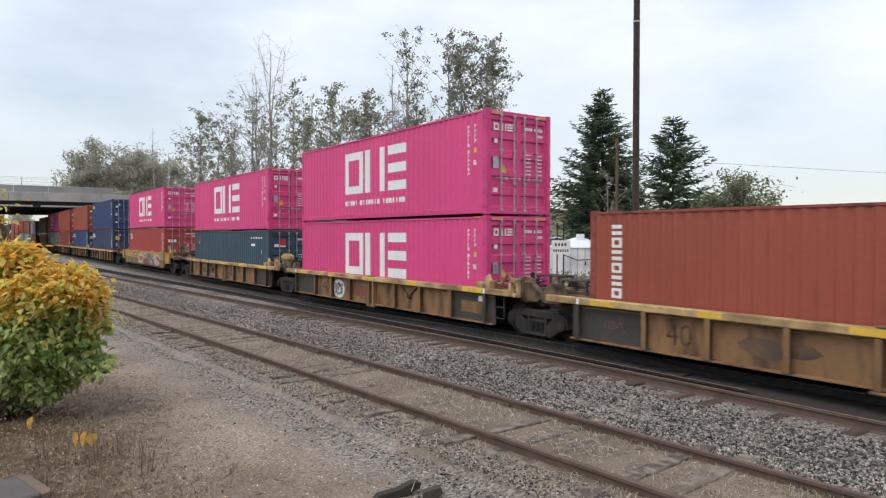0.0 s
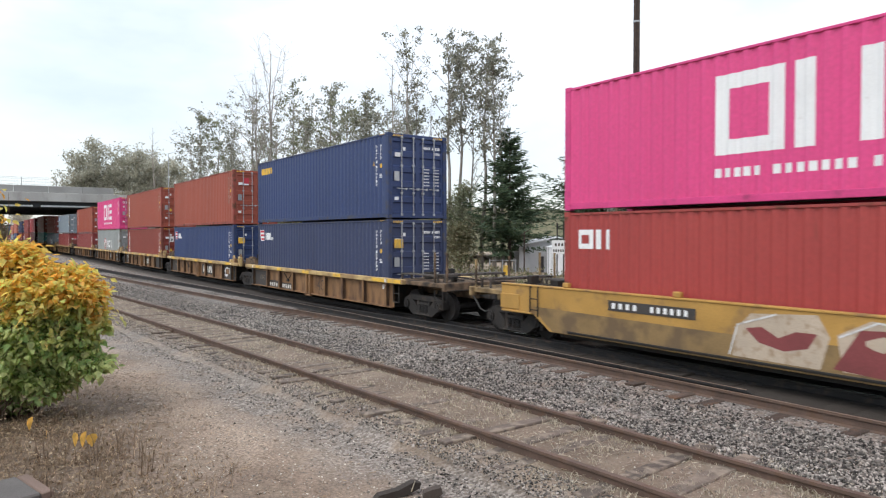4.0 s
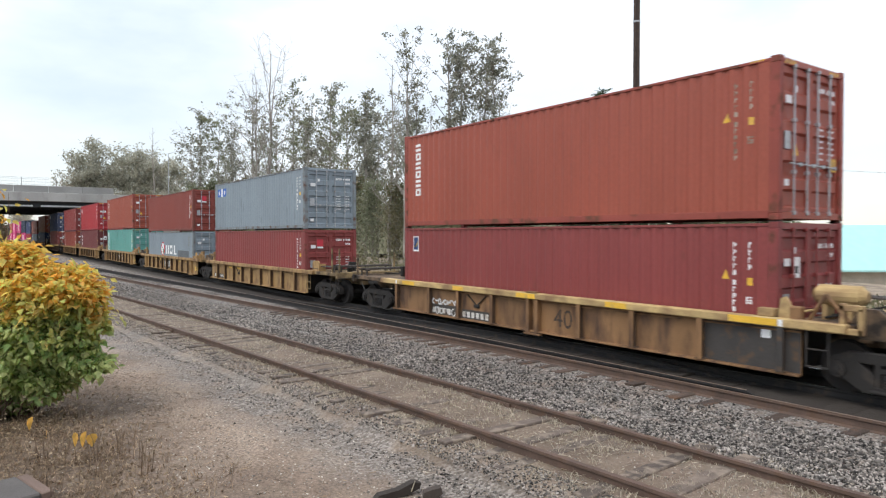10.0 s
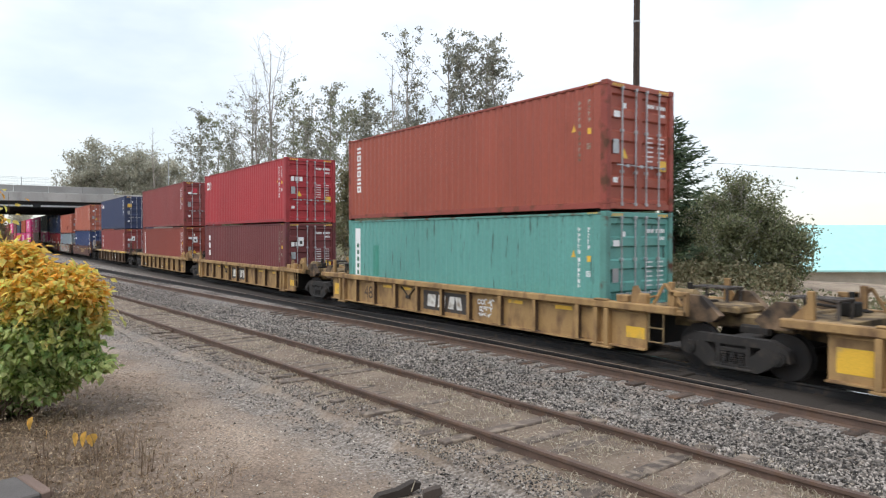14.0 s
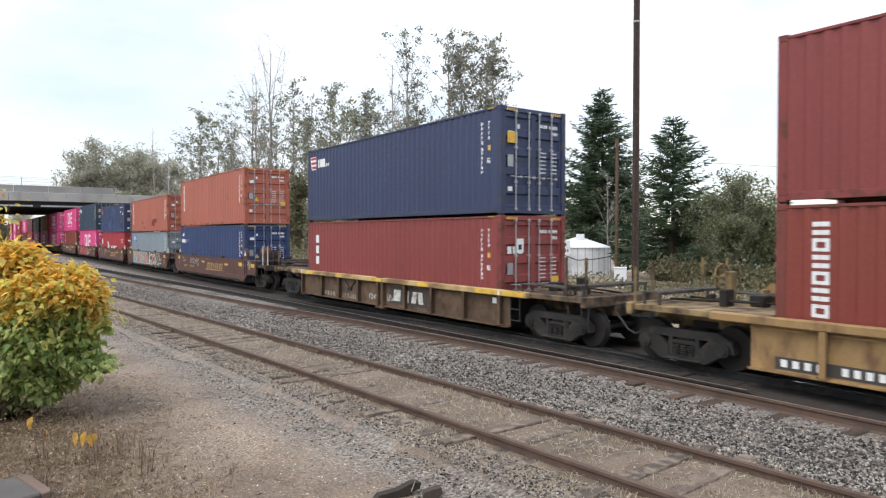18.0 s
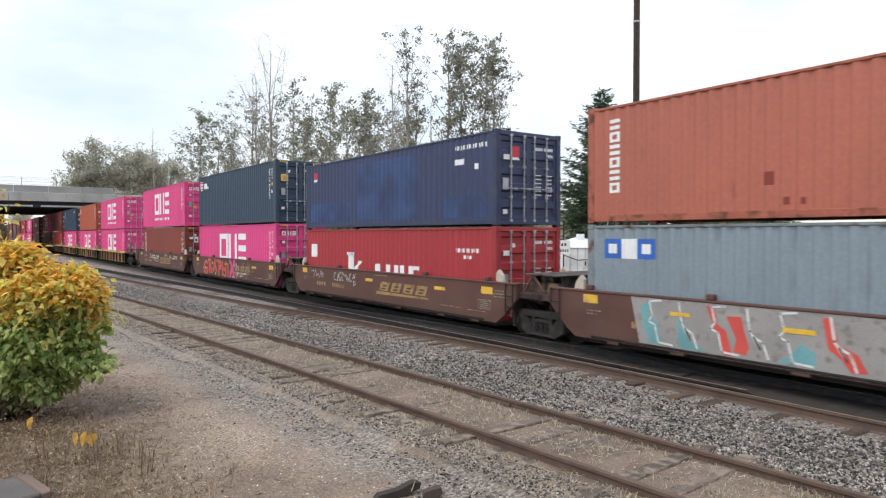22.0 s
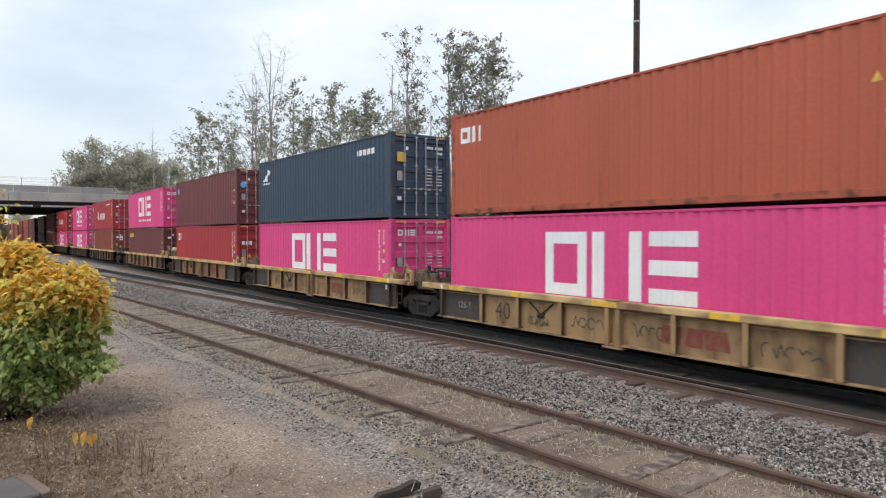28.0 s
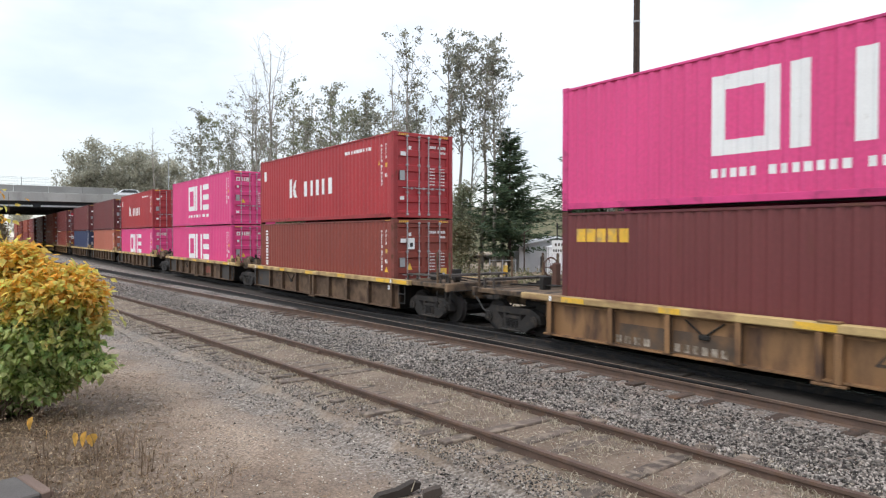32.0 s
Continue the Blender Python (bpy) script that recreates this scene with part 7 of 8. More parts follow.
def tree(at, seed, height, spread, first, branches, rise, twigs, per, size, cloud, material, words, category="tree", bark=None, name="tree", keep=1.0, rounded=False):
    segs, tips = grow(seed, height, spread, first, branches, rise, twigs, rounded=rounded)
    ob = thing(name, at, words, category)
    part("trunk", limb_tubes(segs), bark or BARK, ob)
    if per:
        t = np.array([tuple(p) for p in tips])
        t = t[rng.random(len(t)) < keep]
        t = np.repeat(t, rng.integers(1, 2 * per, len(t)), 0)
        t = t + rng.normal(0, cloud, t.shape) * np.array([1, 1, 0.8])
        t = t[t[:, 2] > 0.3]
        v, f = leaf_cards(t, size)
        part("crown", raw_mesh("crown", v, 3, f), material, ob)
    return ob


def conifer(at, seed, height, width, words, sparse=1.0, low=0.07):
    """A fir: a straight trunk, tiers of drooping boughs, each with many short sprays of needles."""
    rd = random.Random(seed)
    ob = thing("conifer", at, words, "tree")
    g = Geo().tube((0, 0, 0), (0, 0, height), height * 0.016, 0.02, 8)
    cs, ds, ss = [], [], []
    tiers = int(height * 4.0 * sparse)
    for k in range(tiers):
        f = (k + rd.random()) / tiers
        z = height * (low + (0.99 - low) * f)
        ring_reach = width * 0.5 * (1.03 - f) ** 0.88
        for j in range(5 if f < 0.9 else 3):
            a = rd.uniform(0, 2 * math.pi)
            reach = ring_reach * rd.uniform(0.5, 1.12)
            d = Vector((math.cos(a), math.sin(a), rd.uniform(-0.30, 0.30) + 0.5 * f))
            e = Vector((0, 0, z)) + d * reach
            g.tube((0, 0, z), e, 0.02, 0.006, 4, caps=False)
            m = max(6, int(reach * 16))
            for s in range(m):
                t = (s + rd.random()) / m
                cs.append(Vector((0, 0, z)).lerp(e, 0.12 + 0.88 * t) + Vector((rd.gauss(0, 0.13), rd.gauss(0, 0.13), rd.gauss(-0.05, 0.10) + 0.10 * t * t * reach)))
                side = Vector((-d.y, d.x, 0)) * rd.choice((-1, 1))
                ds.append(d * 0.7 + side * rd.uniform(0.3, 1.0) + Vector((0, 0, rd.uniform(-0.55, 0.1))))
                ss.append(rd.uniform(0.22, 0.46) * (0.7 + 0.5 * (1 - t)))
    part("trunk", g, DARKBARK, ob)
    c = np.array([tuple(q) for q in cs])
    d = np.array([tuple(q.normalized()) for q in ds])
    s = np.array(ss)[:, None]
    w = np.cross(d, rng.normal(0, 1, d.shape))
    w /= np.linalg.norm(w, axis=1)[:, None]
    v = np.stack([c - w * s * 0.20, c + w * s * 0.20, c + d * s * 1.3 + w * s * 0.10, c + d * s * 1.5], 1).reshape(-1, 3)
    q = 4 * np.arange(len(c))[:, None]
    part("crown", raw_mesh("needles", v, 3, np.concatenate([q + [0, 1, 2], q + [0, 2, 3]], 1)), LEAF_FIR, ob)
    return ob


GROUND = -0.45


def build_trees():
    tall = [(-209.0, 26.0, 28.6), (-208.0, 30.0, 31.0), (-202.0, 35.6, 27.8), (-202.0, 40.0, 30.0), (-230.0, 47.0, 30.0), (-206.0, 33.0, 25.0), (-214.0, 43.5, 28.0), (-199.0, 45.5, 26.0), (-205.0, 51.0, 27.0), (-204.0, 27.5, 24.0),
            (-98.0, 26.5, 16.5), (-102.4, 28.9, 21.6), (-100.8, 31.2, 19.7), (-94.5, 31.4, 17.6), (-87.9, 32.0, 21.3), (-80.5, 33.7, 22.8), (-74.5, 33.4, 17.9), (-73.0, 35.5, 21.3), (-67.3, 34.9, 17.5), (-63.4, 35.2, 18.1), (-62.6, 36.3, 15.9), (-97.0, 36.0, 18.0), (-90.5, 36.5, 18.5), (-84.0, 37.5, 19.0), (-78.0, 39.0, 18.5), (-70.0, 40.0, 17.5), (-66.0, 41.0, 17.0), (-58.0, 37.5, 14.5), (-106.0, 34.0, 17.0)]
    for i, (x, y, h) in enumerate(tall):
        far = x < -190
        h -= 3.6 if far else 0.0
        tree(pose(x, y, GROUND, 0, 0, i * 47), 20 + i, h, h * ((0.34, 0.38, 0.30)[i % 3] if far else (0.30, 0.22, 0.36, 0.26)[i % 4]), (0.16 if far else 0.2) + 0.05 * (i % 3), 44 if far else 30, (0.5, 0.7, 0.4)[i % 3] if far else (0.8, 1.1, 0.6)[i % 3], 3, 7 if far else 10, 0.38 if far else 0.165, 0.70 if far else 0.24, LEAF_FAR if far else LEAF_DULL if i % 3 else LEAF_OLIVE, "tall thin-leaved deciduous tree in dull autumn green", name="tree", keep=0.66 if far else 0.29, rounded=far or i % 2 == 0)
    for i, (x, y, h) in enumerate([(-300.0, 17.5, 13.0), (-318.0, 20.5, 15.0), (-290.0, 18.5, 11.5), (-336.0, 18.0, 14.0), (-345.0, 22.5, 16.0)]):
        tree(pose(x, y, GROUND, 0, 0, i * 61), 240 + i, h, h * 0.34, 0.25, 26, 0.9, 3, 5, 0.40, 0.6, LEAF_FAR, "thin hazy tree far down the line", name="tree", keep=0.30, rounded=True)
    lone = [(-49.0, 31.2, 21.7, 2.4), (-50.1, 33.1, 18.3, 2.0), (-45.2, 33.1, 21.0, 2.9), (-46.3, 35.0, 20.7, 2.8), (-43.6, 35.3, 20.1, 3.0), (-42.2, 35.6, 19.4, 2.6)]
    for i, (x, y, h, w) in enumerate(lone):
        tree(pose(x, y, GROUND, 0, 0, i * 71), 60 + i, h - 1.5, w * (1.7 if i < 2 else 1.35), 0.5 if i > 1 else 0.3, 26, (1.3, 1.8, 1.0)[i % 3], 3, 13, 0.140, 0.20, LEAF_DULL, "slender tall poplar with sparse grey-green leaves", name="tree", keep=0.15 if i < 2 else 0.24, rounded=True)
    bare = [(-196.0, 43.0, 32.5), (-51.5, 31.2, 18.3), (-42.5, 36.8, 14.9), (-45.8, 35.7, 14.3), (-49.4, 34.1, 14.7)]
    for i, (x, y, h) in enumerate(bare):
        tree(pose(x, y, GROUND, 0, 0, i * 53), 90 + i, h, h * 0.17, 0.25, 22, 1.3, 3, 0, 0.1, 0.3, LEAF_DULL, "bare grey tree with thin upright branches", name="bare_tree")
    for i, (x, y, h) in enumerate([(-86.0, 31.3, 23.5), (-82.2, 31.3, 26.5)]):
        tree(pose(x, y, GROUND, 0, 0, 40 + i * 110), 203 + i, h, h * 0.5, 0.22, 15, 2.4, 4, 0, 0.1, 0.3, LEAF_DULL, "bare grey tree with long steep limbs", name="bare_tree")
    for i, (x, y, h) in enumerate([(-35.5, 41.8, 8.0), (-33.4, 42.6, 6.8)]):
        tree(pose(x, y, GROUND, 0, 0, i * 95), 221 + i, h, h * 0.4, 0.25, 14, 1.5, 4, 0, 0.1, 0.3, LEAF_DULL, "small bare tree beside the white tank", name="bare_tree")
    shrubs = [(-94.0, 25.5, 9), (-99, 27, 9), (-96.4, 28.8, 10), (-88.8, 30.6, 10), (-81.8, 31.9, 9.5), (-75.0, 32.7, 9.5), (-66.1, 31.5, 8.5), (-60.7, 32.0, 8.8), (-54.1, 30.9, 7.7), (-51.2, 31.6, 7.3), (-50.0, 33.2, 8.1), (-44.9, 31.8, 6.5), (-43.8, 33.3, 6.8), (-42.3, 32.0, 3.6), (-29.0, 41.5, 3.4), (-25.8, 40.5, 3.8), (-190.0, 5.0, 7.5), (-196.0, 7.0, 8.0), (-203.0, 2.5, 8.5), (-205.0, 7.5, 7.5), (-25.2, 35.0, 1.1), (-23.2, 34.6, 1.0), (-21.4, 34.0, 1.1), (-19.6, 33.8, 0.9), (-17.6, 33.4, 0.9)]
    for i, (x, y, h) in enumerate(shrubs):
        tree(pose(x, y, GROUND, 0, 0, i * 31), 120 + i, h, h * 0.42, 0.06, 28, 1.3, 3, 8, 0.11 if x > -60 else 0.2, 0.36, LEAF_WEED if x > -30 or i % 2 else LEAF_OLIVE, "dense brown-green shrub at the edge of the trees", "shrub", name="shrub")
    conifer(pose(-41.6, 36.7, GROUND), 1, 11.9, 9.8, "dense dark green fir tree", low=0.16)
    conifer(pose(-39.0, 45.1, GROUND), 2, 15.7, 11.6, "tall dark green fir tree", low=0.2)
    conifer(pose(-27.5, 38.9, GROUND), 3, 11.1, 10.6, "dark fir tree with long ragged boughs", 0.8)
    conifer(pose(-38.4, 47.8, GROUND), 4, 8.6, 7.0, "small dark green fir tree")
    conifer(pose(-44.5, 49.7, GROUND), 5, 11.0, 7.0, "dark green fir tree among others")
    for i, (x, y, h, w) in enumerate([(-21.6, 37.2, 5.6, 3.3), (-23.6, 37.8, 5.0, 2.6), (-19.6, 36.6, 4.0, 2.5), (-18.6, 36.9, 2.9, 2.0), (-21.0, 35.2, 3.4, 2.3)]):
        tree(pose(x, y, GROUND, 0, 0, i * 77), 160 + i, h, w, 0.05, 60, 1.1, 4, 9, 0.090, 0.24, LEAF_SALLOW, "broad leafy dark olive tree with a rounded crown", name="broadleaf_tree", keep=0.55, rounded=True)


build_trees()


def build_undergrowth():
    """Brambles and weeds along the far side of the line."""
    pts = []
    for i in range(26000):
        x = -8 - 110 * rng.random() ** 1.3
        y = 17.5 + 13 * rng.random() ** 0.7
        top = 0.25 + 0.075 * (y - 17) * (1 + 0.8 * noise.noise(Vector((x * 0.2, y * 0.2, 0))))
        pts.append((x, y, GROUND + max(0.05, top) * rng.random() * (1.2 if x < -36 else 0.75)))
    v, f = leaf_cards(pts, 0.11)
    me = raw_mesh("undergrowth", v, 3, f)
    me.materials.append(LEAF_WEED)
    tagged(new("undergrowth", me), "low brown-green brambles and weeds beyond the tracks", "undergrowth", kind="stuff")


build_undergrowth()


def build_bush():
    """The bush beside the camera: leafy lobes on arching stems, its upper leaves turned yellow and orange."""
    base = Vector((-12.58, 0.49, -0.28))
    ob = thing("bush", Matrix.Translation(base), "leafy bush turning from green to yellow and orange", "bush")
    rd = random.Random(11)
    across, away = Vector((0.584, 0.812, 0)), Vector((-0.812, 0.584, 0))
    segs, clumps, sprays = [], [], []
    # lobes: offset across, height, radius across, radius upright, number of clumps
    for o, z, r, u, n in ((0.77, 2.08, 0.60, 0.36, 110), (1.14, 1.84, 0.32, 0.30, 46), (1.30, 1.42, 0.15, 0.20, 18), (0.50, 1.36, 0.74, 0.58, 125), (1.12, 0.98, 0.28, 0.16, 26), (0.28, 0.70, 0.52, 0.36, 60), (0.02, 0.42, 0.26, 0.34, 34), (0.62, 0.62, 0.36, 0.20, 24), (0.10, 2.55, 0.32, 0.17, 34), (-0.76, 1.80, 0.85, 1.00, 60), (1.50, 0.90, 0.20, 0.05, 6)):
        for k in range(n):
            d = Vector((rd.gauss(0, 1), rd.gauss(0, 1), rd.gauss(0, 1))).normalized() * rd.random() ** 0.33 * rd.uniform(0.86, 1.06)
            p = across * (o + d.x * r) + away * d.y * min(1.2, r) + Vector((0, 0, max(0.12, z + d.z * u)))
            clumps.append((p, d))
            if k % 3 == 0:
                foot = Vector((rd.gauss(-0.2, 0.3), rd.gauss(-0.2, 0.3), 0))
                q = foot
                for s in range(4):
                    t = (s + 1) / 4
                    e = foot.lerp(p, t) + Vector((0, 0, 0.35 * math.sin(math.pi * t) * p.z * 0.4))
                    segs.append((q, e, 0.016 - 0.003 * s, 0.013 - 0.003 * s))
                    q = e
    for k in range(75):                                 # loose shoots that stand out of the lobes
        p, d = clumps[rd.randrange(len(clumps) - 67)]
        out = (across * d.x + away * d.y + Vector((0, 0, 0.25 + d.z))).normalized()
        tip = p + out * rd.uniform(0.12, 0.30) + Vector((0, 0, -0.05))
        segs.append((p, tip, 0.007, 0.003))
        sprays += [(p.lerp(tip, t), d) for t in (0.5, 0.75, 1.0)]
    for o, z in ((0.02, 3.20), (0.12, 3.56), (-0.10, 3.45)):       # thin canes above the crown
        foot, tip = across * 0.05 + Vector((0, 0, 2.6)), across * o + Vector((0, 0, z))
        segs += [(foot, foot.lerp(tip, 0.6) + across * 0.03, 0.008, 0.006), (foot.lerp(tip, 0.6) + across * 0.03, tip, 0.006, 0.003)]
        sprays += [(foot.lerp(tip, t), Vector((o, 0, 0.2))) for t in (0.7, 1.0)]
    part("stem_growth", limb_tubes(segs, 5), LEAF_DEAD, ob)["kind"] = "stuff"
    per = [44] * len(clumps) + [5] * len(sprays)
    clumps += sprays
    c = np.repeat(np.array([tuple(p) for p, d in clumps]), per, 0)
    lean = np.repeat(np.array([tuple(across * d.x + away * d.y + Vector((0, 0, d.z * 0.3))) for p, d in clumps]), per, 0)
    n = len(c)
    t = c + rng.normal(0, 0.105, (n, 3)) * np.array([1, 1, 0.7])
    t[:, 2] = np.maximum(t[:, 2], 0.06)
    # a leaf: pointed, folded along its rib, hanging outwards and down
    d = lean * 0.9 + rng.normal(0, 0.5, (n, 3)) + np.array([0, 0, -0.45])
    d /= np.linalg.norm(d, axis=1)[:, None]
    side = np.cross(d, rng.normal(0, 0.35, (n, 3)) + np.array([0, 0, 1.0]))
    side /= np.linalg.norm(side, axis=1)[:, None]
    up = np.cross(side, d)
    s = rng.uniform(0.048, 0.100, n)[:, None]
    v = np.stack([t, t + d * s * 0.55 + side * s * 0.60 + up * s * 0.14, t + d * s * 1.1 + side * s * 0.40 + up * s * 0.10, t + d * s * 1.75 - up * s * 0.12,
                  t + d * s * 1.1 - side * s * 0.40 + up * s * 0.10, t + d * s * 0.55 - side * s * 0.60 + up * s * 0.14], 1).reshape(-1, 3)
    q = 6 * np.arange(n)[:, None]
    f = np.concatenate([q + [0, 1, 2], q + [0, 2, 3], q + [0, 3, 4], q + [0, 4, 5]], 1)
    me = raw_mesh("foliage", v, 3, f)
    me.polygons.foreach_set("use_smooth", [True] * len(me.polygons))
    part("foliage", me, LEAF_BUSH, ob)


build_bush()


def build_foreground():
    ob = thing("wood_chunk", pose(-6.2, 3.86, -0.22, 0, 0, 80), "rotten dark piece of old tie wood with a pale splinter", "wood debris")
    g = Geo().prism([(-0.30, -0.03), (-0.24, 0.03), (-0.02, 0.05), (0.16, 0.11), (0.25, 0.09), (0.23, 0.03), (0.05, -0.03)], -0.05, 0.05)
    part("wood", g, TIEDARK, ob)
    part("splinter", Geo().tube((0.12, -0.065, 0.02), (0.17, -0.062, 0.13), 0.008, 0.004, 5), STRAW, ob)
    ob = thing("wood_lump", pose(-5.95, 4.14, -0.22, 0, 0, 60), "small brown lump of rotten wood", "wood debris")
    part("wood", Geo().prism([(-0.11, -0.02), (-0.10, 0.04), (0.0, 0.07), (0.09, 0.09), (0.11, 0.02), (0.04, -0.03)], -0.05, 0.05), mat("rotten brown wood", (0.060, 0.045, 0.036), rough=0.95, bump=0.4), ob)
    ob = thing("concrete_block", pose(-8.35, 0.30, -0.34, 0, 0, 14), "grey concrete block with a brown stained edge on the grass", "block")
    part("block", Geo().box(-0.55, 0.22, -0.55, 0.30, 0.0, 0.22, 0.02), mat("grey block face", (0.105, 0.094, 0.086), rough=0.9, var=0.2, bump=0.3), ob)
    part("edge_board", Geo().box(-0.55, 0.22, 0.302, 0.42, 0.0, 0.215, 0.012), mat("brown edge board", (0.17, 0.115, 0.09), rough=0.9, var=0.2, bump=0.3), ob)
    rd = random.Random(2)
    v, f = [], []
    for x, y, z, turn, size in ((-9.93, 0.67, 0.30, 20, 0.15), (-9.60, 1.14, 0.10, 75, 0.16), (-9.52, 1.22, 0.12, 20, 0.18), (-9.47, 1.30, 0.09, -30, 0.15), (-9.85, 0.84, 0.12, 50, 0.10)):
        # a drooping heart-shaped leaf, folded along its rib
        a = radians(turn - 55)
        wide, out = Vector((math.cos(a), math.sin(a), 0)), Vector((-math.sin(a), math.cos(a), 0)) * -0.35
        shape = [(0, 0, 0), (0.34, -0.06, 0.10), (0.46, -0.38, 0.14), (0.26, -0.80, 0.06), (0, -1.15, 0.0), (-0.26, -0.80, 0.06), (-0.46, -0.38, 0.14), (-0.34, -0.06, 0.10)]
        k = len(v)
        v += [tuple(Vector((x, y, z)) + (wide * p + Vector((0, 0, q)) + out * (h - 0.3 * q) + Vector((rd.gauss(0, 0.02), 0, 0))) * size) for p, q, h in shape]
        f += [(k, k + i, k + i + 1) for i in range(1, 7)]
    f = np.array(f)
    me = raw_mesh("yellow_leaves", v, 3, f)
    me.materials.append(LEAF_YELLOW)
    tagged(new("yellow_leaves", me), "single large yellow leaves caught on dead stalks", "leaves", kind="stuff")


def build_dead_leaves():
    """Curled dry leaves caught in the weeds below the bush."""
    pts = []
    while len(pts) < 2600:
        x, y = rng.uniform(-11.8, -6.2), rng.uniform(-0.5, 2.3)
        if y < 1.15 + 0.10 * (x + 14.5) + rng.normal(0, 0.4):
            pts.append((x, y, ground_height(x, y) + rng.uniform(0.01, 0.07)))
    for i in range(420):                            # caught in the stems at the foot of the bush
        x, y = -11.9 + rng.normal(0, 0.35), 0.95 + rng.normal(0, 0.5)
        pts.append((x, y, ground_height(x, y) + 0.5 * rng.random() ** 1.5))
    v, f = leaf_cards(pts, 0.030, 0.6, 0.45)
    me = raw_mesh("dead_leaves", v, 3, f)
    me.materials.append(DEADLEAF)
    tagged(new("dead_leaves", me), "curled tan dead leaves among dry weeds", "leaves", kind="stuff")


build_foreground()
build_dead_leaves()


# ---------------- bridge, poles and buildings ----------------
def one_bridge(x0, x1, words):
    ob = thing("road_bridge", pose(0, 0, 0), words, "bridge")
    ya, yb = -60.0, 25.5
    part("deck", Geo().box(x0, x1, ya, yb, 8.05, 8.55, 0.03), CONCRETE, ob)
    for x in (x1 + 0.01, x0 - 0.36):
        part("fascia", Geo().box(x, x + 0.35, ya, yb, 7.62, 8.95, 0.04), CONCRETE, ob, "pale concrete edge beam")
    y = ya
    while y < yb - 9:
        part("parapet", shared(("parapet", x1), lambda: Geo().box(x1 - 0.3, x1, 0.02, 4.38, 8.96, 9.95, 0.03)), PARAPET, ob, at=pose(0, y, 0))
        y += 4.4
    girder = Geo().prism([(-0.28, 6.75), (0.28, 6.75), (0.28, 6.83), (0.05, 6.86), (0.05, 7.95), (0.28, 7.98), (0.28, 8.05), (-0.28, 8.05), (-0.28, 7.98), (-0.05, 7.95), (-0.05, 6.86), (-0.28, 6.83)], ya, yb).mesh("girder")
    n = int((x1 - x0) / 2.8)
    for k in range(n + 1):
        part("girder", girder, GIRDER, ob, at=pose(x1 - 0.7 - (x1 - x0 - 1.4) * k / n, 0, 0))
    part("abutment", Geo().box(x0 - 0.2, x1 + 0.2, yb - 0.8, yb + 6.0, -1.0, 8.04, 0.05), CONCRETE, ob)
    for y in (-9.0, 17.4):
        for k in range(4):
            part("column", shared("column", lambda: Geo().tube((0, 0, -0.5), (0, 0, 6.1), 0.45, n=14)), CONCRETE, ob, at=pose(x0 + 2 + (x1 - x0 - 4) * k / 3, y, 0))
        part("cap_beam", Geo().box(x0 + 0.6, x1 - 0.6, y - 0.5, y + 0.5, 6.1, 6.749, 0.04), CONCRETE, ob)
    # unseen wall, added to keep side light off the train below
    part("pier_wall", Geo().box(x0 + 0.3, x1 - 0.3, -9.6, -9.51, -0.6, 6.7, 0.02), CONCRETE, ob)
    return ob, ya, yb


PARAPET = mat("darker parapet concrete", (0.30, 0.295, 0.28), rough=0.9, var=0.12, scale=0.3)


def build_bridge():
    ob, ya, yb = one_bridge(-133.5, -115.0, "grey concrete road overpass with a wire fence on its edge")
    x1 = -115.0
    post = Geo().tube((0, 0, 9.9), (0, 0, 11.15), 0.045, n=6).mesh("fence_post")
    for i in range(17):
        part("fence_post", post, FENCE, ob, at=pose(x1 - 0.15, ya + 1 + i * 4.4, 0))
    w = Geo()
    for z in (10.1, 10.5, 10.9, 11.12):
        w.tube((x1 - 0.15, ya, z), (x1 - 0.15, yb - 14, z), 0.018, n=4)
    y = ya
    while y < yb - 14:
        w.tube((x1 - 0.15, y, 9.95), (x1 - 0.15, y, 11.12), 0.007, n=3)
        y += 0.35
    part("fence_wire", w, FENCE, ob)["kind"] = "stuff"
    # added strips: light between the girders, put into a pale colour
    for a, b in ((-30.0, 8.4), (9.4, 16.0)):
        part("pale_strip", Geo().box(x1 - 0.36, x1 - 0.30, a, b, 6.84, 7.08, 0.01), LIGHTLINE, ob, "added pale strip, a line of light along the outer girder")
    one_bridge(-160.0, -134.3, "second concrete overpass behind the first one")
    b = thing("embankment", pose(0, 0, 0), "grassy fill behind the overpass abutments", "embankment", kind="structure")
    part("slope", Geo().prism([(-178, -0.6), (-163, 8.55), (-111, 8.55), (-99, -0.6)], 31.6, 120.0), mat("grassy fill", (0.14, 0.13, 0.075), rough=0.95, var=0.3, scale=0.5, bump=0.3), b)


build_bridge()


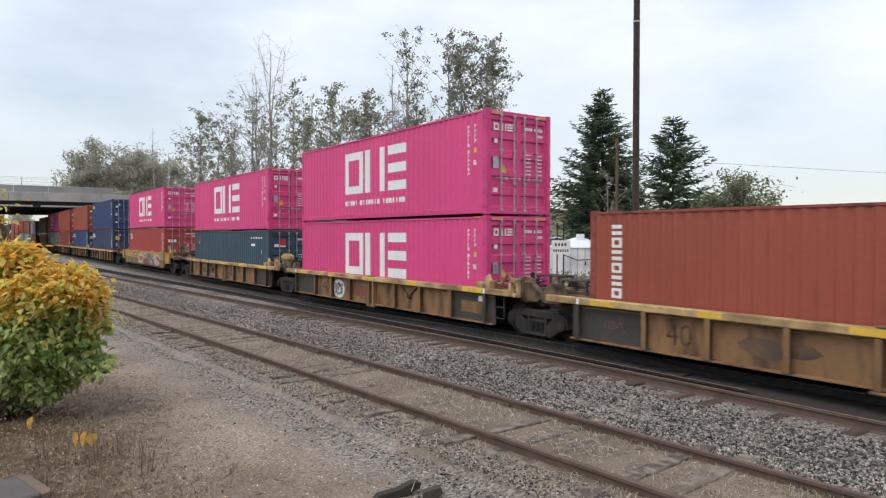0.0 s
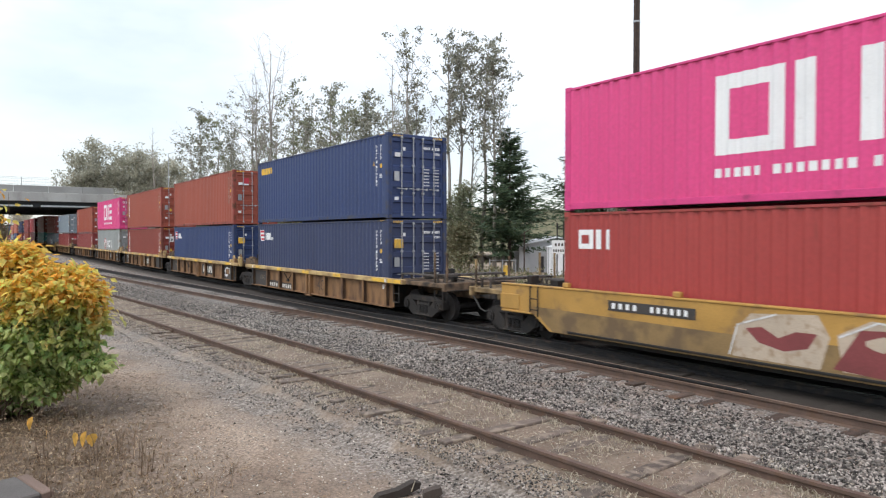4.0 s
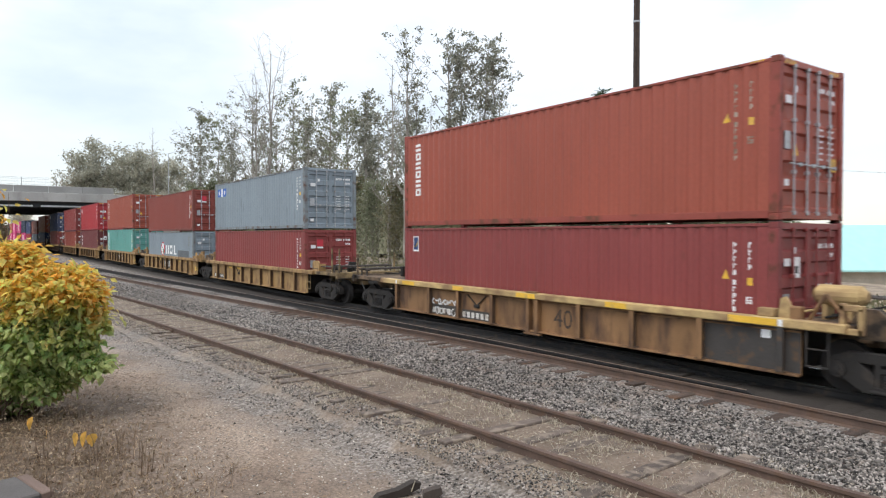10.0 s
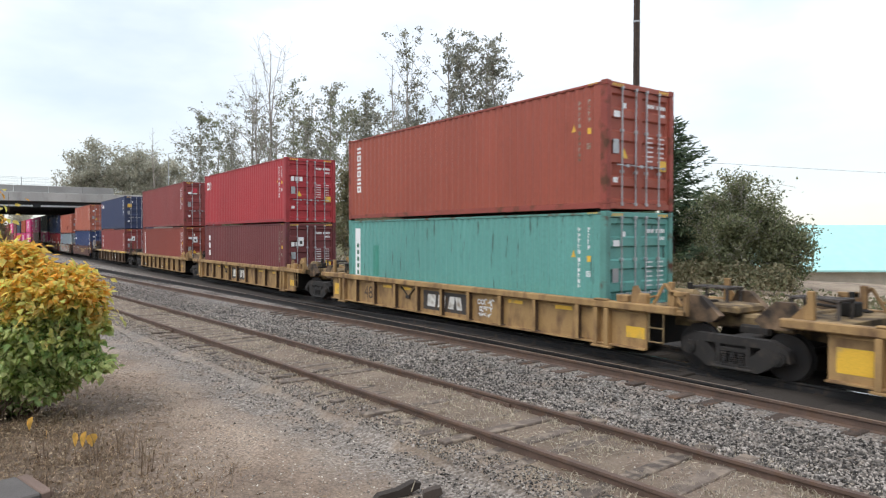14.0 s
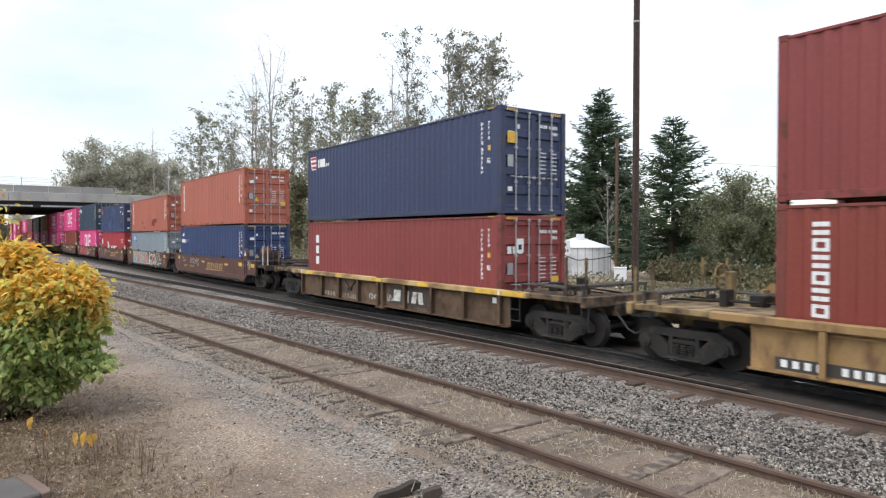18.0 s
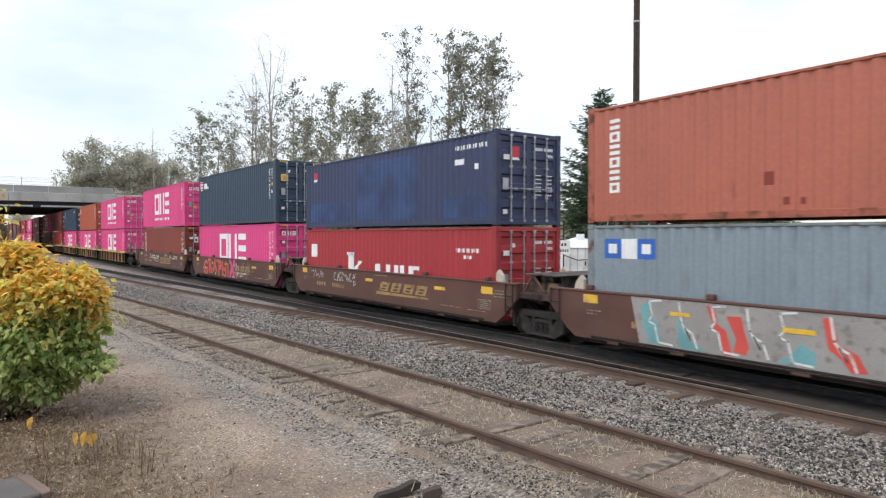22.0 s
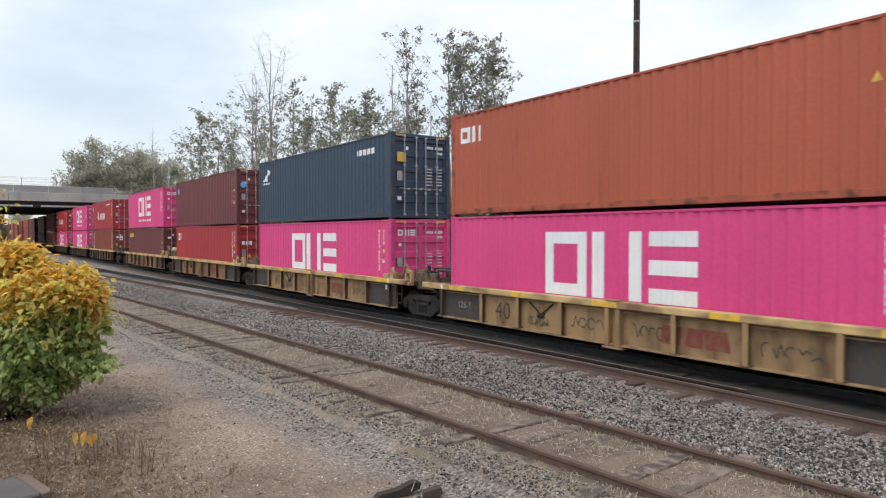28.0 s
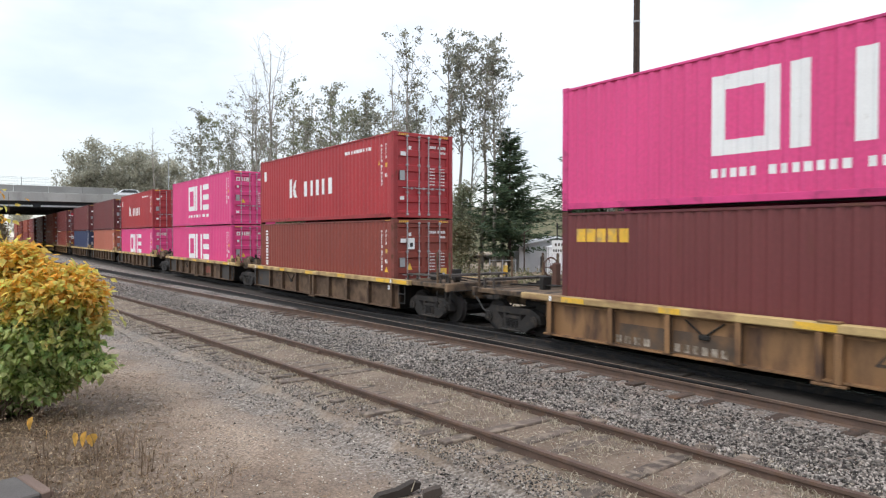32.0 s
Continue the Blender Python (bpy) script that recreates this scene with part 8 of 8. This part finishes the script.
def build_poles():
    ob = thing("utility_pole", pose(-20.6, 26.2, -0.5), "tall dark creosoted wooden utility pole", "utility pole")
    part("shaft", Geo().tube((0, 0, 0), (0, 0, 16.5), 0.165, 0.145, 14), POLEWOOD, ob)
    part("ground_wire", Geo().tube((0.1, -0.14, 0.2), (0.09, -0.13, 16.0), 0.014, n=5), GREASE, ob)
    part("collar", Geo().tube((0, 0, 13.25), (0, 0, 13.33), 0.172, n=14), STEEL, ob)
    ob = thing("wooden_post", pose(-29.7, 35.8, -0.5), "thin brown wooden pole before the fir trees", "pole")
    part("shaft", Geo().tube((0, 0, 0), (0, 0, 9.6), 0.13, 0.10, 10), mat("brown pole wood", (0.12, 0.075, 0.05), rough=0.9, var=0.2), ob)
    ob = thing("street_lamp", pose(-136.9, 32.6, 8.45), "slender grey street lamp on the overpass approach", "street lamp")
    part("shaft", Geo().tube((0, 0, 0), (0, 0, 10.1), 0.10, 0.07, 8), STEEL, ob)
    part("arm", Geo().tube((0, 0, 10.0), (0, 1.6, 10.6), 0.05, n=6), STEEL, ob)
    part("lamp_head", Geo().box(-0.12, 0.12, 1.4, 2.1, 10.52, 10.7, 0.03), STEEL, ob)
    ob = thing("marker_post", pose(-18.7, 16.3, -0.35), "short grey post with a yellow cap beside the track", "marker post")
    part("post", Geo().tube((0, 0, 0), (0, 0, 1.55), 0.03, n=8), STEEL, ob)
    part("cap", Geo().tube((0, 0, 1.50), (0, 0, 1.85), 0.085, n=10), YELLOW, ob, "bright yellow cap")
    cable = Geo()
    a, b = Vector((-29.7, 35.9, 7.9)), Vector((-2.5, 73.3, 5.6))
    for i in range(14):
        s, t = i / 14, (i + 1) / 14
        cable.tube(a.lerp(b, s) - Vector((0, 0, 0.8 * s * (1 - s))), a.lerp(b, t) - Vector((0, 0, 0.8 * t * (1 - t))), 0.012, n=4, caps=False)
    ob = thing("overhead_cable", pose(0, 0, 0), "thin dark overhead cable", "cable")
    part("wire", cable, GREASE, ob)


build_poles()


TANKWHITE = mat("white tank sheet", (0.78, 0.79, 0.81), rough=0.55, var=0.06, spot=(0.5, 0.5, 0.5), spot_at=0.66)


def build_sheds():
    ob = thing("metal_shed", pose(-39.3, 37.8, -0.55, 0, 0, 54.3), "pale grey metal shed with a white gabled roof", "shed")
    part("wall", Geo().prism([(-1.55, 0.0), (4.4, 0.0), (4.4, 2.32), (1.42, 2.95), (-1.55, 2.32)], 0.0, 5.0), SHEDWALL, ob)
    rf = Geo()
    for s in (-1, 1):
        rf.prism([(1.42, 2.97), (1.42 + s * 3.15, 2.30), (1.42 + s * 3.15, 2.40), (1.42, 3.07)], -0.35, 5.2)
    part("roof", rf, SHEDROOF, ob)
    part("door", Geo().box(0.15, 0.42, -0.03, 0.0, 0.15, 1.45, 0.006), mat("dark shed door", (0.06, 0.055, 0.06), rough=0.7), ob, "narrow dark door")
    part("notice", Geo().box(-0.02, 0.06, -0.03, 0.0, 0.30, 0.70, 0.004), WHITE, ob)
    for x in (-1.5, -0.72, -0.05, 0.8, 1.3):
        part("seam", shared("seam", lambda: Geo().box(-0.02, 0.02, -0.025, 0.0, 0.02, 2.28, 0.004)), SHEDWALL, ob, at=pose(x, 0, 0))
    ob = thing("storage_tank", pose(-35.36, 38.2, -0.55, 0, 0, 54.3), "white sheet metal tank with a low conical roof", "tank")
    part("shell", Geo().tube((0, 0, 0), (0, 0, 2.28), 2.42, n=36, caps=False), TANKWHITE, ob)
    part("roof", Geo().tube((0, 0, 2.26), (0, 0, 3.0), 2.50, 0.30, n=36), SHEDROOF, ob)
    part("hatch", Geo().box(-0.28, 0.28, -0.9, -0.4, 2.60, 3.25, 0.05), SHEDROOF, ob)
    for i in range(28):
        a = 2 * math.pi * i / 28
        part("seam", shared("tank_seam", lambda: Geo().box(-0.012, 0.012, -0.02, 0.02, 0.02, 2.26, 0.004)), STEEL, ob, at=pose(2.43 * math.cos(a), 2.43 * math.sin(a), 0, 0, 0, math.degrees(a)))
    part("hazard_sign", Geo().prism([(0.0, 0.82), (0.2, 1.12), (0.0, 1.42), (-0.2, 1.12)], -2.50, -2.47), WHITE, ob, "white diamond sign")
    part("hazard_mark", Geo().prism([(-0.05, 0.98), (0.05, 0.98), (0.05, 1.26), (-0.05, 1.26)], -2.512, -2.502), BLACK, ob)
    part("hose", Geo().tube((-1.6, -2.3, 1.75), (-0.6, -2.60, 1.35), 0.035, n=6).tube((-0.6, -2.60, 1.35), (0.6, -2.60, 1.42), 0.035, n=6).tube((0.6, -2.60, 1.42), (2.0, -2.05, 1.62), 0.035, n=6), BLACK, ob)
    ob = thing("sign_board", pose(-33.97, 34.96, -0.5, 0, 0, 54.3), "white sign board with two lines of dark lettering on two posts", "sign")
    for x in (-0.32, 0.16):
        part("post", shared("sign_post", lambda: Geo().tube((0, 0, 0), (0, 0, 4.0), 0.045, n=8)), GREASE, ob, at=pose(x, 0.06, 0))
    part("board", Geo().box(-0.72, 0.62, -0.03, 0.0, 1.75, 2.75, 0.01), WHITE, ob)
    part("writing", flat(bars(-0.50, 0.42, 2.34, 2.54, 4, 0.6) + bars(-0.62, 0.55, 1.92, 2.10, 7, 0.6), -0.034), SLAB, ob)["kind"] = "stuff"
    ob = thing("fence", pose(-39.0, 34.9, -0.5, 0, 0, 54.3), "low pale pipe fence beside the shed", "fence")
    for x in (-1.9, -0.9, 0.1):
        part("post", shared("yard_post", lambda: Geo().tube((0, 0, 0), (0, 0, 1.25), 0.06, n=8)), STEEL, ob, at=pose(x, 0, 0))
    part("pipe", Geo().tube((-1.9, 0, 1.15), (0.1, 0, 1.15), 0.035, n=6), STEEL, ob)
    ob = thing("utility_post", pose(-37.76, 34.82, -0.5, 0, 0, 54.3), "thin brown pole with short arms before the shed", "pole")
    part("shaft", Geo().tube((0, 0, 0), (0, 0, 3.4), 0.06, 0.05, 8), POLEWOOD, ob)
    part("arm", Geo().tube((-0.25, 0, 3.05), (0.0, 0, 3.3), 0.03, n=6).tube((0.0, 0, 3.3), (0.5, 0, 3.6), 0.03, n=6), POLEWOOD, ob)
    ob = thing("electrical_cabinet", pose(-25.6, 31.2, -0.45, 0, 0, 40), "white metal electrical cabinet", "cabinet")
    part("body", Geo().box(-0.35, 0.35, -0.3, 0.3, 0.0, 1.15, 0.02), SHEDROOF, ob)
    part("lid", Geo().box(-0.38, 0.38, -0.33, 0.33, 1.152, 1.20, 0.01), SHEDROOF, ob)
    ob = thing("warehouse", pose(-22.0, 84.0, -4.95, 0, 0, 54.0), "long low beige building with a pale turquoise roof", "building")
    part("wall", Geo().box(-24, 34, -9, 9, 0.0, 4.6, 0.02), BEIGE, ob)
    rf = Geo().add([(-25, -9.8, 4.55), (35, -9.8, 4.55), (35, 0, 8.6), (-25, 0, 8.6), (-25, 9.8, 4.55), (35, 9.8, 4.55), (-25, -9.8, 4.4), (35, -9.8, 4.4)], [(0, 1, 2, 3), (3, 2, 5, 4), (0, 6, 7, 1), (0, 3, 4), (1, 5, 2)])
    part("roof", rf, TEALROOF, ob)


build_sheds()


def build_car():
    """A white car that crosses the overpass at the end."""
    ob = thing("car", pose(-118.6, 100.0, 8.552, 0, 0, -90), "white car driving over the overpass", "car")
    part("body", Geo().prism([(-2.25, 0.30), (2.2, 0.28), (2.25, 0.62), (2.1, 0.78), (1.15, 0.92), (0.45, 1.42), (0.2, 1.46), (-1.4, 1.47), (-1.7, 1.42), (-2.2, 0.95)], -0.88, 0.88), TANKWHITE, ob)
    for s in (-1, 1):
        part("side_window", Geo().prism([(-1.85, 0.98), (0.95, 0.95), (0.42, 1.36), (-1.5, 1.38)], s * 0.886 - 0.006, s * 0.886 + 0.006), GIRDER, ob)
        for x in (-1.35, 1.4):
            part("wheel", shared("car_wheel", lambda: Geo().tube((0, -0.10, 0), (0, 0.10, 0), 0.32, n=18).tube((0, -0.115, 0), (0, 0.115, 0), 0.19, n=12)), GREASE, ob, at=pose(x, s * 0.80, 0.322))
    return ob


CAR = build_car()

# ---------------- what moves ----------------
RUN = [(0, -0.00), (4, 51.05), (8, 102.14), (12, 153.13), (16, 204.10), (20, 255.04), (24, 305.98), (28, 357.11), (32, 408.33)]


def motions():
    """The train rolls past, and its wheels turn with it."""
    for ob, x, z in TRAIN:
        walk(ob, [(t, pose(x + s, MID, z)) for t, s in RUN])
    walk(CAR, [(t, pose(-118.6, y, 8.552, 0, 0, -90)) for t, y in ((0.0, 100.0), (20.0, 100.0), (25.0, 72.6), (31.0, 28.8), (32.0, 21.5))])
    made = {}
    for w, a in WHEELSETS:
        if a not in made:
            rows = []
            for k in range(32 * FPS + 1):
                t = k / FPS
                s = float(np.interp(t, [q[0] for q in RUN], [q[1] for q in RUN]))
                rows.append((t, pose(a, 0, 0.42) @ Matrix.Rotation(s / 0.42, 4, "Y")))
            walk(w, rows)
            made[a] = w.animation_data
        else:
            w.rotation_mode = "QUATERNION"
            w.animation_data_create()
            w.animation_data.action = made[a].action
            w.animation_data.action_slot = made[a].action_slot


motions()
